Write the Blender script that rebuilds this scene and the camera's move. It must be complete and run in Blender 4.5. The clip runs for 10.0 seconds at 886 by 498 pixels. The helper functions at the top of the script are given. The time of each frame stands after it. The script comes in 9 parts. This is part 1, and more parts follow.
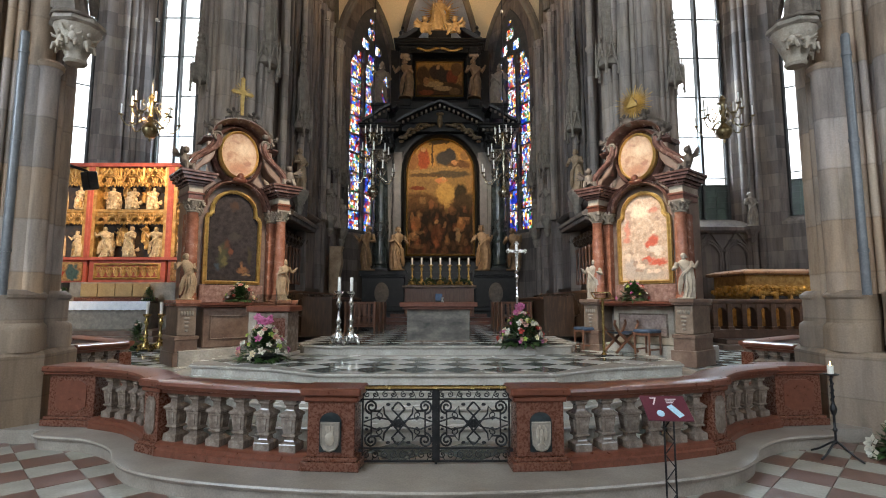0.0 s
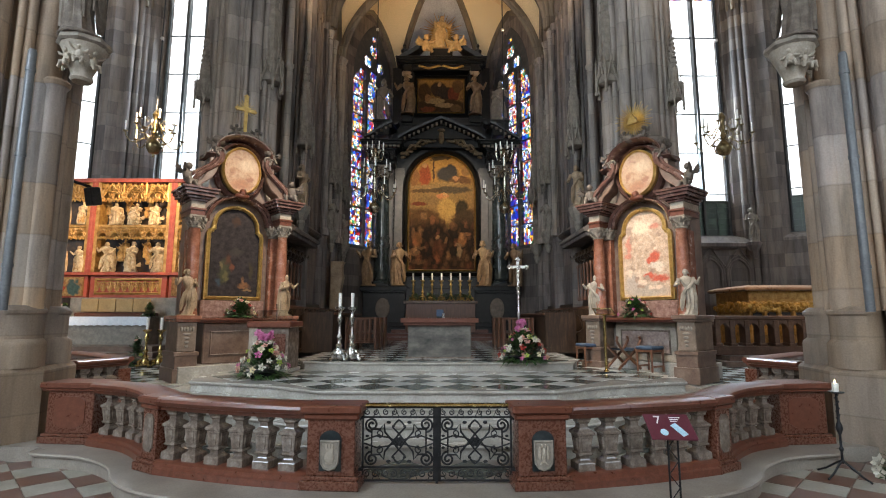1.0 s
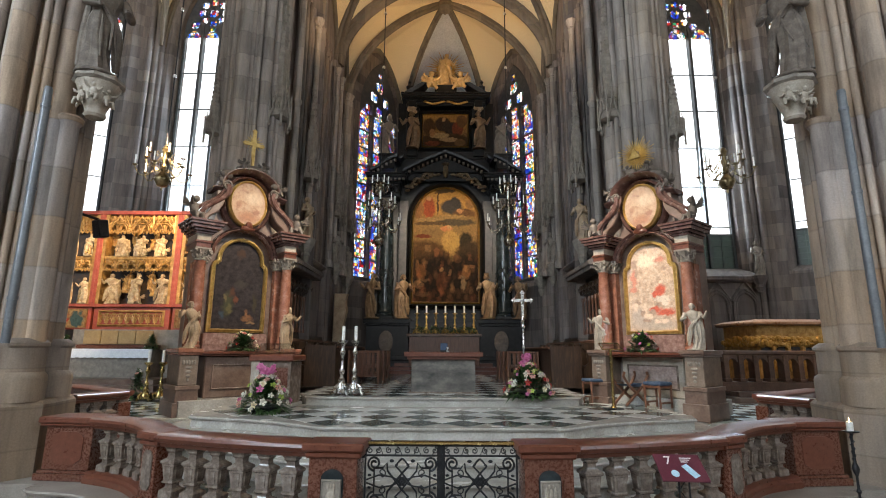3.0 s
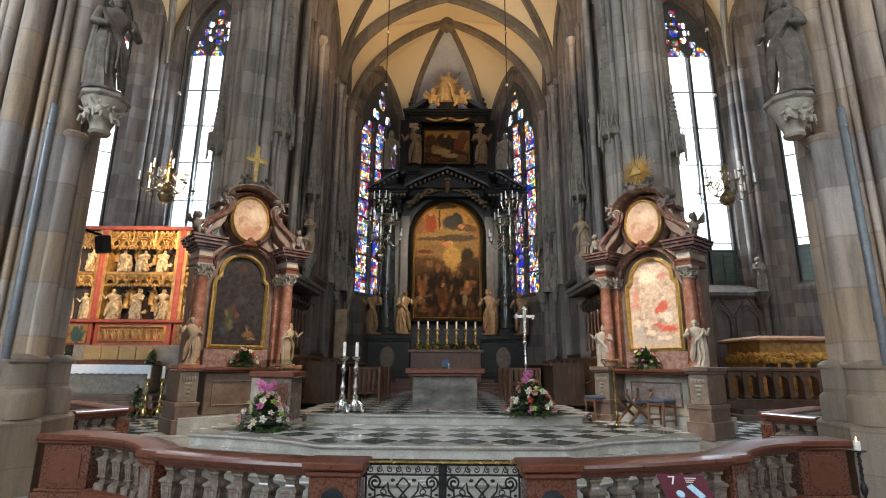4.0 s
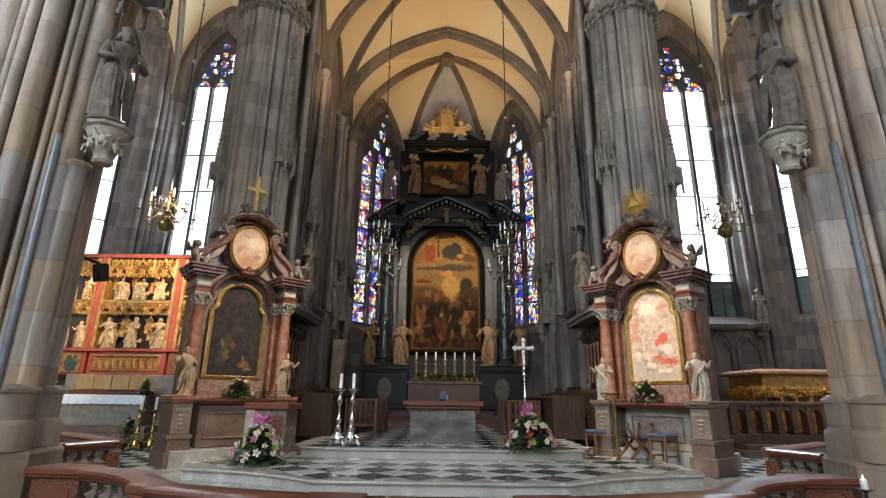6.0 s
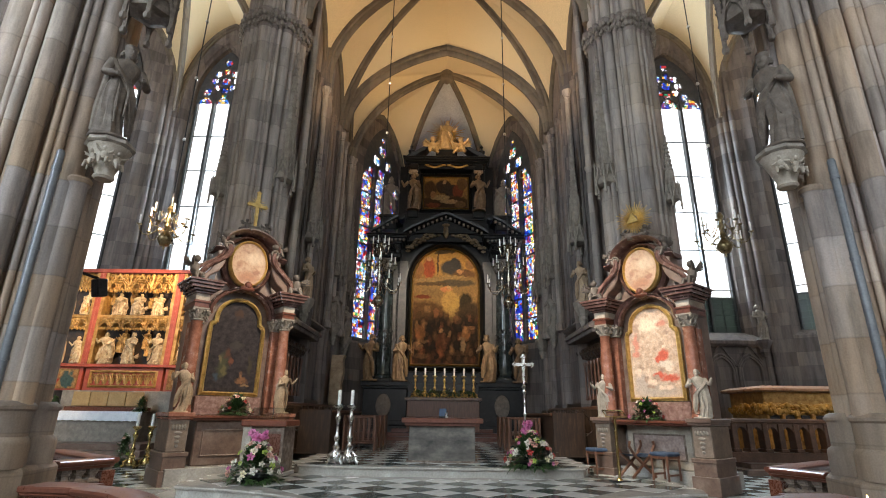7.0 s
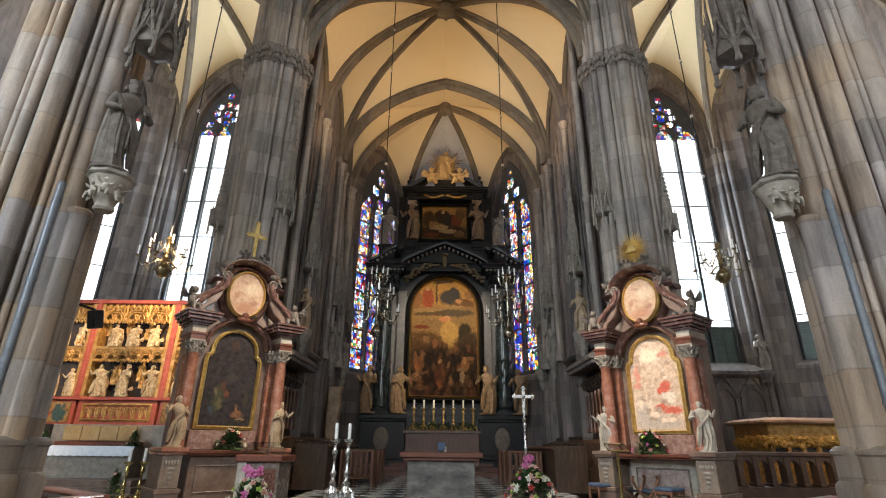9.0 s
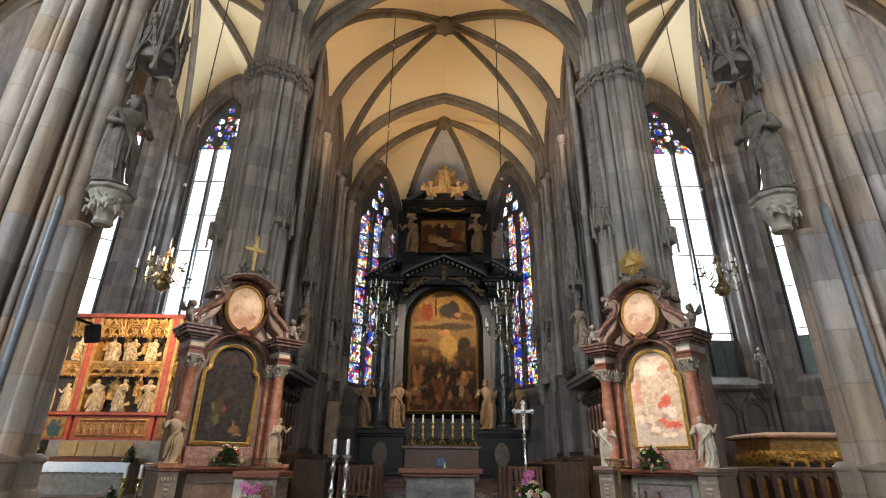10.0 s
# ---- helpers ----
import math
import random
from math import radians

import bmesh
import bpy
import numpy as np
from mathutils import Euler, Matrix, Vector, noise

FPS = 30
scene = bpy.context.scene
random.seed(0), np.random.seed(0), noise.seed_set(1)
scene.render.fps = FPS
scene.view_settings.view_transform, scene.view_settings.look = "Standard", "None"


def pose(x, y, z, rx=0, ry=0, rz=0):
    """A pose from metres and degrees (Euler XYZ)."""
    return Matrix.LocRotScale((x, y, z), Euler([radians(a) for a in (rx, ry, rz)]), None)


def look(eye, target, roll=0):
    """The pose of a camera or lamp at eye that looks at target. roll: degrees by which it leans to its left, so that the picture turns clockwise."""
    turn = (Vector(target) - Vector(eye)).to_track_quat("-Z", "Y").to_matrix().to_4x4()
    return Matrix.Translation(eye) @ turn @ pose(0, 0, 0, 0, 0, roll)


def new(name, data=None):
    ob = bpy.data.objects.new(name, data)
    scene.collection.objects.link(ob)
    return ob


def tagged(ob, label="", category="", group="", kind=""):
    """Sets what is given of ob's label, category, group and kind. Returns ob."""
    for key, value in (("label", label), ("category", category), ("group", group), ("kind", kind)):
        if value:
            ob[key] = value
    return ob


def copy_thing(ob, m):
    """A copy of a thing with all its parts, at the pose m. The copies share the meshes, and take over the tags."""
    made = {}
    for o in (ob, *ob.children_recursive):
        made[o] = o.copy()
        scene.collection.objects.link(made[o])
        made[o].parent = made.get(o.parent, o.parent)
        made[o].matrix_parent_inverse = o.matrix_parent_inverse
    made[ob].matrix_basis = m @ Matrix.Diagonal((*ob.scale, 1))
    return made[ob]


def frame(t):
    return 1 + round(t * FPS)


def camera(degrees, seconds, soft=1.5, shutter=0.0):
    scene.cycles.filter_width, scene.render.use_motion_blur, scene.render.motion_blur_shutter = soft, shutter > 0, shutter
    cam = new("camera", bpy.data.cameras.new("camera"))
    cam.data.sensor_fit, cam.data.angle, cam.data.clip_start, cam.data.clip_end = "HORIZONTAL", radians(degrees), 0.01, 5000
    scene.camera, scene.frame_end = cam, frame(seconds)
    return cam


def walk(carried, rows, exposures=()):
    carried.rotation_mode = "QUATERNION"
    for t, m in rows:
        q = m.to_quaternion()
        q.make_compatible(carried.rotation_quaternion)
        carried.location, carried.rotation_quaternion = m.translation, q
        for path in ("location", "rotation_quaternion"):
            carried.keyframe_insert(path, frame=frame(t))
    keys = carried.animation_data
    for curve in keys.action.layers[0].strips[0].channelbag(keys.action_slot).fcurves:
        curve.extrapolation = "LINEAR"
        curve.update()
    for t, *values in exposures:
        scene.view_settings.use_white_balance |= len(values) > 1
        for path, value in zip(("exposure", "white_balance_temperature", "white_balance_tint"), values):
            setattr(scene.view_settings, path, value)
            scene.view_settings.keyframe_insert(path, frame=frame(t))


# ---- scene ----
EXPOSURE = 1.8
cam = camera(82.45, 10.0, soft=1.0)
# seconds, x, y, z, yaw, pitch, lean to the right
ROWS = [
    (0.0, 0.0400, 0.0000, 1.9000, -0.370, 6.000, -0.000),
    (0.5, 0.0390, -0.0000, 1.9059, -0.323, 6.815, -0.015),
    (1.0, 0.0373, -0.0002, 1.9124, -0.243, 7.719, -0.087),
    (1.5, 0.0352, -0.0004, 1.9192, -0.142, 8.665, -0.161),
    (2.0, 0.0327, -0.0008, 1.9258, -0.020, 9.577, -0.240),
    (2.5, 0.0303, -0.0012, 1.9321, 0.090, 10.451, -0.281),
    (4.0, 0.0241, -0.0030, 1.9506, 0.387, 13.036, -0.418),
    (4.5, 0.0237, -0.0038, 1.9567, 0.406, 13.882, -0.467),
    (5.0, 0.0243, -0.0047, 1.9625, 0.378, 14.700, -0.517),
    (5.5, 0.0252, -0.0056, 1.9683, 0.333, 15.519, -0.648),
    (7.0, 0.0266, -0.0090, 1.9862, 0.264, 18.046, -0.820),
    (7.5, 0.0265, -0.0104, 1.9926, 0.270, 18.946, -0.844),
    (8.0, 0.0268, -0.0119, 1.9987, 0.255, 19.819, -0.828),
    (8.5, 0.0278, -0.0133, 2.0042, 0.205, 20.608, -0.713),
    (9.0, 0.0288, -0.0147, 2.0094, 0.160, 21.347, -0.669),
    (9.5, 0.0298, -0.0161, 2.0144, 0.111, 22.078, -0.601),
    (10.0, 0.0305, -0.0176, 2.0197, 0.079, 22.832, -0.592),
]
walk(cam, [(t, pose(x, y, z, 90 + pitch, 0, yaw) @ pose(0, 0, 0, 0, 0, -lean)) for t, x, y, z, yaw, pitch, lean in ROWS],
     exposures=[(0.0, EXPOSURE), (10.0, EXPOSURE)])

# ---- world and lamps ----
world = bpy.data.worlds.new("sky")
scene.world = world
world.use_nodes = True
wt = world.node_tree
sky = wt.nodes.new("ShaderNodeTexSky")
sky.sky_type = "NISHITA"
sky.sun_disc = False
sky.dust_density, sky.air_density = 6.0, 0.8
sky.sun_elevation, sky.sun_rotation = radians(40), radians(150)
wt.nodes["Background"].inputs["Strength"].default_value = 0.15
wt.links.new(sky.outputs["Color"], wt.nodes["Background"].inputs["Color"])


def lamp(name, kind, m, energy, color=(1, 1, 1), **extra):
    data = bpy.data.lights.new(name, kind)
    data.energy, data.color = energy, color
    if kind == "AREA":
        data.shape = "RECTANGLE"
        data.size, data.size_y = extra["size"]
    elif kind == "SPOT":
        data.spot_size, data.spot_blend, data.shadow_soft_size = radians(extra["cone"]), 0.7, 0.12
    elif kind == "SUN":
        data.angle = radians(extra["angle"])
    ob = new(name, data)
    ob.matrix_world = m
    return ob


WARM = (1.0, 0.69, 0.38)
DAY = (0.70, 0.85, 1.0)
lamp("sun", "SUN", look((6, 12, 20), (0, 0, 0)), 0.6, (1, 0.95, 0.88), angle=12.0)
# daylight of the nave windows behind the walk
for side in (-1, 1):
    lamp("nave_window_light", "AREA", look((side * 13.8, -4, 11), (0, 9, 3)), 470 if side > 0 else 1420, DAY, size=(9, 8))
lamp("west_window_light", "AREA", look((0, -21, 12), (0, 12, 6)), 700, (0.86, 0.93, 1.0), size=(6, 9))
# daylight of the aisle windows
for side in (-1, 1):
    lamp("aisle_window_light", "AREA", look((side * 9.4, 18.4, 10.4), (side * 8.2, 7, 9.4)), 560 if side < 0 else 620, DAY, size=(2.0, 8))
# floodlights that stand on the choir cornices and shine at the vault and the altars
lamp("vault_flood", "SPOT", look((-3.4, 13.4, 9.5), (1.5, 15.5, 17.5)), 230, WARM, cone=120)
lamp("vault_flood", "SPOT", look((3.4, 13.4, 9.5), (-1.5, 15.5, 17.5)), 230, WARM, cone=120)
lamp("apse_flood", "SPOT", look((0.0, 18.6, 12.6), (0, 20.5, 17.2)), 70, WARM, cone=130)
for side in (-1, 1):
    lamp("aisle_flood", "SPOT", look((side * 9.3, 12.0, 9.0), (side * 9.5, 13.5, 18)), 270, WARM, cone=110)
# picture lamps of the altars
lamp("side_altar_spot", "SPOT", look((1.2, 9.0, 7.6), (4.2, 11.1, 3.2)), 520, (1, 0.88, 0.72), cone=52)
lamp("side_altar_spot", "SPOT", look((-1.2, 9.0, 7.6), (-4.3, 10.7, 3.4)), 480, (1, 0.86, 0.68), cone=54)
lamp("altarpiece_spot", "SPOT", look((-6.4, 11.2, 7.4), (-9.6, 15.4, 4.4)), 1150, (1, 0.70, 0.40), cone=46)
lamp("high_altar_spot", "SPOT", look((0.0, 15.5, 9.5), (0, 21.5, 6.0)), 900, (1, 0.84, 0.62), cone=58)
lamp("tomb_spot", "SPOT", look((7.2, 12.4, 6.0), (9.8, 15.0, 2.6)), 210, (1, 0.72, 0.4), cone=40)

# ---- materials ----
def material(name):
    m = bpy.data.materials.new(name)
    m.use_nodes = True
    return m, m.node_tree.nodes, m.node_tree.links, m.node_tree.nodes["Principled BSDF"]


def ramp(nodes, stops):
    r = nodes.new("ShaderNodeValToRGB")
    el = r.color_ramp.elements
    while len(el) < len(stops):
        el.new(0.5)
    for e, (p, c) in zip(el, stops):
        e.position, e.color = p, (*c, 1)
    return r


def mixed(nodes, links, fac, a, b, mode="MIX"):
    x = nodes.new("ShaderNodeMix")
    x.data_type, x.blend_type = "RGBA", mode
    for sock, v in ((x.inputs[0], fac), (x.inputs[6], a), (x.inputs[7], b)):
        if isinstance(v, bpy.types.NodeSocket):
            links.new(v, sock)
        elif isinstance(v, tuple):
            sock.default_value = (*v, 1)
        else:
            sock.default_value = v
    return x.outputs[2]


def tex_noise(nodes, links, scale, detail=5.0, stretch=(1, 1, 1), rough=0.6):
    tc = nodes.new("ShaderNodeTexCoord")
    mp = nodes.new("ShaderNodeMapping")
    mp.inputs["Scale"].default_value = stretch
    links.new(tc.outputs["Object"], mp.inputs["Vector"])
    n = nodes.new("ShaderNodeTexNoise")
    n.inputs["Scale"].default_value, n.inputs["Detail"].default_value, n.inputs["Roughness"].default_value = scale, detail, rough
    links.new(mp.outputs[0], n.inputs["Vector"])
    return n.outputs["Fac"]


def bumped(nodes, links, bsdf, height, strength, distance=0.01):
    b = nodes.new("ShaderNodeBump")
    b.inputs["Strength"].default_value, b.inputs["Distance"].default_value = strength, distance
    links.new(height, b.inputs["Height"])
    links.new(b.outputs[0], bsdf.inputs["Normal"])


def mottled(name, dark, mid, light, rough=0.7, scale=6.0, bump=0.3, metal=0.0, fine=60.0, stretch=(1, 1, 1), spread=0.25, rvar=0.1):
    """A surface of three tones with patches, grain and relief."""
    m, nodes, links, bsdf = material(name)
    big = tex_noise(nodes, links, scale, 6, stretch)
    small = tex_noise(nodes, links, fine, 3)
    r = ramp(nodes, [(0.5 - spread, dark), (0.5, mid), (0.5 + spread, light)])
    links.new(big, r.inputs[0])
    g = ramp(nodes, [(0.3, (0.75, 0.75, 0.75)), (0.7, (1.12, 1.12, 1.12))])
    links.new(small, g.inputs[0])
    links.new(mixed(nodes, links, 0.8, r.outputs[0], g.outputs[0], "MULTIPLY"), bsdf.inputs["Base Color"])
    bsdf.inputs["Metallic"].default_value = metal
    rr = nodes.new("ShaderNodeMapRange")
    rr.inputs[3].default_value, rr.inputs[4].default_value = max(0.02, rough - rvar), min(1, rough + rvar)
    links.new(big, rr.inputs[0])
    links.new(rr.outputs[0], bsdf.inputs["Roughness"])
    bumped(nodes, links, bsdf, small, bump, 0.006)
    return m


def ashlar(name, tones, course=0.46, length=0.8, rough=0.85, streak=0.5, bump=0.35, joint=0.78):
    """Cut stone in courses: each block has a tone of its own, with stains that run down."""
    m, nodes, links, bsdf = material(name)
    tc = nodes.new("ShaderNodeTexCoord")
    div = nodes.new("ShaderNodeVectorMath")
    div.operation = "DIVIDE"
    div.inputs[1].default_value = (length, length, course)
    links.new(tc.outputs["Object"], div.inputs[0])
    fl = nodes.new("ShaderNodeVectorMath")
    fl.operation = "FLOOR"
    links.new(div.outputs[0], fl.inputs[0])
    wn = nodes.new("ShaderNodeTexWhiteNoise")
    links.new(fl.outputs[0], wn.inputs["Vector"])
    r = ramp(nodes, [(i / (len(tones) - 1), c) for i, c in enumerate(tones)])
    stain = tex_noise(nodes, links, 0.55, 5, (1.6, 1.6, 0.5), 0.65)
    links.new(wn.outputs["Value"], r.inputs[0])
    # joints between the courses
    sep = nodes.new("ShaderNodeSeparateXYZ")
    links.new(div.outputs[0], sep.inputs[0])
    fr = nodes.new("ShaderNodeMath")
    fr.operation = "FRACT"
    links.new(sep.outputs["Z"], fr.inputs[0])
    jr = ramp(nodes, [(0.0, (joint, joint, joint)), (0.03, (1, 1, 1)), (0.97, (1, 1, 1)), (1.0, (joint, joint, joint))])
    links.new(fr.outputs[0], jr.inputs[0])
    run = tex_noise(nodes, links, 2.2, 6, (3, 3, 0.35))
    rs = ramp(nodes, [(0.3, (0.45, 0.44, 0.43)), (0.55, (1.0, 1.0, 1.0)), (0.8, (1.15, 1.12, 1.08))])
    links.new(run, rs.inputs[0])
    fine = tex_noise(nodes, links, 45, 4)
    col = mixed(nodes, links, 1.0, r.outputs[0], jr.outputs[0], "MULTIPLY")
    col = mixed(nodes, links, streak, col, rs.outputs[0], "MULTIPLY")
    ss = ramp(nodes, [(0.34, (0.60, 0.60, 0.62)), (0.5, (1.0, 0.99, 0.99)), (0.64, (1.12, 1.04, 0.92))])
    links.new(stain, ss.inputs[0])
    col = mixed(nodes, links, 0.85, col, ss.outputs[0], "MULTIPLY")
    g = ramp(nodes, [(0.3, (0.8, 0.8, 0.8)), (0.7, (1.1, 1.1, 1.1))])
    links.new(fine, g.inputs[0])
    links.new(mixed(nodes, links, 0.7, col, g.outputs[0], "MULTIPLY"), bsdf.inputs["Base Color"])
    bsdf.inputs["Roughness"].default_value = rough
    h = nodes.new("ShaderNodeMath")
    h.operation = "ADD"
    links.new(fine, h.inputs[0])
    links.new(jr.outputs[0], h.inputs[1])
    bumped(nodes, links, bsdf, h.outputs[0], bump, 0.01)
    return m


STONE = ashlar("grey_ashlar", [(0.210, 0.174, 0.154), (0.236, 0.196, 0.173), (0.273, 0.225, 0.200), (0.220, 0.186, 0.166)], streak=0.7)
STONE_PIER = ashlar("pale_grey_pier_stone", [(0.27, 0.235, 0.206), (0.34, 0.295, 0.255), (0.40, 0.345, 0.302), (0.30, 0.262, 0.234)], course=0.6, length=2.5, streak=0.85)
# the same cut stone in darker tones
STONE_DARK = ashlar("dark_ashlar", [(0.105, 0.088, 0.080), (0.157, 0.132, 0.118), (0.199, 0.164, 0.145)], streak=0.8)
STONE_WARM = ashlar("sandstone_ashlar", [(0.241, 0.200, 0.173), (0.419, 0.340, 0.278), (0.398, 0.280, 0.184), (0.345, 0.290, 0.257), (0.356, 0.260, 0.184), (0.493, 0.420, 0.373)], course=0.78, length=1.1, streak=0.75)
PLINTH = ashlar("plinth_stone", [(0.216, 0.175, 0.145), (0.270, 0.205, 0.15), (0.313, 0.255, 0.21)], course=0.55, length=1.1, streak=0.5)
RIB = ashlar("rib_stone", [(0.13, 0.108, 0.082), (0.165, 0.135, 0.10), (0.19, 0.155, 0.118)], course=0.7, streak=0.3)
PLASTER = mottled("cream_plaster", (0.66, 0.52, 0.31), (0.68, 0.545, 0.335), (0.70, 0.57, 0.36), 0.9, 0.22, 0.03, fine=30, spread=0.4)
PLASTER_GREY = mottled("grey_plaster", (0.42, 0.43, 0.45), (0.5, 0.51, 0.53), (0.56, 0.56, 0.57), 0.9, 1.0, 0.1, fine=14)
RED = mottled("red_marble", (0.085, 0.027, 0.0145), (0.135, 0.043, 0.024), (0.195, 0.072, 0.045), 0.3, 14, 0.04, fine=70, spread=0.3, rvar=0.08)
RED_CARVED = mottled("speckled_red_marble", (0.065, 0.022, 0.012), (0.115, 0.039, 0.022), (0.21, 0.10, 0.068), 0.28, 40, 0.3, fine=130, spread=0.26)
GREY_MARBLE = mottled("grey_marble", (0.07, 0.052, 0.041), (0.165, 0.126, 0.10), (0.33, 0.275, 0.23), 0.11, 11, 0.05, fine=50, spread=0.3)
ALTAR_MARBLE = mottled("veined_altar_marble", (0.035, 0.033, 0.03), (0.10, 0.088, 0.074), (0.19, 0.165, 0.138), 0.35, 2.4, 0.1, fine=20, spread=0.2, stretch=(1, 1, 2.2))
STEP = mottled("worn_step_marble", (0.29, 0.265, 0.232), (0.38, 0.352, 0.31), (0.47, 0.438, 0.39), 0.25, 2.5, 0.08, fine=35)
STEP_WARM = mottled("worn_front_step", (0.165, 0.138, 0.113), (0.25, 0.213, 0.178), (0.34, 0.30, 0.255), 0.4, 2.0, 0.15, fine=50)
TILE_WHITE = mottled("white_marble_tile", (0.55, 0.53, 0.48), (0.66, 0.64, 0.6), (0.74, 0.72, 0.68), 0.14, 3, 0.04, fine=30)
TILE_GREEN = mottled("dark_green_tile", (0.04, 0.055, 0.05), (0.075, 0.095, 0.085), (0.13, 0.15, 0.14), 0.14, 4, 0.04, fine=30)
TILE_RED = mottled("red_nave_tile", (0.085, 0.038, 0.026), (0.125, 0.058, 0.04), (0.17, 0.088, 0.064), 0.32, 3, 0.06, fine=30)
TILE_CREAM = mottled("cream_nave_tile", (0.19, 0.17, 0.14), (0.27, 0.25, 0.205), (0.36, 0.33, 0.28), 0.32, 3, 0.06, fine=30)
BLACK = mottled("black_marble", (0.003, 0.003, 0.0032), (0.006, 0.006, 0.0062), (0.017, 0.016, 0.0155), 0.36, 5, 0.08, fine=30)
BLACK.node_tree.nodes["Principled BSDF"].inputs["Specular IOR Level"].default_value = 0.3
BLACK_GREEN = mottled("black_green_marble", (0.008, 0.012, 0.013), (0.016, 0.022, 0.024), (0.045, 0.056, 0.058), 0.16, 4, 0.04, fine=30)
GOLD = mottled("gilding", (0.36, 0.22, 0.06), (0.60, 0.39, 0.12), (0.78, 0.56, 0.22), 0.38, 9, 0.3, metal=0.6, fine=70)
GOLD_DARK = mottled("old_gilding", (0.20, 0.11, 0.025), (0.45, 0.26, 0.07), (0.66, 0.42, 0.14), 0.42, 9, 0.5, metal=0.8, fine=50)
BRASS = mottled("brass", (0.38, 0.27, 0.10), (0.55, 0.40, 0.16), (0.68, 0.52, 0.24), 0.25, 9, 0.1, metal=1.0, fine=50)
AGED_BRASS = mottled("aged_brass", (0.10, 0.075, 0.035), (0.22, 0.165, 0.085), (0.42, 0.33, 0.18), 0.3, 7, 0.15, metal=1.0, fine=40)
TARNISHED = mottled("tarnished_silver_brass", (0.16, 0.135, 0.095), (0.34, 0.30, 0.225), (0.56, 0.51, 0.41), 0.25, 14, 0.3, metal=1.0, fine=60)
SLATE = mottled("slate_grey_marble", (0.028, 0.026, 0.025), (0.05, 0.045, 0.042), (0.08, 0.071, 0.064), 0.4, 5, 0.1, fine=30)
SILVER = mottled("silver", (0.42, 0.40, 0.37), (0.6, 0.58, 0.54), (0.74, 0.72, 0.69), 0.28, 9, 0.2, metal=1.0, fine=60)
STATUE = mottled("alabaster_stone", (0.20, 0.13, 0.07), (0.34, 0.235, 0.14), (0.47, 0.345, 0.22), 0.55, 5, 0.3, fine=40)
STATUE_GREY = mottled("grey_carved_stone", (0.15, 0.125, 0.10), (0.24, 0.205, 0.165), (0.34, 0.29, 0.24), 0.7, 6, 0.5, fine=45)
STATUE_PALE = mottled("pale_carved_stone", (0.23, 0.19, 0.145), (0.36, 0.305, 0.24), (0.47, 0.41, 0.335), 0.7, 6, 0.5, fine=45)
WOOD_DARK = mottled("dark_oak", (0.016, 0.009, 0.005), (0.038, 0.02, 0.0105), (0.08, 0.042, 0.022), 0.38, 5, 0.3, fine=40, stretch=(4, 4, 0.6))
WOOD_RED = mottled("red_brown_wood", (0.085, 0.034, 0.018), (0.15, 0.064, 0.034), (0.22, 0.10, 0.055), 0.35, 5, 0.2, fine=40, stretch=(4, 4, 0.6))
RED_PAINT = mottled("red_painted_wood", (0.26, 0.04, 0.02), (0.36, 0.065, 0.035), (0.44, 0.11, 0.06), 0.5, 6, 0.2, fine=40)
IRON = mottled("black_wrought_iron", (0.012, 0.012, 0.013), (0.02, 0.02, 0.022), (0.035, 0.034, 0.034), 0.45, 14, 0.3, metal=0.6, fine=80)
PIPE = mottled("grey_painted_pipe", (0.10, 0.105, 0.11), (0.135, 0.14, 0.146), (0.175, 0.18, 0.185), 0.35, 4, 0.1, fine=30)
WAX = mottled("white_wax", (0.72, 0.69, 0.62), (0.8, 0.77, 0.70), (0.85, 0.83, 0.77), 0.45, 5, 0.05, fine=30)
LINEN = mottled("white_linen", (0.66, 0.68, 0.72), (0.76, 0.78, 0.81), (0.82, 0.83, 0.85), 0.9, 9, 0.4, fine=120)
LEAF = mottled("green_leaves", (0.015, 0.04, 0.012), (0.04, 0.085, 0.022), (0.10, 0.16, 0.045), 0.5, 12, 0.2, fine=60)
CUSHION = mottled("blue_cushion", (0.03, 0.05, 0.09), (0.05, 0.075, 0.12), (0.08, 0.11, 0.16), 0.8, 9, 0.2, fine=140)

# ---- mesh helpers ----
def mesh_object(name, bm, mat, parent=None, smooth=False, bevel=0.0):
    if bevel:
        bmesh.ops.bevel(bm, geom=bm.edges[:], offset=bevel, segments=1, affect="EDGES", clamp_overlap=True)
    me = bpy.data.meshes.new(name)
    bm.to_mesh(me)
    bm.free()
    for m in (mat if isinstance(mat, (list, tuple)) else [mat]):
        me.materials.append(m)
    if smooth:
        me.shade_smooth()
        me.set_sharp_from_angle(angle=radians(38))
    ob = new(name, me)
    if parent is not None:
        ob.parent = parent
    return ob


def part(name, bm, mat, parent, label="", smooth=False, bevel=0.0):
    ob = mesh_object(name, bm, mat, parent, smooth, bevel)
    return tagged(ob, label) if label else ob


def structure(name, bm, mat, label, category, smooth=False):
    return tagged(mesh_object(name, bm, mat, None, smooth), label, category, kind="structure")


def thing(name, label, category, group="", m=None):
    ob = new(name)
    ob.empty_display_size = 0.1
    if m is not None:
        ob.matrix_world = m
    return tagged(ob, label, category, group)


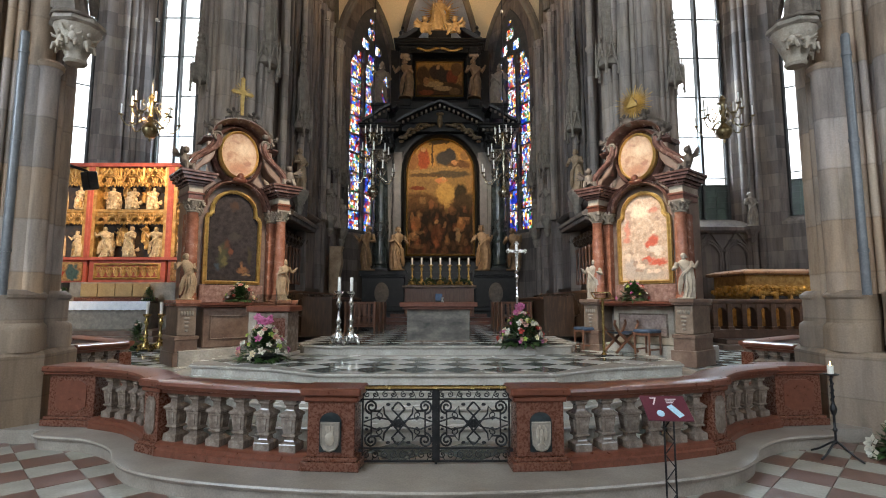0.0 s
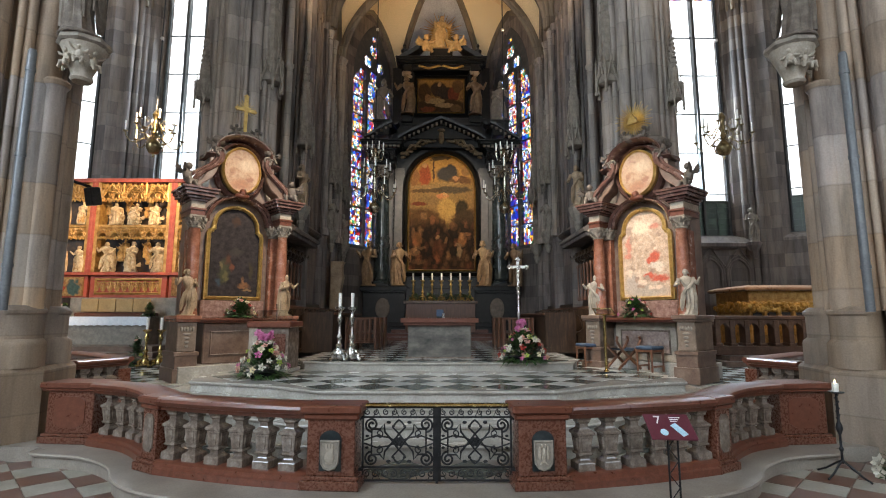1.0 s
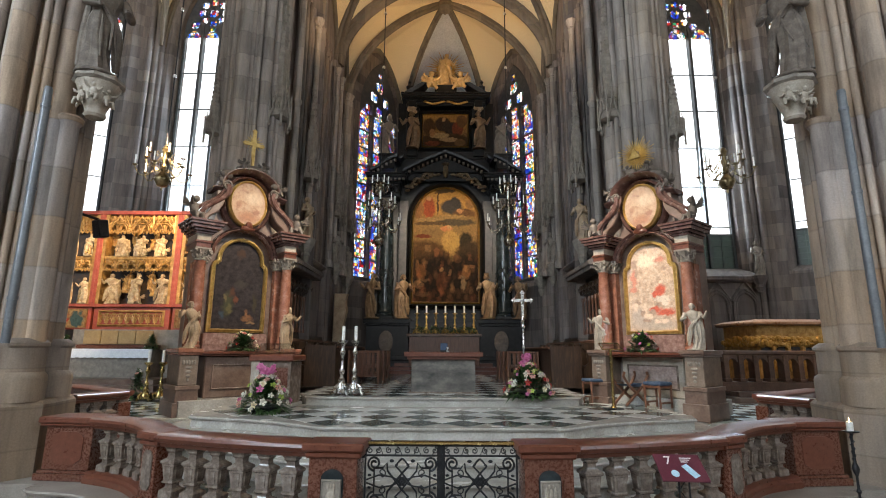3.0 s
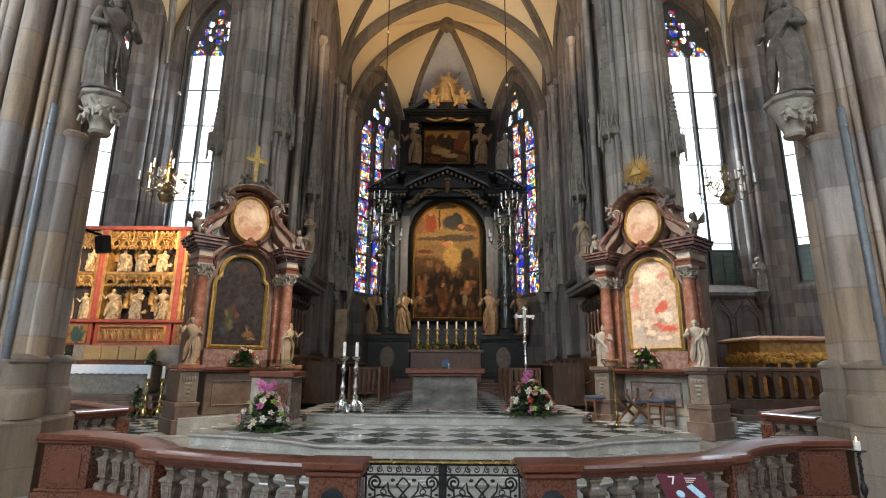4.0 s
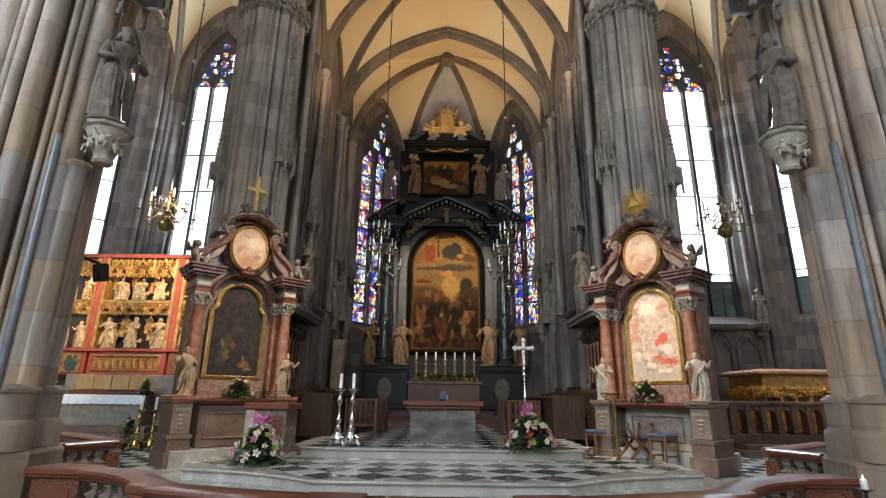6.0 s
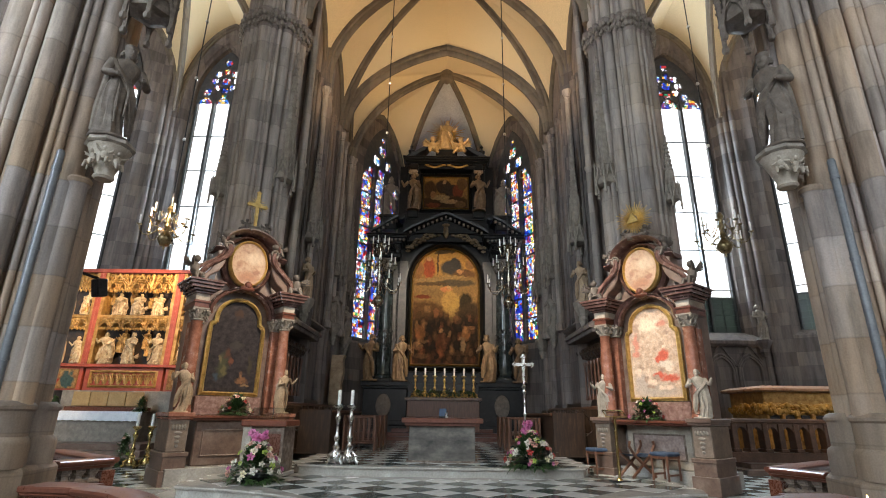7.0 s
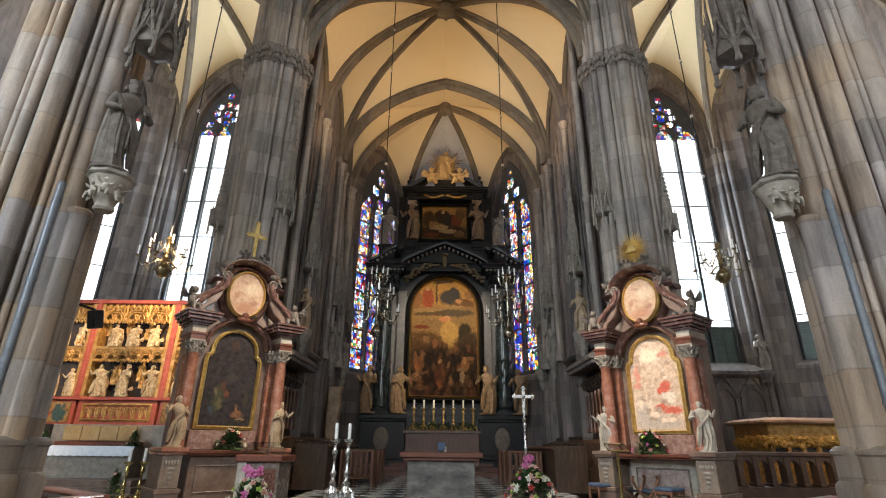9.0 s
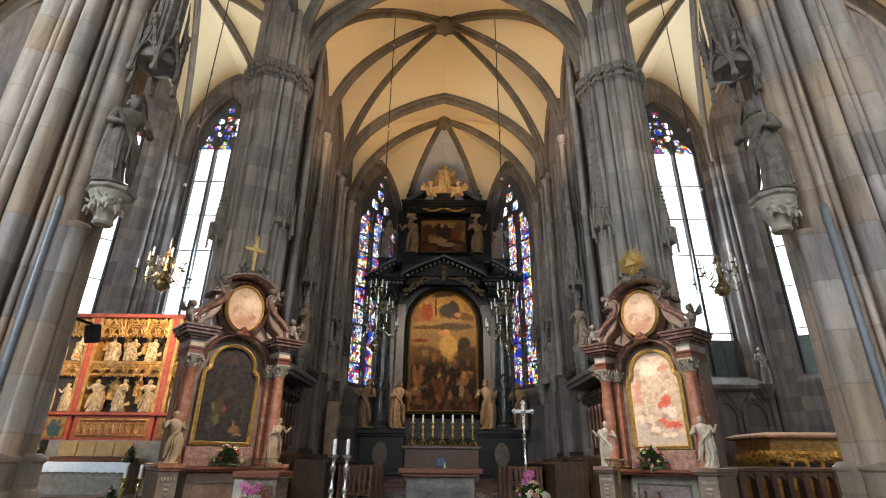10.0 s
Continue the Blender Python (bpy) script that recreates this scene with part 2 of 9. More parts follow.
def add_box(bm, x0, x1, y0, y1, z0, z1, index=0):
    v = [bm.verts.new((x, y, z)) for z in (z0, z1) for x, y in ((x0, y0), (x1, y0), (x1, y1), (x0, y1))]
    for f in ((3, 2, 1, 0), (4, 5, 6, 7), (0, 1, 5, 4), (1, 2, 6, 5), (2, 3, 7, 6), (3, 0, 4, 7)):
        bm.faces.new([v[i] for i in f]).material_index = index
    return bm


def box(x0, x1, y0, y1, z0, z1):
    return add_box(bmesh.new(), x0, x1, y0, y1, z0, z1)


def add_prism(bm, outline, z0, z1, index=0, m=None):
    """A closed outline of (x, y), counter-clockwise, raised from z0 to z1."""
    m = m or Matrix()
    a = [bm.verts.new(m @ Vector((x, y, z0))) for x, y in outline]
    b = [bm.verts.new(m @ Vector((x, y, z1))) for x, y in outline]
    n = len(a)
    bm.faces.new(a[::-1]).material_index = index
    bm.faces.new(b).material_index = index
    for i in range(n):
        bm.faces.new((a[i], a[(i + 1) % n], b[(i + 1) % n], b[i])).material_index = index
    return bm


def prism(outline, z0, z1, m=None):
    return add_prism(bmesh.new(), outline, z0, z1, 0, m)


def add_loft(bm, rings, closed=True, cap=True, index=0):
    """Rings of equally many points, joined one to the next."""
    vs = [[bm.verts.new(p) for p in r] for r in rings]
    n = len(vs[0])
    for a, b in zip(vs, vs[1:]):
        for i in range(n if closed else n - 1):
            j = (i + 1) % n
            bm.faces.new((a[i], a[j], b[j], b[i])).material_index = index
    if cap and closed:
        bm.faces.new(vs[0][::-1]).material_index = index
        bm.faces.new(vs[-1]).material_index = index
    return bm


def add_lathe(bm, profile, n=16, at=(0, 0, 0), turn=0.0, sx=1.0, sy=1.0, index=0, m=None):
    """profile: (radius, z) from bottom to top."""
    m = m or Matrix()
    rings = []
    for r, z in profile:
        rings.append([m @ Vector((at[0] + sx * r * math.cos(turn + 2 * math.pi * i / n), at[1] + sy * r * math.sin(turn + 2 * math.pi * i / n), at[2] + z)) for i in range(n)])
    return add_loft(bm, rings, index=index)


def lathe(profile, n=16, at=(0, 0, 0), turn=0.0, sx=1.0, sy=1.0, m=None):
    return add_lathe(bmesh.new(), profile, n, at, turn, sx, sy, 0, m)


def add_tube(bm, path, radius, n=6, index=0):
    """A round bar along points; radius: a number, or one for each point."""
    pts = [Vector(p) for p in path]
    rs = radius if isinstance(radius, (list, tuple)) else [radius] * len(pts)
    rings, up = [], None
    for i, p in enumerate(pts):
        d = (pts[min(i + 1, len(pts) - 1)] - pts[max(i - 1, 0)]).normalized()
        if up is None:
            up = d.orthogonal().normalized()
        up = (up - d * up.dot(d)).normalized()
        w = d.cross(up)
        rings.append([p + rs[i] * (math.cos(2 * math.pi * k / n) * up + math.sin(2 * math.pi * k / n) * w) for k in range(n)])
    return add_loft(bm, rings, index=index)


def tube(path, radius, n=6):
    return add_tube(bmesh.new(), path, radius, n)


def add_sweep(bm, path, section, up=Vector((0, 0, 1)), index=0, closed=False):
    """A moulding: section of (out, up) points, closed, along a level path; out is to the right of the way."""
    pts = [Vector(p) for p in path]
    rings, k = [], len(pts)
    for i, p in enumerate(pts):
        a = pts[(i - 1) % k] if closed or i > 0 else None
        b = pts[(i + 1) % k] if closed or i < k - 1 else None
        d1 = (p - a).normalized() if a is not None else (b - p).normalized()
        d2 = (b - p).normalized() if b is not None else d1
        r1, r2 = d1.cross(up).normalized(), d2.cross(up).normalized()
        r = (r1 + r2).normalized()
        s = 1 / max(0.35, r.dot(r1))
        rings.append([p + r * (o * s) + up * h for o, h in section])
    if closed:
        rings.append(rings[0])
    return add_loft(bm, rings, cap=not closed, index=index)


def add_ball(bm, at, sx, sy=None, sz=None, seg=8, index=0, m=None):
    sy, sz = sx if sy is None else sy, sx if sz is None else sz
    h = seg // 2 + 1
    prof = [(max(0.02, math.sin(math.pi * i / h)), -math.cos(math.pi * i / h)) for i in range(h + 1)]
    m = m or Matrix()
    rings = [[m @ Vector((at[0] + sx * r * math.cos(2 * math.pi * k / seg), at[1] + sy * r * math.sin(2 * math.pi * k / seg), at[2] + sz * z)) for k in range(seg)] for r, z in prof]
    return add_loft(bm, rings, index=index)


def arc3(p, q, n=14, phi=1.2):
    """A rib's curve from its springing p up to its crown q."""
    p, q = Vector(p), Vector(q)
    out = []
    for i in range(n + 1):
        a = phi * i / n
        u, h = (1 - math.cos(a)) / (1 - math.cos(phi)), math.sin(a) / math.sin(phi)
        out.append(Vector((p.x + (q.x - p.x) * u, p.y + (q.y - p.y) * u, p.z + (q.z - p.z) * h)))
    return out


def rib_mesh(bm, path, w=0.16, h=0.3, index=0):
    """A moulded rib that hangs below its path."""
    sec = [(-w, 0.06), (-w, -0.08), (-0.82 * w, -0.1), (-0.45 * w, -0.11), (-0.5 * w, -0.19), (-0.42 * w, -h * 0.86), (-0.2 * w, -h), (0.2 * w, -h), (0.42 * w, -h * 0.86), (0.5 * w, -0.19), (0.45 * w, -0.11), (0.82 * w, -0.1), (w, -0.08), (w, 0.06)]
    pts, rings = [Vector(p) for p in path], []
    flat = Vector((pts[-1].x - pts[0].x, pts[-1].y - pts[0].y, 0)).normalized()
    side = flat.cross(Vector((0, 0, 1)))
    for i, p in enumerate(pts):
        d = (pts[min(i + 1, len(pts) - 1)] - pts[max(i - 1, 0)]).normalized()
        nrm = side.cross(d).normalized()
        rings.append([p + side * a + nrm * b for a, b in sec])
    return add_loft(bm, rings, index=index)


def pointed(half, rise, n=10):
    """A pointed arch over -half..half: (x, z) from left to right, z from 0 to rise."""
    r = (half * half + rise * rise) / (2 * half)
    a1 = math.asin(min(1, rise / r))
    left = [(-half + r - r * math.cos(a1 * i / n), r * math.sin(a1 * i / n)) for i in range(n + 1)]
    return left + [(-x, z) for x, z in left[-2::-1]]


def arched_outline(half, z0, spring, rise, n=14):
    """Rectangle with a round head: (x, z), starting at the lower left."""
    return [(-half, z0), (half, z0)] + [(half * math.cos(math.pi * k / n), spring + rise * math.sin(math.pi * k / n)) for k in range(n + 1)]


def plate(outline, y0, y1, m=None):
    """A flat outline of (x, z) with thickness; y0 is the front."""
    m = m or Matrix()
    return add_loft(bmesh.new(), [[m @ Vector((x, y, z)) for x, z in outline] for y in (y1, y0)])

# ---- floors, steps, walls, piers, vaults ----
def mirrored(pts):
    """A line given for x >= 0 from the middle outwards, continued to the other side."""
    return [(-x, y) for x, y in pts[::-1] if x > 1e-6] + list(pts)


def smooth_line(pts, n=6):
    out, p = [], [Vector((*q, 0)) for q in pts]
    for i in range(len(p) - 1):
        a, b, c, d = p[max(i - 1, 0)], p[i], p[i + 1], p[min(i + 2, len(p) - 1)]
        for k in range(n):
            t = k / n
            v = 0.5 * ((2 * b) + (c - a) * t + (2 * a - 5 * b + 4 * c - d) * t * t + (3 * b - a - 3 * c + d) * t ** 3)
            out.append((v.x, v.y))
    return out + [tuple(pts[-1])]


BED = mottled("mortar_bed", (0.16, 0.14, 0.12), (0.2, 0.18, 0.15), (0.24, 0.21, 0.18), 0.9, 5, 0.2)
structure("floor", box(-16, 16, -22, 26, -0.3, -0.012), BED, "stone bed under the nave paving", "floor")

FRONT = smooth_line([(0, 4.83), (1.2, 4.92), (2.3, 5.14), (3.05, 5.42), (3.5, 5.78), (3.85, 6.25), (4.45, 6.66), (5.05, 6.8)]) + [(5.2, 6.84), (5.29, 6.92), (5.31, 7.06)]
RAIL = smooth_line([(1.12, 5.55), (2.0, 5.74), (2.6, 5.92), (3.12, 6.12)], 8) + smooth_line([(3.42, 6.36), (3.72, 6.75), (4.15, 7.14), (4.75, 7.42)], 6)
PLAT = [(0, 7.6), (1.75, 7.62), (2.5, 8.15), (3.2, 8.45), (4.15, 8.72), (4.3, 9.2)]


def terrace(name, front, back, z0, z1, mat, label):
    line = mirrored(front)
    bm = prism(line + [(line[-1][0], back), (line[0][0], back)], z0, z1)
    return structure(name, bm, mat, label, "step")


def nosing(front, z, mat, name, label, out=0.03):
    sec = [(-0.1, 0.0), (out, 0.0), (out + 0.012, -0.02), (out, -0.045), (-0.1, -0.045)]
    line = mirrored(front)
    bm = add_sweep(bmesh.new(), [(x, y, z) for x, y in line], sec)
    return structure(name, bm, mat, label, "step edge", True)


terrace("step_1", FRONT, 14, -0.02, 0.176, STEP_WARM, "worn pale stone step under the balustrade")
nosing(FRONT, 0.18, STEP_WARM, "step_edge_1", "rounded worn stone nosing of the front step")

structure("side_step", add_box(box(5.25, 8.4, 7.12, 14, -0.02, 0.1755), -8.4, -5.25, 7.12, 14, -0.02, 0.1755), STEP_WARM, "stone step that runs on behind the near piers", "step")


def spread_front(front, d):
    out = []
    for i, (x, y) in enumerate(front):
        a, b = front[max(i - 1, 0)], front[min(i + 1, len(front) - 1)]
        t = Vector((b[0] - a[0], b[1] - a[1]))
        n = Vector((t.y, -t.x)).normalized() if i else Vector((0, -1))
        out.append((x + n.x * d, y + n.y * d))
    return out


for k in range(4):
    z = 0.18 + 0.1675 * (k + 1)
    fr = PLAT if k == 3 else spread_front(PLAT, 0.36 * (3 - k))
    terrace("step_%d" % (k + 2), fr, 14 if k < 3 else 26, 0.17, z - 0.004, STEP, "grey marble step up to the sanctuary")
    nosing(fr, z, STEP, "step_edge_%d" % (k + 2), "rounded marble nosing of a sanctuary step")
structure("side_floor", add_box(box(-13, -4.2, 9.6, 26, 0.1, 0.68), 4.2, 13, 9.6, 26, 0.1, 0.68), STEP, "stone floor of the side choirs", "floor")
DAIS = [(0, 10.33), (2.0, 10.36), (2.75, 10.6), (3.0, 11.2)]
terrace("dais", DAIS, 14.5, 0.8, 1.016, STEP, "grey marble dais under the people's altar")
nosing(DAIS, 1.02, STEP, "dais_edge", "rounded marble nosing of the dais")
structure("choir_floor", box(-4.4, 4.4, 14.2, 24, 0.8, 1.012), STEP, "marble choir floor", "floor")


# bundle piers -------------------------------------------------------------
def lobed(cx, cy, r, lobes, n=96):
    """Outline of a compound pier: a core with round shafts. lobes: (degrees, distance, radius)."""
    out = []
    for i in range(n):
        a = 2 * math.pi * i / n
        best = r
        for deg, dist, lr in lobes:
            d = a - radians(deg)
            s = dist * math.sin(d)
            if abs(s) < lr and math.cos(d) > 0:
                best = max(best, dist * math.cos(d) + math.sqrt(lr * lr - s * s))
        out.append((best * math.cos(a), best * math.sin(a)))
    return [(cx + x, cy + y) for x, y in out]


def scaled_ring(ring, cx, cy, s, z):
    return [(cx + (x - cx) * s, cy + (y - cy) * s, z) for x, y in ring]


def pier(name, cx, cy, r, lobes, z0, base, top, mat, label, plinth_mat, n=120, drums=None, sides=12, turned=radians(15)):
    ring = lobed(cx, cy, r, lobes, n)
    t = thing(name, label, "pier")
    bm = add_loft(bmesh.new(), [scaled_ring(ring, cx, cy, s, z) for s, z in ((1, base), (1, base + (top - base) * 0.33), (1, base + (top - base) * 0.66), (1, top))])
    part("shaft", bm, mat, t, smooth=True)
    near = z0 < 0.1
    foot = lobed(cx, cy, r, drums, n) if drums else ring
    if drums:
        prof = [(0.93, base + 0.06), (0.97, base + 0.03), (1.01, base - 0.01), (1.01, base - 0.05), (0.98, base - 0.08), (0.98, base - 0.42), (1.03, base - 0.47), (1.04, base - 0.52), (1.04, z0 + 1.19)]
    else:
        prof = [(1.0, base + 0.02), (1.05, base - 0.02), (1.07, base - 0.07), (1.04, base - 0.11), (1.06, base - 0.16), (1.06, base - 0.55), (1.10, base - 0.6), (1.12, base - 0.7), (1.12, z0 + 1.1)]
    part("base_moulding", add_loft(bmesh.new(), [scaled_ring(foot, cx, cy, s, z) for s, z in prof[::-1]]), plinth_mat, t, smooth=True)
    big = max(math.hypot(x - cx, y - cy) for x, y in ring) * 1.13
    pr = [(1.285, z0), (1.285, z0 + 1.14), (1.24, z0 + 1.19), (1.22, z0 + 1.2)] if drums else [(big * 1.1, z0), (big * 1.1, z0 + 1.08), (big * 1.06, z0 + 1.16), (big, z0 + 1.2)]
    part("plinth", lathe(pr, sides, (cx, cy, 0), turned), plinth_mat, t)
    return t


for side in (-1, 1):
    def facing(d):
        return d if side > 0 else 180 - d
    near_lobes = [(facing(16 + 45 * k + o), q, s) for k in range(8) for o, q, s in ((0, 0.85, 0.2 if k % 2 == 0 else 0.16), (18.5, 0.89, 0.07), (26.5, 0.90, 0.05))]
    drum_lobes = [(facing(16 + 45 * k), 0.86, 0.3 if k % 2 else 0.33) for k in range(8)]
    pier("near_pier", side * 6.98, 7.75, 0.70, near_lobes, 0.0, 2.02, 19, STONE_WARM, "massive beige sandstone bundle pier with blocks of mixed tone", PLINTH, 600, drum_lobes, 8, radians(facing(10)))
FAR_LOBES = [(d + o, q, s) for d in range(0, 360, 45) for o, q, s in ((0, 0.72, 0.19 if d % 90 == 0 else 0.14), (17, 0.80, 0.055), (28, 0.80, 0.055), (22.5, 0.77, 0.025))]
for side in (-1, 1):
    pier("choir_pier", side * 4.95, 12.0, 0.60, FAR_LOBES, 0.6, 3.0, 12.1, STONE_PIER, "tall grey stone bundle pier at the choir's mouth", STONE, 600)


# pierced wall facets ------------------------------------------------------
def wall_facet(name, a, b, z0, z1, mat, label, thick=0.7, window=None, splay=0.30):
    """A wall from a to b (seen face to the right of the way) with a pointed window: (middle, half width, sill, spring, apex)."""
    a, b = Vector((*a, 0)), Vector((*b, 0))
    d = (b - a).normalized()
    n = d.cross(Vector((0, 0, 1)))
    L = (b - a).length
    bm = bmesh.new()

    def P(u, z, dep):
        return a + d * u - n * dep + Vector((0, 0, z))

    if window is None:
        add_loft(bm, [[P(u, z, dep) for u, z in ((0, z0), (L, z0), (L, z1), (0, z1))] for dep in (thick, 0)])
        ob = structure(name, bm, mat, label, "wall")
        return ob, P
    mid, half, sill, spring, apex = window
    arch = [(mid + x, spring + z) for x, z in pointed(half, apex - spring)]
    arch2 = [(mid + x, spring + z) for x, z in pointed(half + splay, apex + splay * 1.6 - spring)]

    def ring(dep, s):
        pts = arch2 if s else arch
        w = half + (splay if s else 0)
        return [(mid - w, sill - (0.25 if s else 0))] + pts + [(mid + w, sill - (0.25 if s else 0))]
    for dep0, s in ((0, 1), (thick, 0)):
        r = ring(dep0, s)
        lo = [bm.verts.new(P(u, z, dep0)) for u, z in r]
        k = len(r)
        half_n = k // 2
        # outer border: each point lies level with its point of the opening
        hi = [bm.verts.new(P(0 if i < half_n else L if i > half_n else mid, z1 if i == half_n else z, dep0)) for i, (u, z) in enumerate(r)]
        ends = [bm.verts.new(P(u, z, dep0)) for u, z in ((0, z1), (L, z1), (0, z0), (L, z0))]
        for i in range(k - 1):
            q = [lo[i], lo[i + 1], hi[i + 1], hi[i]]
            if i == half_n - 1:
                q.insert(3, ends[0])
            elif i == half_n:
                q.insert(3, ends[1])
            bm.faces.new(q)
        bm.faces.new((lo[0], hi[0], ends[2], ends[3], hi[-1], lo[-1]))
        if s:
            front = lo
        else:
            # reveal with a roll moulding
            steps = [front]
            for tt, inset in ((0.12, 0.5), (0.18, 0.35), (0.26, 0.8), (0.34, 0.65)):
                pts = []
                for (u1, z1_), (u0, z0_) in zip(ring(0, 1), ring(0, 0)):
                    pts.append(bm.verts.new(P(u1 + (u0 - u1) * inset, z1_ + (z0_ - z1_) * inset, tt)))
                steps.append(pts)
            steps.append(lo)
            for A, B in zip(steps, steps[1:]):
                for i in range(k):
                    j = (i + 1) % k
                    bm.faces.new((A[i], B[i], B[j], A[j]))
    bmesh.ops.recalc_face_normals(bm, faces=bm.faces[:])
    ob = structure(name, bm, mat, label, "wall")
    return ob, P


SASH = mottled("lead_and_stone_bars", (0.03, 0.03, 0.032), (0.05, 0.05, 0.05), (0.08, 0.075, 0.07), 0.7, 6, 0.2)


def pane_material(name, tint, rough=0.3):
    """Thin leaded glass: it lets the sky's light through and shines a little."""
    m, nodes, links, bsdf = material(name)
    nodes.remove(bsdf)
    tr = nodes.new("ShaderNodeBsdfTransparent")
    gl = nodes.new("ShaderNodeBsdfGlossy")
    gl.inputs["Roughness"].default_value = rough
    mx = nodes.new("ShaderNodeMixShader")
    mx.inputs[0].default_value = 0.06
    links.new(tr.outputs[0], mx.inputs[1])
    links.new(gl.outputs[0], mx.inputs[2])
    links.new(mx.outputs[0], nodes["Material Output"].inputs["Surface"])
    if tint is None:
        geo = nodes.new("ShaderNodeNewGeometry")
        r = ramp(nodes, [(0.0, (0.005, 0.015, 0.250)), (0.14, (0.015, 0.100, 0.525)), (0.24, (0.325, 0.007, 0.007)), (0.33, (0.007, 0.007, 0.010)), (0.38, (0.525, 0.250, 0.025)), (0.45, (0.625, 0.587, 0.525)),
                         (0.53, (0.200, 0.325, 0.550)), (0.60, (0.010, 0.163, 0.062)), (0.66, (0.750, 0.725, 0.688)), (0.73, (0.400, 0.025, 0.015)), (0.81, (0.550, 0.350, 0.075)), (0.89, (0.010, 0.037, 0.325))])
        r.color_ramp.interpolation = "CONSTANT"
        # each pictured field leans to colours of its own
        tcw = nodes.new("ShaderNodeTexCoord")
        cell = nodes.new("ShaderNodeVectorMath")
        cell.operation = "DIVIDE"
        cell.inputs[1].default_value = (0.16, 9.0, 0.31)
        links.new(tcw.outputs["Object"], cell.inputs[0])
        flo = nodes.new("ShaderNodeVectorMath")
        flo.operation = "FLOOR"
        links.new(cell.outputs[0], flo.inputs[0])
        fieldn = nodes.new("ShaderNodeTexWhiteNoise")
        links.new(flo.outputs[0], fieldn.inputs["Vector"])
        lean = nodes.new("ShaderNodeMix")
        lean.inputs[0].default_value = 0.58
        links.new(geo.outputs["Random Per Island"], lean.inputs[2])
        links.new(fieldn.outputs["Value"], lean.inputs[3])
        wide = nodes.new("ShaderNodeMapRange")
        wide.inputs[1].default_value, wide.inputs[2].default_value = 0.1, 0.9
        links.new(lean.outputs[0], wide.inputs[0])
        links.new(wide.outputs[0], r.inputs[0])
        dirt = tex_noise(nodes, links, 11, 4)
        dr = ramp(nodes, [(0.35, (0.12, 0.12, 0.12)), (0.6, (1, 1, 1))])
        links.new(dirt, dr.inputs[0])
        links.new(mixed(nodes, links, 1.0, r.outputs[0], dr.outputs[0], "MULTIPLY"), tr.inputs[0])
    else:
        n = tex_noise(nodes, links, 1.2, 4)
        r = ramp(nodes, [(0.3, tuple(0.8 * c for c in tint)), (0.7, tint)])
        links.new(n, r.inputs[0])
        links.new(r.outputs[0], tr.inputs[0])
    return m


CLEAR = pane_material("clear_leaded_glass", (0.93, 0.96, 0.97))
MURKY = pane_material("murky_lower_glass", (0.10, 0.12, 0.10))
STAINED = pane_material("stained_glass", None)


def arch_top(x, half, rise):
    r = (half * half + rise * rise) / (2 * half)
    return math.sqrt(max(0.0, r * r - (abs(x) + r - half) ** 2))


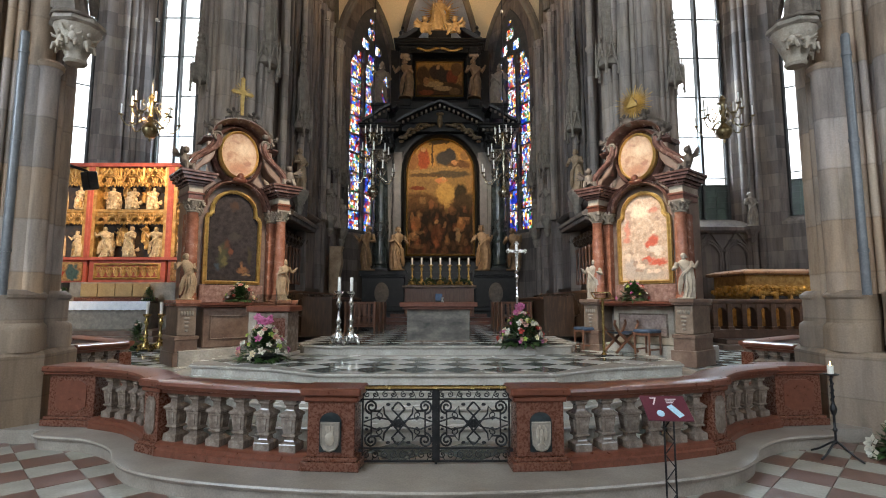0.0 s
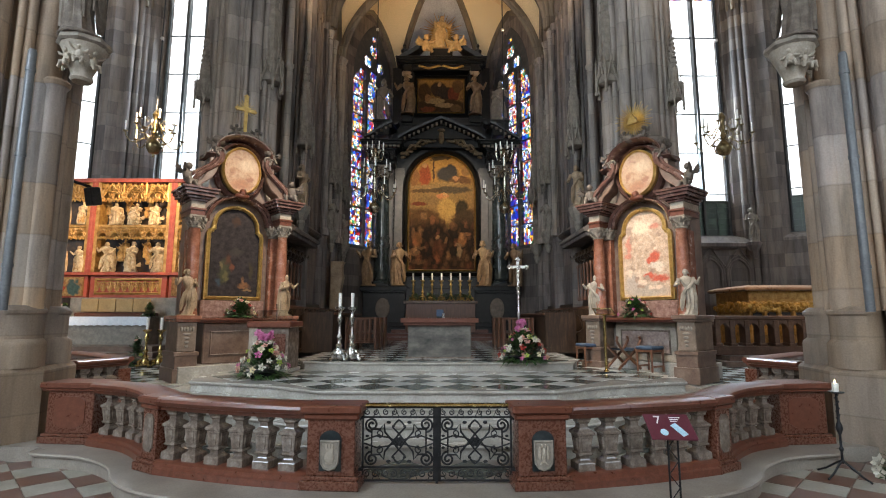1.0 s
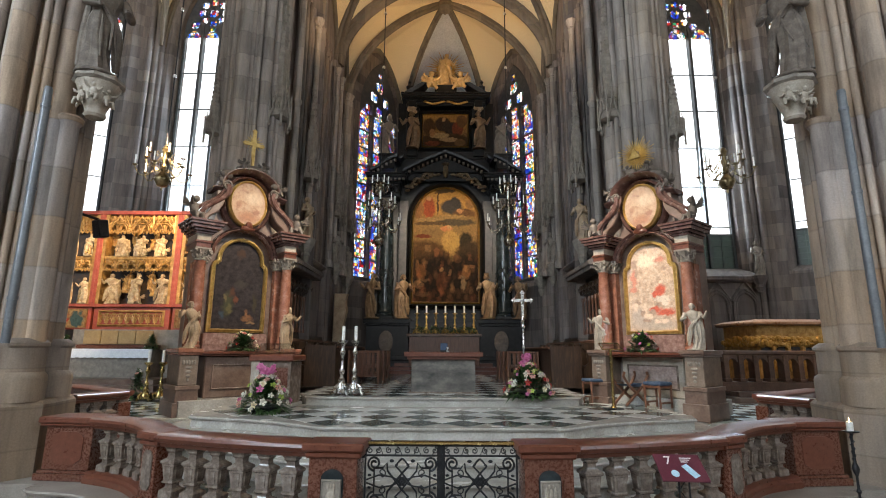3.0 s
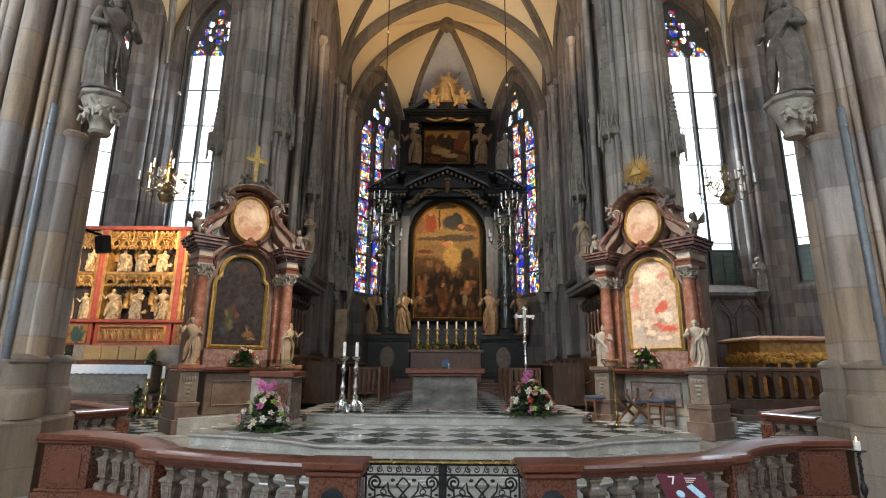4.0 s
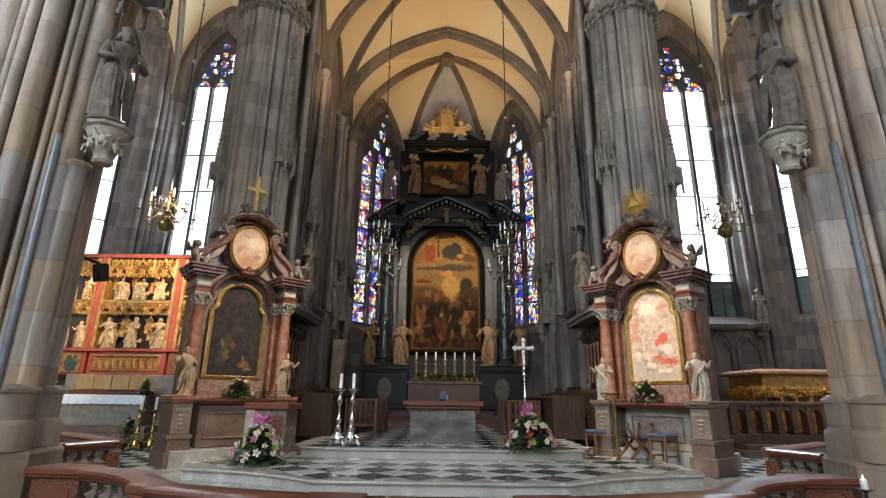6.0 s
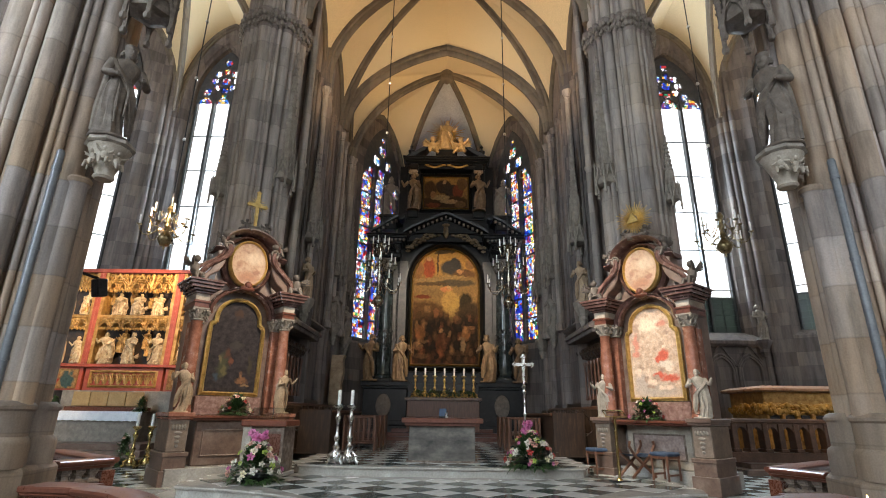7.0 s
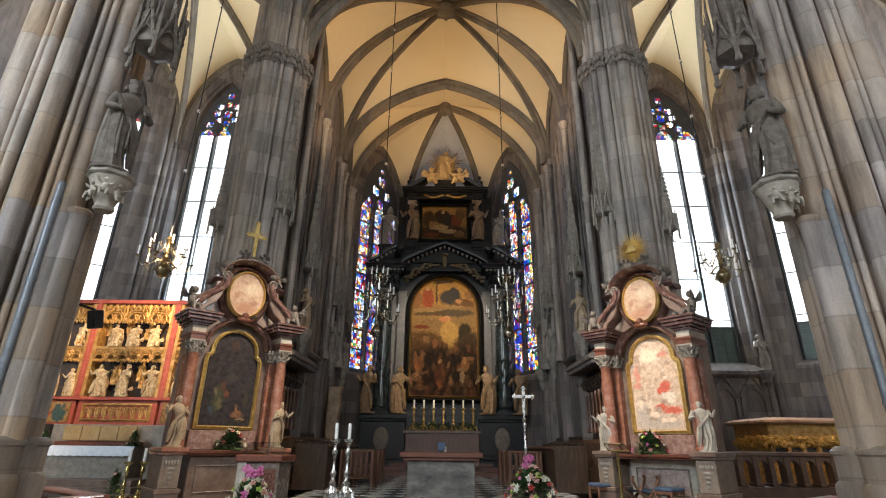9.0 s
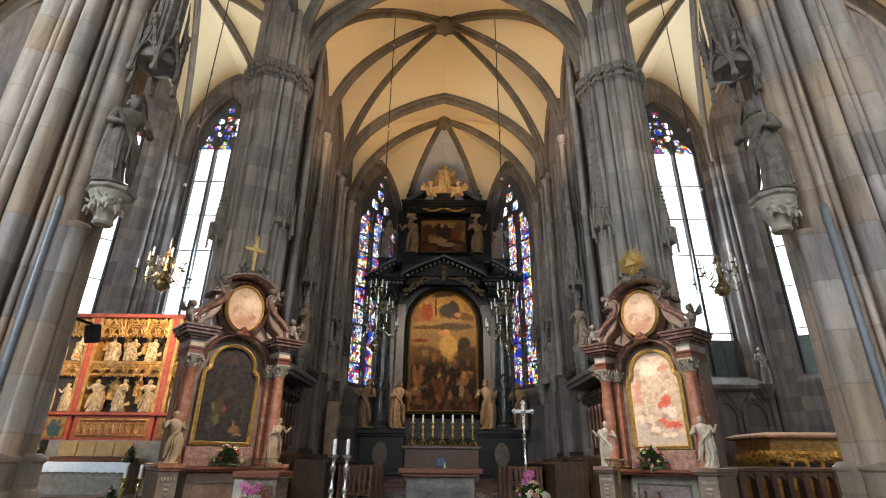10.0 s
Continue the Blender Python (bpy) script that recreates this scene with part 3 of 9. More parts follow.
def gothic_window(name, P, window, lights, coloured_from, label, dep=0.5, foils=()):
    """Mullions, bars, panes and tracery of a pointed window. Above coloured_from the glass is stained."""
    mid, half, sill, spring, apex = window
    t = tagged(new(name), label, "window", kind="structure")
    head = spring
    w = 2 * half / lights

    def bar(u0, z0, u1, z1, r=0.035, d=0.09):
        a, b = Vector((u0, z0)), Vector((u1, z1))
        q = (b - a).normalized()
        s = Vector((-q.y, q.x)) * r
        c = [a + s, a - s, b - s, b + s]
        return add_loft(bmesh.new(), [[P(v.x, v.y, dep + k) for v in c] for k in (-d, d)])
    for i in range(1, lights):
        u = mid - half + w * i
        part("mullion", bar(u, sill, u, head + arch_top(u - mid, half, apex - spring) * 0.25, 0.05, 0.12), SASH, t)
    # frame along the jambs and the arch
    arch = [(mid + x, spring + z) for x, z in pointed(half, apex - spring)]
    loop = [(mid - half, sill)] + arch + [(mid + half, sill)]
    bm = bmesh.new()
    for (u0, z0), (u1, z1) in zip(loop, loop[1:]):
        a, b = P(u0, z0, dep), P(u1, z1, dep)
        add_tube(bm, [a, b], 0.06, 4)
    part("window_frame", bm, SASH, t)
    top = min(coloured_from, head)
    # saddle bars
    reach = top if coloured_from > sill + 0.5 else head
    nb = int((reach - sill) / (1.75 if coloured_from > sill + 0.5 else 0.95))
    for k in range(1, nb + 1):
        z = sill + (reach - sill) * k / (nb + 1)
        part("saddle_bar", bar(mid - half, z, mid + half, z, 0.016 if coloured_from > sill + 0.5 else 0.028, 0.03), SASH, t)
    if coloured_from > sill + 0.5:
        for i in range(lights):
            u = mid - half + w * i
            f = bmesh.new()
            add_loft(f, [[P(x, z, dep + k) for x, z in ((u + 0.04, sill), (u + w - 0.04, sill), (u + w - 0.04, top - 0.35), (u + w / 2, top), (u + 0.04, top - 0.35))] for k in (-0.006, 0.006)])
            part("pane", f, CLEAR, t).visible_shadow = False
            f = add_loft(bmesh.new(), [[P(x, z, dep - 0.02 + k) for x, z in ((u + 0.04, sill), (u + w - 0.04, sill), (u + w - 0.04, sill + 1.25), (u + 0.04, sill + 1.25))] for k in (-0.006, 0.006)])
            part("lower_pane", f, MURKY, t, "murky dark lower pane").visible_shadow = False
            for k in range(1, 6):
                part("lead_bar", bar(u, sill + 0.21 * k, u + w, sill + 0.21 * k, 0.009, 0.04), SASH, t)
            part("lead_bar", bar(u + w / 2, sill, u + w / 2, sill + 1.25, 0.009, 0.04), SASH, t)
        part("transom", bar(mid - half, sill + 1.27, mid + half, sill + 1.27, 0.03, 0.06), SASH, t)
    # stained glass as small separate quarries
    rng = random.Random(name)
    bm, cames = bmesh.new(), bmesh.new()
    s = 0.115
    z = top + 0.02 if coloured_from > sill + 0.5 else sill
    while z < apex - 0.1:
        hh = s * rng.uniform(0.7, 1.3)
        for i in range(lights):
            u = mid - half + w * i + 0.05
            end = u + w - 0.1
            while u < end - 0.03:
                ww = min(s * rng.uniform(0.5, 1.3), end - u)
                lim = spring + arch_top(u + ww / 2 - mid, half, apex - spring) if z > spring else 99
                if z + hh < lim - 0.03:
                    c = [(u, z), (u + ww, z), (u + ww, z + hh), (u, z + hh)]
                    bm.faces.new([bm.verts.new(P(x, y, dep + 0.01)) for x, y in c])
                    e = rng.uniform(-0.03, 0.03)
                    for k0 in ([(u - 0.009 + e, z), (u + 0.009 + e, z), (u + 0.009 - e, z + hh), (u - 0.009 - e, z + hh)], [(u, z - 0.009 - e), (u + ww, z - 0.009 + e), (u + ww, z + 0.009 + e), (u, z + 0.009 - e)]):
                        cames.faces.new([cames.verts.new(P(x, y, dep - 0.002)) for x, y in k0])
                else:
                    c = [(u - 0.06, z - 0.01), (u + ww + 0.06, z - 0.01), (u + ww + 0.06, z + hh + 0.12), (u - 0.06, z + hh + 0.12)]
                    cames.faces.new([cames.verts.new(P(x, y, dep + 0.02)) for x, y in c])
                u += ww
        z += hh
    g = part("stained_quarries", bm, STAINED, t, "small leaded quarries of red, blue, green and gold glass")
    g["kind"] = "stuff"
    g.visible_shadow = False
    g = part("lead_cames", cames, SASH, t, "black lead lines and stone heads")
    g["kind"] = "stuff"
    # tracery: a stone plate in the head, pierced by foils, with a roll round each opening
    def pierced(u, z):
        for fu, fz, r in foils:
            for k in range(4):
                a = math.pi / 4 + k * math.pi / 2
                if math.hypot(u - mid - fu - 0.48 * r * math.cos(a), z - spring - fz - 0.48 * r * math.sin(a)) < 0.47 * r:
                    return True
        for i in range(lights):
            q = abs(u - (mid - half + w * (i + 0.5)))
            if z < head - 0.34 + arch_top(q, w * 0.44, w * 0.7) and q < w * 0.44:
                return True
        return False
    bm, c = bmesh.new(), 0.045
    z = head - 0.35
    while z < apex:
        reach = half if z < spring else next((x for x in [half * (1 - k / 80) for k in range(80)] if spring + arch_top(x, half, apex - spring) > z), 0)
        n, start = int(2 * reach / c), None
        for i in range(n + 1):
            u = mid - reach + c * i
            solid = i < n and not pierced(u + c / 2, z + c / 2)
            if solid and start is None:
                start = u
            elif not solid and start is not None:
                add_loft(bm, [[P(x, y, dep + k) for x, y in ((start, z), (u, z), (u, z + c), (start, z + c))] for k in (-0.03, -0.07)])
                start = None
        z += c
    part("window_sill", add_loft(bmesh.new(), [[P(x, z, dep + k) for x, z in ((mid - half - 0.1, sill - 0.35), (mid + half + 0.1, sill - 0.35), (mid + half + 0.1, sill + 0.02), (mid - half - 0.1, sill + 0.02))] for k in (-0.05, 0.15)]), SASH, t)
    part("tracery_plate", bm, SASH, t, "dark stone tracery pierced by foils")
    for fu, fz, r in foils:
        bm = bmesh.new()
        add_tube(bm, [P(mid + fu + r * math.cos(2 * math.pi * k / 16), spring + fz + r * math.sin(2 * math.pi * k / 16), dep - 0.08) for k in range(17)], 0.022, 4)
        part("foil_ring", bm, SASH, t)
    return t


def lathe_shafts(bm, pts, z0, z1, r):
    for x, y in pts:
        add_lathe(bm, [(r, z0), (r, z1)], 10, (x, y, 0))


wall_no = [0]


def wall(a, b, z0, z1, mat, label, window=None, thick=0.7, splay=0.30):
    wall_no[0] += 1
    return wall_facet("wall_%d" % wall_no[0], a, b, z0, z1, mat, label, thick, window, splay)


TOP = 20.0
win_no = [0]


DAYLIGHT = bpy.data.materials.new("bright_overcast_daylight")
DAYLIGHT.use_nodes = True
_b = DAYLIGHT.node_tree.nodes["Principled BSDF"]
_b.inputs["Base Color"].default_value = (0, 0, 0, 1)
_b.inputs["Emission Color"].default_value = (0.93, 0.97, 1.0, 1)
_b.inputs["Emission Strength"].default_value = 1.6


def rosette(up, r):
    """A ring of small foils round one in the middle, with three over the lights."""
    ring = [(0.66 * r * math.cos(k * math.pi / 4), up + 0.66 * r * math.sin(k * math.pi / 4), 0.25 * r) for k in range(8)]
    return ring + [(0, up, 0.3 * r), (0, up + 1.25 * r, 0.26 * r), (-0.95 * r, up - 0.75 * r, 0.26 * r), (0.95 * r, up - 0.75 * r, 0.26 * r), (0, up - 1.02 * r, 0.2 * r)]


def glazed(P, window, lights, coloured, label, foils=(), dep=0.5, back=1.2, beyond=0.5):
    win_no[0] += 1
    mid, half, sill, spring, apex = window
    bm = add_loft(bmesh.new(), [[P(u, z, d) for u, z in ((mid - half - beyond, sill - 0.5), (mid + half + beyond, sill - 0.5), (mid + half + beyond, apex + 0.5), (mid - half - beyond, apex + 0.5))] for d in (back + 0.05, back)])
    structure("backdrop_%d" % win_no[0], bm, DAYLIGHT, "bright overcast sky outside the window", "sky")
    return gothic_window("window_%d" % win_no[0], P, window, lights, coloured, label, dep, foils)


def flip(side, a, b):
    """The facet for the given side, kept so that its seen face looks inwards."""
    return (a, b) if side < 0 else ((-b[0], b[1]), (-a[0], a[1]))


for side in (-1, 1):
    a, b = flip(side, (-4.35, 12.2), (-4.35, 20.2))
    wall(a, b, 0.5, TOP, STONE, "grey stone side wall of the choir")
    a, b = flip(side, (-4.35, 20.2), (-2.1, 23.8))
    L = (Vector(b) - Vector(a)).length
    win = (2.47, 1.42, 5.0, 12.6, 15.55) if side < 0 else (L - 2.2, 1.3, 5.0, 12.5, 15.4)
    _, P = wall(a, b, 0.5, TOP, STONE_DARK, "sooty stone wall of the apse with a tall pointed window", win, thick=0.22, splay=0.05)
    glazed(P, win, 3, 0, "tall pointed window of medieval stained glass", foils=[(-0.72, 0.28, 0.3), (0, 0.42, 0.3), (0.72, 0.28, 0.3), (-0.42, 1.02, 0.3), (0.42, 1.02, 0.3), (0, 1.68, 0.33), (0, 2.25, 0.18)], dep=0.16, back=0.32, beyond=0.8)
    # aisle apses
    a, b = flip(side, (-11.2, 18.0), (-7.2, 18.0))
    win = (1.72, 1.1, 4.95, 14.5, 16.95) if side < 0 else (2.2, 1.42, 4.95, 14.5, 16.95)
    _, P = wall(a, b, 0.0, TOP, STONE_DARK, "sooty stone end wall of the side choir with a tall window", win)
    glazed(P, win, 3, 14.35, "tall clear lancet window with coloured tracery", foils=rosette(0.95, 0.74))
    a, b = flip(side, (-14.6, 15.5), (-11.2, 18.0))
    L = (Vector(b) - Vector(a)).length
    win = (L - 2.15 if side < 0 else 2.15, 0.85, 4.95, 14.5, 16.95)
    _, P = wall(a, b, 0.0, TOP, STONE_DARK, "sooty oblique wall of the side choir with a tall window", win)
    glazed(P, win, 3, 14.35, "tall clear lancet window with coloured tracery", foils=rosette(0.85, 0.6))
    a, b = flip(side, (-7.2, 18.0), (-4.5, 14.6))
    wall(a, b, 0.0, TOP, STONE_DARK, "dark oblique wall of the side choir")
    a, b = flip(side, (-14.6, -22), (-14.6, 15.5))
    wall(a, b, -0.3, TOP, STONE, "plain stone outer wall of the church")
a, b = (-2.1, 23.8), (2.1, 23.8)
wall(a, b, 0.5, TOP, PLASTER_GREY, "grey end wall of the apse behind the high altar")
wall((14.6, -22), (-14.6, -22), -0.3, TOP, STONE, "plain stone west wall of the church")
structure("ceiling", box(-15.6, 15.6, -23, 25, TOP, TOP + 0.4), STONE, "stone slab over the vaults", "ceiling")


# ---- vaults ----
def cell(bm, a, b, index=0):
    """A vault surface between two curves that spring from the same point."""
    add_loft(bm, [[Vector(p), Vector(p) * 0.5 + Vector(q) * 0.5, Vector(q)] for p, q in zip(a, b)], closed=False, index=index)


SPRING_Z = 12.9
CX = 4.3


def vault_bay(tag, x0, x1, y0, y1, zs, boss, crown_t, crown_w, ribs, cells, wall_ribs=True):
    """A four-part vault over a bay."""
    xm, ym = (x0 + x1) / 2, (y0 + y1) / 2
    top = (xm, ym, boss)
    for x, y in ((x0, y0), (x1, y0), (x1, y1), (x0, y1)):
        s = (x, y, zs)
        diag = arc3(s, top)
        tr = arc3(s, (xm, y, crown_t))
        wl = arc3(s, (x, ym, crown_w), phi=1.35)
        cell(cells, diag, tr)
        cell(cells, diag, wl)
        rib_mesh(ribs, diag)
        rib_mesh(ribs, tr, 0.22, 0.36)
        if wall_ribs:
            rib_mesh(ribs, wl, 0.12, 0.2)


def boss_mesh(bm, at, r=0.34):
    add_lathe(bm, [(0.3 * r, -0.5), (0.75 * r, -0.46), (r, -0.34), (r * 0.9, -0.2), (r, -0.1), (r, 0.1)], 16, at)
    for k in range(8):
        a = k * math.pi / 4
        add_ball(bm, (at[0] + r * 0.8 * math.cos(a), at[1] + r * 0.8 * math.sin(a), at[2] - 0.36), 0.1, seg=6)


ribs, cells = bmesh.new(), bmesh.new()
# the choir's bay has six parts: a third pair of ribs springs from the middle of each wall
CROWN = (0, 15.05, 18.25)
for side in (-1, 1):
    middle = arc3((side * CX, 15.0, 12.9), CROWN, phi=0.95)
    rib_mesh(ribs, middle, 0.15, 0.28)
    for y in (12.0, 18.1):
        s = (side * CX, y, SPRING_Z)
        diag, tr = arc3(s, CROWN), arc3(s, (0, y, 17.0))
        cell(cells, diag, tr)
        crown = (side * CX, (y + 15.0) / 2, 15.6)
        wall_a, wall_b = arc3(s, crown, phi=1.35), arc3((side * CX, 15.0, 12.9), crown, phi=1.35)
        cell(cells, diag, wall_a)
        cell(cells, middle, wall_b)
        rib_mesh(ribs, wall_a, 0.09, 0.16)
        rib_mesh(ribs, wall_b, 0.09, 0.16)
        rib_mesh(ribs, diag)
        rib_mesh(ribs, tr, 0.2, 0.34)
vault_bay("nave", -4.6, 4.6, 3.0, 12.0, SPRING_Z, 17.5, 17.0, 16.8, ribs, cells)
vault_bay("nave", -4.6, 4.6, -8.0, 3.0, SPRING_Z, 17.5, 17.0, 16.8, ribs, cells)
vault_bay("nave", -4.6, 4.6, -22.0, -8.0, SPRING_Z, 17.5, 17.0, 16.8, ribs, cells)
boss_mesh(ribs, CROWN, 0.42)
# apse: ribs fan out from one boss
APEX = (0, 20.1, 17.3)
corner = [(-CX, 18.1), (-CX, 20.2), (-2.1, 23.8), (2.1, 23.8), (CX, 20.2), (CX, 18.1)]
grey_cell = bmesh.new()
for i, c in enumerate(corner):
    spr = (*c, SPRING_Z if i in (0, 5) else 12.4)
    rad = arc3(spr, APEX)
    if 0 < i < 5:
        rib_mesh(ribs, rad, 0.13, 0.26)
    for j in (i - 1, i + 1):
        if 0 <= j < 6:
            o = corner[j]
            mid = ((c[0] + o[0]) / 2, (c[1] + o[1]) / 2, 16.1)
            wl = arc3(spr, mid, phi=1.35)
            cell(grey_cell if {i, j} == {2, 3} else cells, rad, wl)
            rib_mesh(ribs, wl, 0.1, 0.16)
    if i in (0, 5):
        cell(cells, rad, arc3(spr, (0, 18.1, 17.0)))
boss_mesh(ribs, APEX, 0.32)
# side choirs
for side in (-1, 1):
    x0, x1 = sorted((side * 4.6, side * 14.6))
    zs = 13.6
    vault_bay("side", x0, x1, 3.0, 12.0, zs, 18.6, 18.0, 18.0, ribs, cells)
    vault_bay("side", x0, x1, -8.0, 3.0, zs, 18.6, 18.0, 18.0, ribs, cells)
    vault_bay("side", x0, x1, -22.0, -8.0, zs, 18.6, 18.0, 18.0, ribs, cells)
    ap = (side * 9.25, 13.6, 18.6)
    cs = [(side * 4.6, 12.0), (side * 4.6, 14.7), (side * 7.2, 18.0), (side * 11.2, 18.0), (side * 14.6, 15.5), (side * 14.6, 12.0)]
    for i, c in enumerate(cs):
        spr = (*c, zs)
        rad = arc3(spr, ap)
        rib_mesh(ribs, rad, 0.12, 0.24)
        for j in (i - 1, i + 1):
            if 0 <= j < 6:
                o = cs[j]
                wl = arc3(spr, ((c[0] + o[0]) / 2, (c[1] + o[1]) / 2, 18.0), phi=1.35)
                cell(cells, rad, wl)
                rib_mesh(ribs, wl, 0.12, 0.2)
        if i in (0, 5):
            cell(cells, rad, arc3(spr, (side * 9.6, 12.0, 18.0)))
    boss_mesh(ribs, ap, 0.32)
structure("ceiling_ribs", ribs, RIB, "moulded grey-brown stone ribs and bosses of the vault", "ceiling", True)
structure("ceiling_vault", cells, PLASTER, "cream plastered vault cells lit warm from below", "ceiling", True)
structure("ceiling_apse_cell", grey_cell, PLASTER_GREY, "grey-blue plastered vault cell over the high altar", "ceiling", True)

# shafts that carry the ribs
for side in (-1, 1):
    bm = bmesh.new()
    lathe_shafts(bm, [(side * 4.25, 18.1), (side * 4.3, 17.8), (side * 4.3, 18.4)], 0.9, SPRING_Z, 0.16)
    lathe_shafts(bm, [(side * 4.25, 20.2), (side * 4.28, 19.95), (side * 4.1, 20.45)], 0.9, 12.5, 0.12)
    lathe_shafts(bm, [(side * 2.15, 23.7)], 0.9, 12.4, 0.14)
    lathe_shafts(bm, [(side * 4.3, 15.0), (side * 4.33, 14.8), (side * 4.33, 15.2)], 4.7, 12.95, 0.1)
    structure("wall_shafts", bm, STONE, "slender stone shafts on the choir walls", "shaft", True)
    bm = bmesh.new()
    lathe_shafts(bm, [(side * 11.3, 17.9), (side * 11.14, 18.0), (side * 11.5, 17.75)], 0.6, 17.9, 0.12)
    lathe_shafts(bm, [(side * 7.2, 17.9), (side * 14.5, 15.4)], 0.6, 17.9, 0.16)
    structure("wall_shafts", bm, STONE_DARK, "slender dark stone shafts of the side choir", "shaft", True)


# ---- communion rail ----
def along(line, step, start=0.0):
    """Points and directions at even steps along a line of (x, y)."""
    out, left = [], start
    for (x0, y0), (x1, y1) in zip(line, line[1:]):
        L = math.hypot(x1 - x0, y1 - y0)
        while left <= L:
            out.append((x0 + (x1 - x0) * left / L, y0 + (y1 - y0) * left / L, math.atan2(y1 - y0, x1 - x0)))
            left += step
        left -= L
    return out


RAIL_SEC = [(-0.2, 0.0), (-0.17, -0.045), (-0.13, -0.055), (-0.11, -0.1), (0.11, -0.1), (0.13, -0.055), (0.17, -0.045), (0.2, 0.0), (0.19, 0.03), (0.16, 0.045), (-0.16, 0.045), (-0.19, 0.03)]
BASE_SEC = [(-0.19, 0.0), (0.19, 0.0), (0.19, 0.07), (0.165, 0.085), (0.16, 0.12), (0.12, 0.145), (-0.12, 0.145), (-0.16, 0.12), (-0.165, 0.085), (-0.19, 0.07)]
q2 = math.sqrt(2)
BAL_PROF = [(0.106, 0.0), (0.112, 0.006), (0.112, 0.092), (0.106, 0.1), (0.068, 0.122), (0.06, 0.135), (0.06, 0.16), (0.088, 0.172), (0.093, 0.178), (0.093, 0.192), (0.078, 0.2), (0.1, 0.372), (0.117, 0.38), (0.12, 0.388), (0.12, 0.404), (0.112, 0.412), (0.066, 0.44), (0.057, 0.452), (0.057, 0.49), (0.074, 0.506), (0.078, 0.512), (0.078, 0.53), (0.092, 0.542), (0.092, 0.60)]
bal_bm = bmesh.new()
add_lathe(bal_bm, [(r * q2 * 0.84, z) for r, z in BAL_PROF], 4, (0, 0, 0), math.pi / 4)
for a in range(4):
    m = Matrix.Rotation(a * math.pi / 2, 4, "Z")
    add_loft(bal_bm, [[m @ Vector((x * k, -0.064 - (z - 0.2) * 0.107 + d, z)) for x, z in ((-0.04, 0.222), (0.04, 0.222), (0.054, 0.35), (-0.054, 0.35))] for k, d in ((1, 0.0), (0.86, -0.012))])
BAL_ME = bpy.data.meshes.new("baluster")
bal_bm.to_mesh(BAL_ME)
bal_bm.free()
BAL_ME.materials.append(GREY_MARBLE)


def panel_block(name, parent, m, w, d, z0, z1, mat, panel, frame_mat):
    """A pedestal: base moulding, die with a framed panel, and the rail's cap comes over it."""
    bm = bmesh.new()
    for s, a, b in ((0.06, 0.0, 0.09), (0.035, 0.09, 0.13), (0.0, 0.13, z1 - z0)):
        add_box(bm, -w / 2 - s, w / 2 + s, -d / 2 - s, d / 2 + s, z0 + a, z0 + b)
    bm.transform(m)
    block = part(name, bm, mat, parent, bevel=0.008)
    bm = bmesh.new()
    pw, ph = w * 0.33, (z1 - z0 - 0.2)
    zc = z0 + 0.17 + ph / 2
    pts = [(-pw * 0.55, zc - ph * 0.42), (pw * 0.55, zc - ph * 0.42), (pw, zc - ph * 0.3), (pw, zc + ph * 0.3), (pw * 0.55, zc + ph * 0.42), (-pw * 0.55, zc + ph * 0.42), (-pw, zc + ph * 0.3), (-pw, zc - ph * 0.3)]
    for y0, y1, s in ((-d / 2 - 0.012, -d / 2 + 0.02, 1.0),):
        add_loft(bm, [[Vector((x * s, y, zc + (z - zc) * s)) for x, z in pts] for y in (y1, y0)])
    bm.transform(m)
    if panel is not None:
        part("inlay", bm, panel, block)
    else:
        bm.free()
    return block


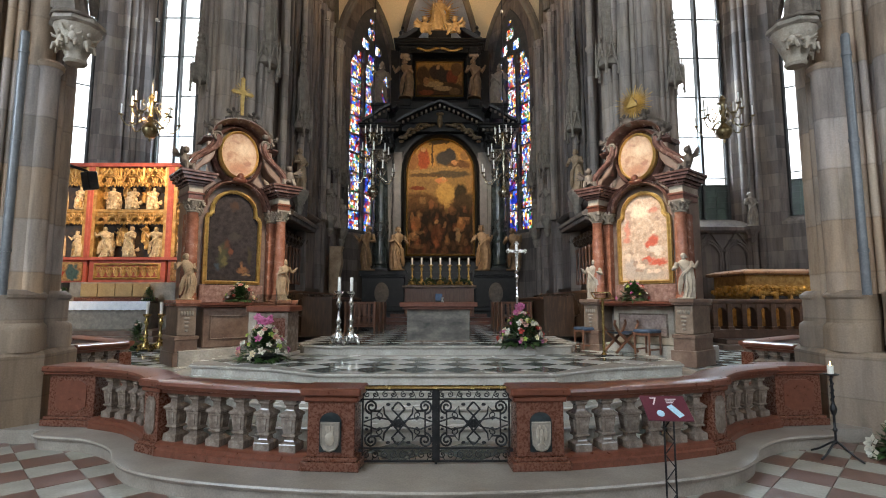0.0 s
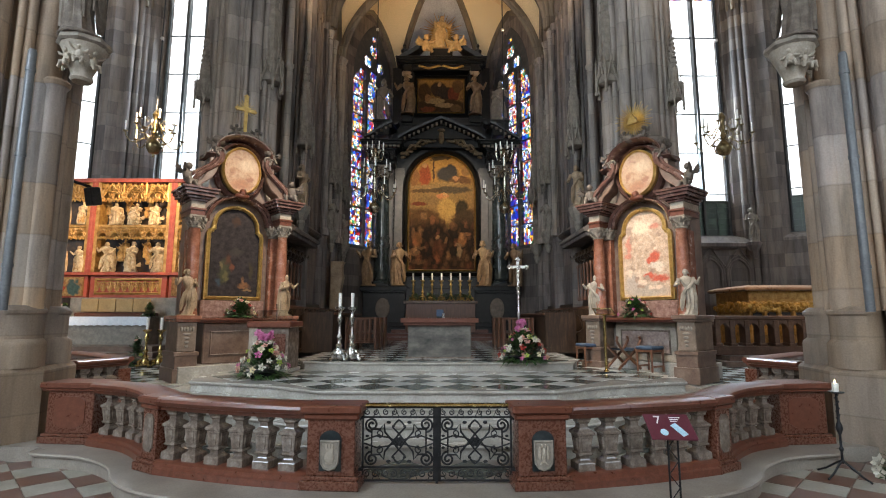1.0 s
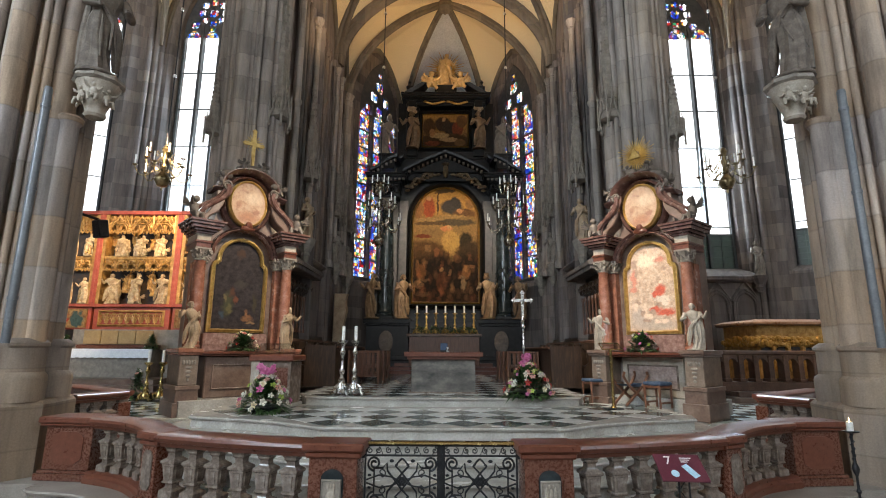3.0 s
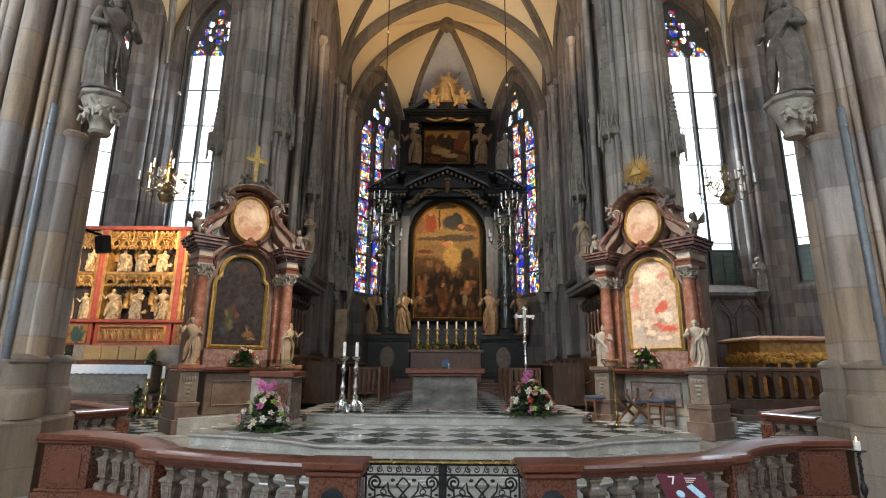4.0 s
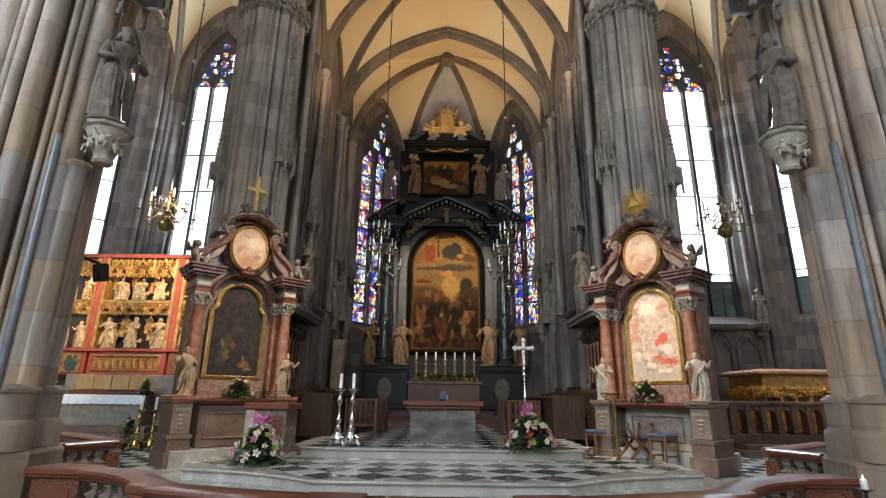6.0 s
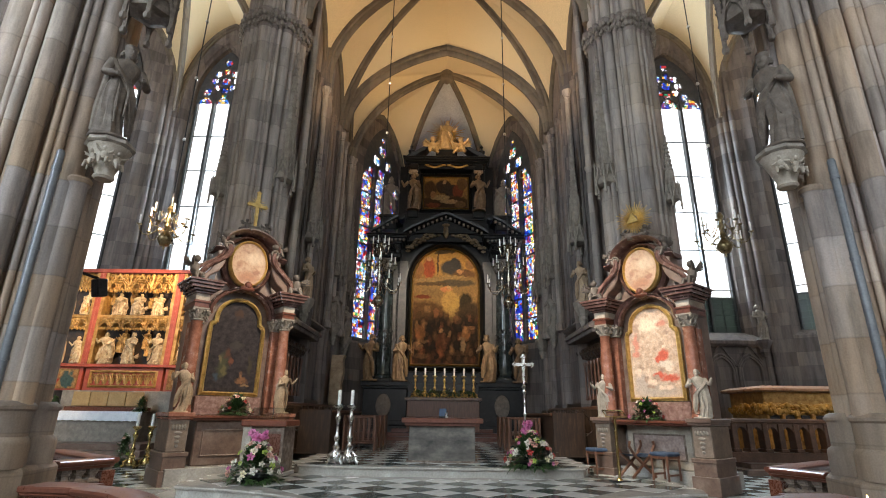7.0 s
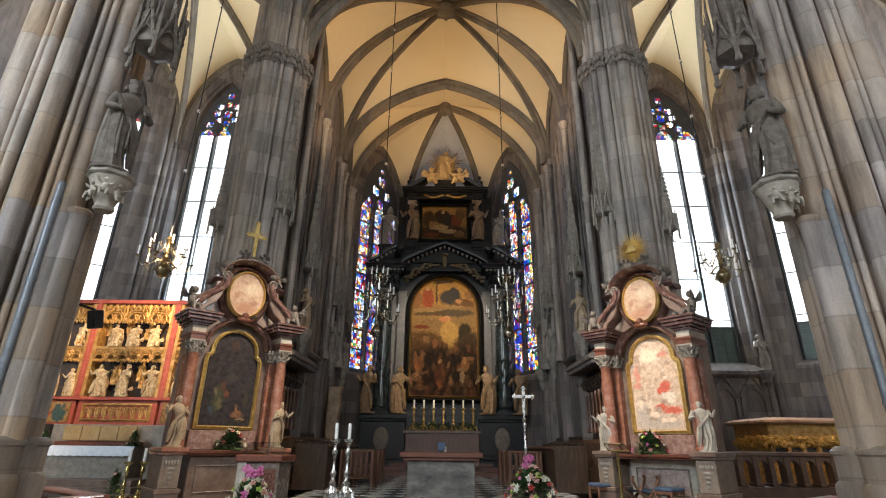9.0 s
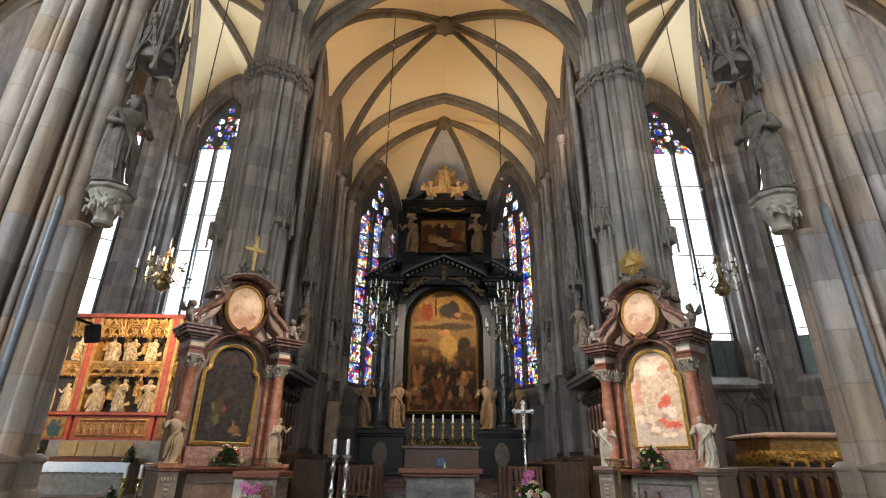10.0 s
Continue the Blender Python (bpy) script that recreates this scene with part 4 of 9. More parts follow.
rail = thing("balustrade", "red marble communion rail with grey marble balusters on a stone step", "balustrade")
for side in (-1, 1):
    seg1 = [(x * side, y) for x, y in smooth_line([(1.3, 5.58), (2.0, 5.74), (2.6, 5.92), (3.14, 6.11)], 8)]
    seg2 = [(x * side, y) for x, y in smooth_line([(3.28, 6.28), (3.66, 6.72), (4.1, 7.08), (4.72, 7.36)], 8)]
    for seg, n0 in ((seg1, 0.2), (seg2, 0.2)):
        part("handrail", add_sweep(bmesh.new(), [(x, y, 0.96) for x, y in seg], RAIL_SEC), RED, rail, smooth=True)
        part("foot_rail", add_sweep(bmesh.new(), [(x, y, 0.176) for x, y in seg], BASE_SEC), RED, rail, smooth=True)
        for x, y, a in along(seg, 0.305, 0.26) if seg is seg1 else along(seg, 0.285, n0):
            b = new("baluster", BAL_ME)
            b.parent = rail
            b.matrix_local = pose(x, y, 0.30, 0, 0, math.degrees(a))
    # pedestal by the gate, with its coat of arms
    m = pose(side * 1.08, 5.58, 0, 0, 0, side * 4)
    p1 = panel_block("pedestal", rail, m, 0.5, 0.31, 0.178, 0.88, RED_CARVED, None, RED)
    niche = arched_outline(0.115, 0.36, 0.66, 0.1, 10)
    bm = plate(niche, -0.172, -0.15)
    bm.transform(m)
    part("niche", bm, BLACK_GREEN, p1, "dark arched niche behind the arms")
    pts = [(0.0, -0.17), (0.06, -0.15), (0.092, -0.1), (0.1, -0.02), (0.1, 0.13), (-0.1, 0.13), (-0.1, -0.02), (-0.092, -0.1), (-0.06, -0.15)]
    shield = add_loft(bmesh.new(), [[Vector((x * k, y, 0.535 + z * k)) for x, z in pts] for y, k in ((-0.165, 1.0), (-0.195, 1.0), (-0.205, 0.95), (-0.205, 0.9), (-0.194, 0.86))])
    charge = bmesh.new()
    if side < 0:
        add_box(charge, -0.035, 0.035, -0.205, -0.19, 0.44, 0.585)
        for k in (-1, 0, 1):
            add_box(charge, k * 0.03 - 0.011, k * 0.03 + 0.011, -0.207, -0.19, 0.585, 0.63)
        add_ball(charge, (0, -0.2, 0.5), 0.05, 0.012, 0.07, 8)
    else:
        add_ball(charge, (0, -0.197, 0.52), 0.024, 0.012, 0.075, 8)
        for k in (-1, 1):
            add_ball(charge, (k * 0.042, -0.197, 0.545), 0.02, 0.012, 0.07, 8)
            add_ball(charge, (k * 0.02, -0.197, 0.615), 0.014, 0.012, 0.02, 6)
            add_tube(charge, [(0, -0.197, 0.47), (k * 0.04, -0.197, 0.43)], 0.009, 5)
    shield.transform(m)
    charge.transform(m)
    sh = part("shield", shield, STATUE_GREY, p1, "grey carved marble coat of arms")
    part("charge", charge, STATUE_PALE, sh, smooth=True)
    cap = box(-0.29, 0.29, -0.185, 0.185, 0.86, 0.925)
    add_box(cap, -0.32, 0.32, -0.215, 0.215, 0.925, 1.009)
    cap.transform(m)
    part("cap", cap, RED, rail, bevel=0.018)
    # pilaster at the bend
    m = pose(side * 3.24, 6.19, 0, 0, 0, side * 30)
    p2 = panel_block("pilaster", rail, m, 0.27, 0.3, 0.178, 0.88, RED_CARVED, GREY_MARBLE, RED)
    cap = box(-0.17, 0.17, -0.18, 0.18, 0.86, 0.92)
    add_box(cap, -0.19, 0.19, -0.208, 0.208, 0.92, 1.007)
    cap.transform(m)
    part("cap", cap, RED, rail, bevel=0.016)
    # end pedestal beside the pier
    m = pose(side * 5.12, 7.5, 0, 0, 0, side * 6)
    p3 = panel_block("end_pedestal", rail, m, 0.7, 0.36, 0.178, 0.88, RED_CARVED, RED, RED)
    cap = box(-0.42, 0.42, -0.23, 0.23, 0.88, 0.92)
    add_box(cap, -0.44, 0.44, -0.25, 0.25, 0.92, 1.002)
    cap.transform(m)
    part("cap", cap, RED, rail, bevel=0.016)

# ---- wrought-iron gate ----
gate = thing("gate", "closed pair of black wrought-iron gates with scrolls and a brass-topped rail", "gate")


def spiral(cx, cz, r, turns, start, hand=1, n=22):
    return [(cx + r * (1 - 0.8 * k / n) * math.cos(start + hand * turns * 2 * math.pi * k / n), cz + r * (1 - 0.8 * k / n) * math.sin(start + hand * turns * 2 * math.pi * k / n)) for k in range(n + 1)]


GY = 5.62
for side in (-1, 1):
    x0, x1 = (0.012, 0.80)
    leaf_bm = bmesh.new()

    def bar(pts, r=0.009, n=5):
        add_tube(leaf_bm, [(side * x, GY, z) for x, z in pts], r, n)
    frame_bm = bmesh.new()
    for a, b, c, d in ((x0, x0 + 0.03, 0.2, 0.97), (x1 - 0.02, x1, 0.2, 0.97), (x0, x1, 0.2, 0.218), (x0, x1, 0.335, 0.353), (x0, x1, 0.845, 0.863), (x0, x1, 0.945, 0.965)):
        add_box(frame_bm, min(side * a, side * b), max(side * a, side * b), GY - 0.012, GY + 0.012, c, d)
    lf = part("gate_leaf", frame_bm, IRON, gate)
    w = x1 - x0
    mx, mz = (x0 + x1) / 2, 0.6
    # bands of paired scrolls
    for zb, hb in ((0.277, 0.045), (0.904, 0.035)):
        for k in range(4):
            cx = x0 + w * (k + 0.5) / 4
            for h in (-1, 1):
                bar(spiral(cx + h * 0.043, zb, hb * 0.95, 1.3, math.pi / 2 if h > 0 else math.pi / 2, -h), 0.007, 4)
            bar([(cx - 0.095, zb - hb - 0.01), (cx - 0.06, zb + hb), (cx - 0.02, zb - hb - 0.01)], 0.006, 4)
    # crossing bars, corner volutes and leaves
    for hx in (-1, 1):
        for hz in (-1, 1):
            bar([(mx + hx * 0.30, mz + hz * 0.13), (mx + hx * 0.20, mz + hz * 0.13), (mx + hx * 0.16, mz + hz * 0.18), (mx + hx * 0.15, mz + hz * 0.10), (mx + hx * 0.08, mz + hz * 0.02), (mx, mz - hz * 0.08), (mx - hx * 0.07, mz - hz * 0.15), (mx - hx * 0.03, mz - hz * 0.2), (mx, mz - hz * 0.225)], 0.011)
            bar(spiral(mx + hx * 0.29, mz + hz * 0.175, 0.075, 1.7, -hz * math.pi / 2, hx * hz, 26), 0.012)
            bar([(mx, mz), (mx + hx * 0.12, mz + hz * 0.045), (mx + hx * 0.24, mz + hz * 0.06), (mx + hx * 0.37, mz + hz * 0.015)], 0.009)
            bar(spiral(mx + hx * 0.21, mz + hz * 0.085, 0.045, 1.1, -hz * math.pi / 2, -hx * hz, 14), 0.007)
            for dx, dz, s in ((0.20, 0.055, 0.022), (0.11, 0.2, 0.025), (0.06, 0.16, 0.018), (0.34, 0.06, 0.02)):
                add_ball(leaf_bm, (side * (mx + hx * dx), GY, mz + hz * dz), s, 0.008, s * 0.7, 6)
        bar([(mx + hx * 0.29, mz - 0.12), (mx + hx * 0.29, mz + 0.12)], 0.009)
    for k in range(6):
        a = k * math.pi / 3
        add_ball(leaf_bm, (side * (mx + 0.03 * math.cos(a)), GY, mz + 0.03 * math.sin(a)), 0.024, 0.016, 0.024, 6)
    part("scrollwork", leaf_bm, IRON, lf, "hammered iron scrolls and leaves", smooth=True)
    hb = box(min(side * 0.79, side * 0.86), max(side * 0.79, side * 0.86), GY - 0.02, GY + 0.02, 0.83, 0.88)
    add_box(hb, min(side * 0.79, side * 0.86), max(side * 0.79, side * 0.86), GY - 0.02, GY + 0.02, 0.3, 0.34)
    part("hinge", hb, IRON, lf)
part("meeting_bar", box(-0.014, 0.014, GY - 0.03, GY + 0.02, 0.185, 0.97), IRON, gate)
part("top_rail", box(-0.84, 0.84, GY - 0.05, GY + 0.05, 0.967, 0.997), BRASS, gate, "dull brass cover strip", bevel=0.008)

# ---- low rails behind the near piers ----
for side in (-1, 1):
    low = thing("side_balustrade", "low red marble rail with stone balusters behind the pier", "balustrade", "side rails")
    corner = (side * 5.72, 9.36)
    arms = [[(side * 6.08, 8.56), corner], [corner, (side * 7.8, 10.95)]]
    post = part("corner_post", box(-0.11, 0.11, -0.11, 0.11, 0.0, 1.0), RED_CARVED, low, bevel=0.01)
    post.matrix_local = pose(*corner, 0.0, 0, 0, 30 * side)
    for seg in arms:
        part("handrail", add_sweep(bmesh.new(), [(x, y, 1.15) for x, y in seg], RAIL_SEC), RED, low, smooth=True)
        part("foot_rail", add_sweep(bmesh.new(), [(x, y, 0.176) for x, y in seg], [(a, b * 2.0) for a, b in BASE_SEC]), RED, low, smooth=True)
        for x, y, a in along(seg, 0.22, 0.2):
            b = new("baluster", BAL_ME)
            b.parent = low
            b.matrix_local = pose(x, y, 0.456, 0, 0, math.degrees(a))

# ---- visitor sign and candle stand ----
sign = thing("information_sign", "maroon visitor sign on a thin black lattice stand before the rail", "sign")
stand = bmesh.new()
SX, SY = 2.14, 4.76
for dx in (-0.045, 0.045):
    add_tube(stand, [(SX + dx, SY, 0.02), (SX + dx, SY, 0.86)], 0.009, 6)
part("stand", stand, IRON, sign)
for k in range(7):
    z = 0.06 + k * 0.115
    part("brace", tube([(SX - 0.045 * (-1) ** k, SY, z), (SX + 0.045 * (-1) ** k, SY, z + 0.115)], 0.005, 5), IRON, sign)
part("foot_disc", lathe([(0.17, 0.0), (0.17, 0.012), (0.15, 0.022), (0.02, 0.026)], 24, (SX, SY, 0)), IRON, sign, smooth=True)
MAROON = mottled("maroon_print", (0.085, 0.014, 0.026), (0.1, 0.017, 0.031), (0.115, 0.021, 0.036), 0.35, 3, 0.02)
WHITE_INK = mottled("white_print", (0.75, 0.72, 0.7), (0.78, 0.75, 0.73), (0.8, 0.78, 0.76), 0.5, 5, 0.02)
BLUE_INK = mottled("pale_blue_print", (0.3, 0.5, 0.62), (0.38, 0.58, 0.7), (0.45, 0.63, 0.74), 0.5, 5, 0.02)
PM = pose(SX - 0.02, SY, 0.93, 35, 0, -4)
bm = box(-0.2, 0.2, -0.15, 0.15, -0.008, 0.008)
bm.transform(PM)
panel = part("panel", bm, MAROON, sign, "maroon printed panel", bevel=0.003)


def flat_text(body, size, m, parent, name, mat, depth=0.002):
    cu = bpy.data.curves.new(name, "FONT")
    cu.body, cu.size, cu.extrude, cu.align_x, cu.align_y = body, size, depth, "CENTER", "CENTER"
    tmp = new(name, cu)
    me = bpy.data.meshes.new_from_object(tmp)
    bpy.data.objects.remove(tmp)
    me.materials.clear()
    me.materials.append(mat)
    ob = new(name, me)
    ob.parent = parent
    ob.matrix_local = m
    return ob


flat_text("7", 0.13, PM @ pose(-0.09, 0.07, 0.011), panel, "numeral", WHITE_INK)
for k in range(3):
    bm = box(0.02, 0.12 - 0.02 * k, 0.1 - 0.022 * k, 0.108 - 0.022 * k, 0.008, 0.0105)
    bm.transform(PM)
    part("print_bar", bm, WHITE_INK, panel)
bm = lathe([(0.034, 0.008), (0.034, 0.0105)], 18, (-0.07, -0.07, 0), sy=1.1)
bm.transform(PM)
part("round_badge", bm, BLUE_INK, panel)
bm = box(-0.03, 0.03, -0.075, 0.075, 0.008, 0.0105)
bm.transform(PM @ pose(0.07, -0.04, 0, 0, 0, 30))
part("printed_strip", bm, BLUE_INK, panel)

FLAME = bpy.data.materials.new("candle_flame")
FLAME.use_nodes = True
FLAME.node_tree.nodes["Principled BSDF"].inputs["Emission Color"].default_value = (1.0, 0.62, 0.22, 1)
FLAME.node_tree.nodes["Principled BSDF"].inputs["Emission Strength"].default_value = 5
cs = thing("candle_stand", "tall black iron stand with one lit white candle beside the pier", "candle stand")
CXY = (4.93, 6.42)
part("stem", lathe([(0.014, 0.16), (0.014, 0.3), (0.03, 0.33), (0.014, 0.36), (0.014, 0.5), (0.034, 0.55), (0.04, 0.58), (0.03, 0.62), (0.014, 0.66), (0.016, 0.7), (0.014, 0.99)], 10, (*CXY, 0)), IRON, cs, smooth=True)
bm = bmesh.new()
add_tube(bm, [(CXY[0] + 0.02 * math.cos(t), CXY[1] + 0.02 * math.sin(t), 0.66 + 0.32 * t / 25) for t in [k * 0.5 for k in range(51)]], 0.006, 4)
part("twisted_wire", bm, IRON, cs)
for k in range(4):
    a = 0.4 + k * math.pi / 2
    ux, uy = math.cos(a), math.sin(a)
    part("leg", tube([(CXY[0], CXY[1], 0.2), (CXY[0] + 0.08 * ux, CXY[1] + 0.08 * uy, 0.15), (CXY[0] + 0.2 * ux, CXY[1] + 0.2 * uy, 0.06), (CXY[0] + 0.3 * ux, CXY[1] + 0.3 * uy, 0.012)], 0.012), IRON, cs)
part("drip_pan", lathe([(0.02, 0.985), (0.085, 1.0), (0.09, 1.01), (0.03, 1.012)], 16, (*CXY, 0)), IRON, cs, smooth=True)
candle = part("candle", lathe([(0.036, 1.01), (0.037, 1.1), (0.032, 1.115), (0.006, 1.105)], 14, (*CXY, 0)), WAX, cs, smooth=True)
part("flame", lathe([(0.003, 1.105), (0.009, 1.12), (0.008, 1.135), (0.001, 1.165)], 10, (*CXY, 0)), FLAME, candle, "lit candle flame", smooth=True)


# ---- free-standing altar and what stands round it ----
altar = thing("altar_table", "grey veined marble altar with a red-brown marble top on the dais", "altar")
part("block", box(-0.69, 0.71, 11.32, 12.1, 1.02, 1.74), ALTAR_MARBLE, altar, "grey veined marble front", bevel=0.015)
bm = box(-0.78, 0.80, 11.22, 12.2, 1.74, 1.80)
add_box(bm, -0.84, 0.87, 11.15, 12.27, 1.80, 1.90)
part("top_slab", bm, RED, altar, "red-brown marble top slab", bevel=0.012)
part("foot_slab", box(-0.74, 0.76, 11.28, 12.14, 1.012, 1.06), GREY_MARBLE, altar, bevel=0.01)
GLASS = pane_material("thin_glass", (0.9, 0.95, 0.95), 0.05)
book = thing("book_stand", "small dark book stand on the altar", "book stand")
bm = box(-0.08, 0.08, -0.02, 0.02, 0, 0.2)
bm.transform(pose(0.02, 11.55, 1.9, -20, 0, 0))
part("desk", bm, CUSHION, book, bevel=0.005)
part("foot", box(-0.06, 0.1, 11.52, 11.66, 1.9, 1.94), IRON, book, bevel=0.004)
carafe = thing("carafe", "small clear glass vessel on the altar", "glass vessel")
part("body", lathe([(0.03, 0), (0.035, 0.05), (0.025, 0.09), (0.03, 0.11)], 12, (0.1, 11.35, 1.9)), SILVER, carafe, smooth=True)


def tall_candlestick(m, h, mat, feet=3, label="tall ornate silver candlestick with a thick white candle", group="altar candlesticks"):
    t = thing("candlestick", label, "candlestick", group, m)
    s = h
    prof = [(0.10, 0.05), (0.115, 0.09), (0.10, 0.16), (0.06, 0.24), (0.075, 0.28), (0.045, 0.32), (0.03, 0.36), (0.05, 0.40), (0.062, 0.44), (0.032, 0.49), (0.026, 0.6), (0.03, 0.7), (0.05, 0.74), (0.062, 0.78), (0.04, 0.82), (0.03, 0.88), (0.05, 0.92), (0.10, 0.965), (0.105, 0.985), (0.04, 1.0)]
    part("stem", lathe([(r, z * s) for r, z in prof], 16), mat, t, smooth=True)
    for k in range(feet):
        a = math.pi / 2 + 2 * math.pi * k / feet
        ux, uy = math.cos(a), math.sin(a)
        bm = tube([(0.06 * ux, 0.06 * uy, 0.2 * s), (0.14 * ux, 0.14 * uy, 0.14 * s), (0.135 * ux, 0.135 * uy, 0.06 * s), (0.18 * ux, 0.18 * uy, 0.025)], [0.026, 0.04, 0.03, 0.038], 7)
        add_ball(bm, (0.165 * ux, 0.165 * uy, 0.03), 0.035, 0.035, 0.03)
        part("foot", bm, mat, t, smooth=True)
    c = part("candle", lathe([(0.035, s), (0.036, s + 0.27), (0.03, s + 0.285), (0.006, s + 0.28)], 14), WAX, t, "thick white wax candle", smooth=True)
    part("wick", tube([(0, 0, s + 0.28), (0.003, 0, s + 0.3)], 0.003, 4), IRON, c)
    return t


c1 = tall_candlestick(pose(-2.08, 10.72, 1.018), 1.12, SILVER)
copy_thing(c1, pose(-1.83, 10.78, 1.018, 0, 0, 25))


def cross_outline(w, h, t, flare):
    """A cross with trefoil ends, in x and z, from its foot."""
    c = h * 0.62
    return [(-t, 0), (t, 0), (t, c - t), (w - flare, c - t), (w - flare, c - t - flare * 0.6), (w, c), (w - flare, c + t + flare * 0.6), (w - flare, c + t), (t, c + t), (t, h - flare), (t + flare * 0.6, h - flare), (0, h), (-t - flare * 0.6, h - flare), (-t, h - flare), (-t, c + t), (-w + flare, c + t), (-w + flare, c + t + flare * 0.6), (-w, c), (-w + flare, c - t - flare * 0.6), (-w + flare, c - t), (-t, c - t)]


pc = thing("processional_cross", "silver processional cross on a pole in a flower arrangement", "cross", m=pose(1.65, 10.55, 1.018))
part("pole", lathe([(0.016, 0.0), (0.016, 0.95), (0.035, 0.98), (0.02, 1.02), (0.02, 1.36), (0.04, 1.38), (0.045, 1.42), (0.03, 1.46), (0.05, 1.5), (0.02, 1.55), (0.02, 1.62)], 12), SILVER, pc, smooth=True)
bm = add_loft(bmesh.new(), [[Vector((x, y, 1.6 + z)) for x, z in cross_outline(0.235, 0.56, 0.026, 0.07)] for y in (0.014, -0.014)])
part("cross", bm, SILVER, pc, "silver cross with trefoil ends", bevel=0.004)
for x, z in ((0.2, 0.347), (-0.2, 0.347), (0, 0.53), (0, 0.347)):
    part("boss", add_ball(bmesh.new(), (x, -0.016, 1.6 + z), 0.03, 0.015, 0.03), SILVER, pc, smooth=True)
part("socket", lathe([(0.16, 0.0), (0.16, 0.02), (0.05, 0.05), (0.03, 0.2)], 16), IRON, pc, smooth=True)

PETAL = {}
for nm, cols in {"white": ((0.48, 0.44, 0.34), (0.6, 0.56, 0.46), (0.7, 0.67, 0.58)), "pink": ((0.38, 0.06, 0.17), (0.5, 0.12, 0.27), (0.6, 0.26, 0.4)),
                 "salmon": ((0.45, 0.17, 0.13), (0.55, 0.28, 0.22), (0.6, 0.4, 0.32)), "cream": ((0.6, 0.5, 0.3), (0.7, 0.62, 0.4), (0.75, 0.7, 0.5)), "lime": ((0.2, 0.3, 0.04), (0.32, 0.42, 0.07), (0.42, 0.5, 0.12)), "red": ((0.3, 0.02, 0.02), (0.42, 0.04, 0.03), (0.5, 0.1, 0.06))}.items():
    PETAL[nm] = mottled(nm + "_petals", *cols, 0.6, 12, 0.1)


def add_leaf(bm, base, d, length, width, up=Vector((0, 0, 1)), index=0):
    d = d.normalized()
    s = d.cross(up)
    s = s.normalized() if s.length > 0.01 else Vector((1, 0, 0))
    n = s.cross(d)
    a = [base, base + d * length * 0.35 + s * width, base + d * length * 0.45 - n * width * 0.3, base + d * length * 0.35 - s * width, base + d * length - Vector((0, 0, length * 0.2))]
    v = [bm.verts.new(p) for p in a]
    for f in ((0, 1, 2), (0, 2, 3), (1, 4, 2), (2, 4, 3)):
        bm.faces.new([v[i] for i in f]).material_index = index


def add_bloom(bm, at, d, r, rng, petals=6):
    d = d.normalized()
    for ring, (tilt, rr) in enumerate(((0.9, 1.0), (0.45, 0.75))):
        for k in range(petals):
            a = 2 * math.pi * (k + 0.5 * ring) / petals + rng.uniform(-0.2, 0.2)
            o = d.orthogonal().normalized()
            side = Matrix.Rotation(a, 3, d) @ o
            q = (side * tilt + d * (1.05 - tilt)).normalized()
            w = d.cross(side).normalized() * r * 0.36
            b = at + side * r * 0.08
            v = [bm.verts.new(p) for p in (b, b + q * r * rr * 0.55 + w, b + q * r * rr, b + q * r * rr * 0.55 - w)]
            bm.faces.new(v)


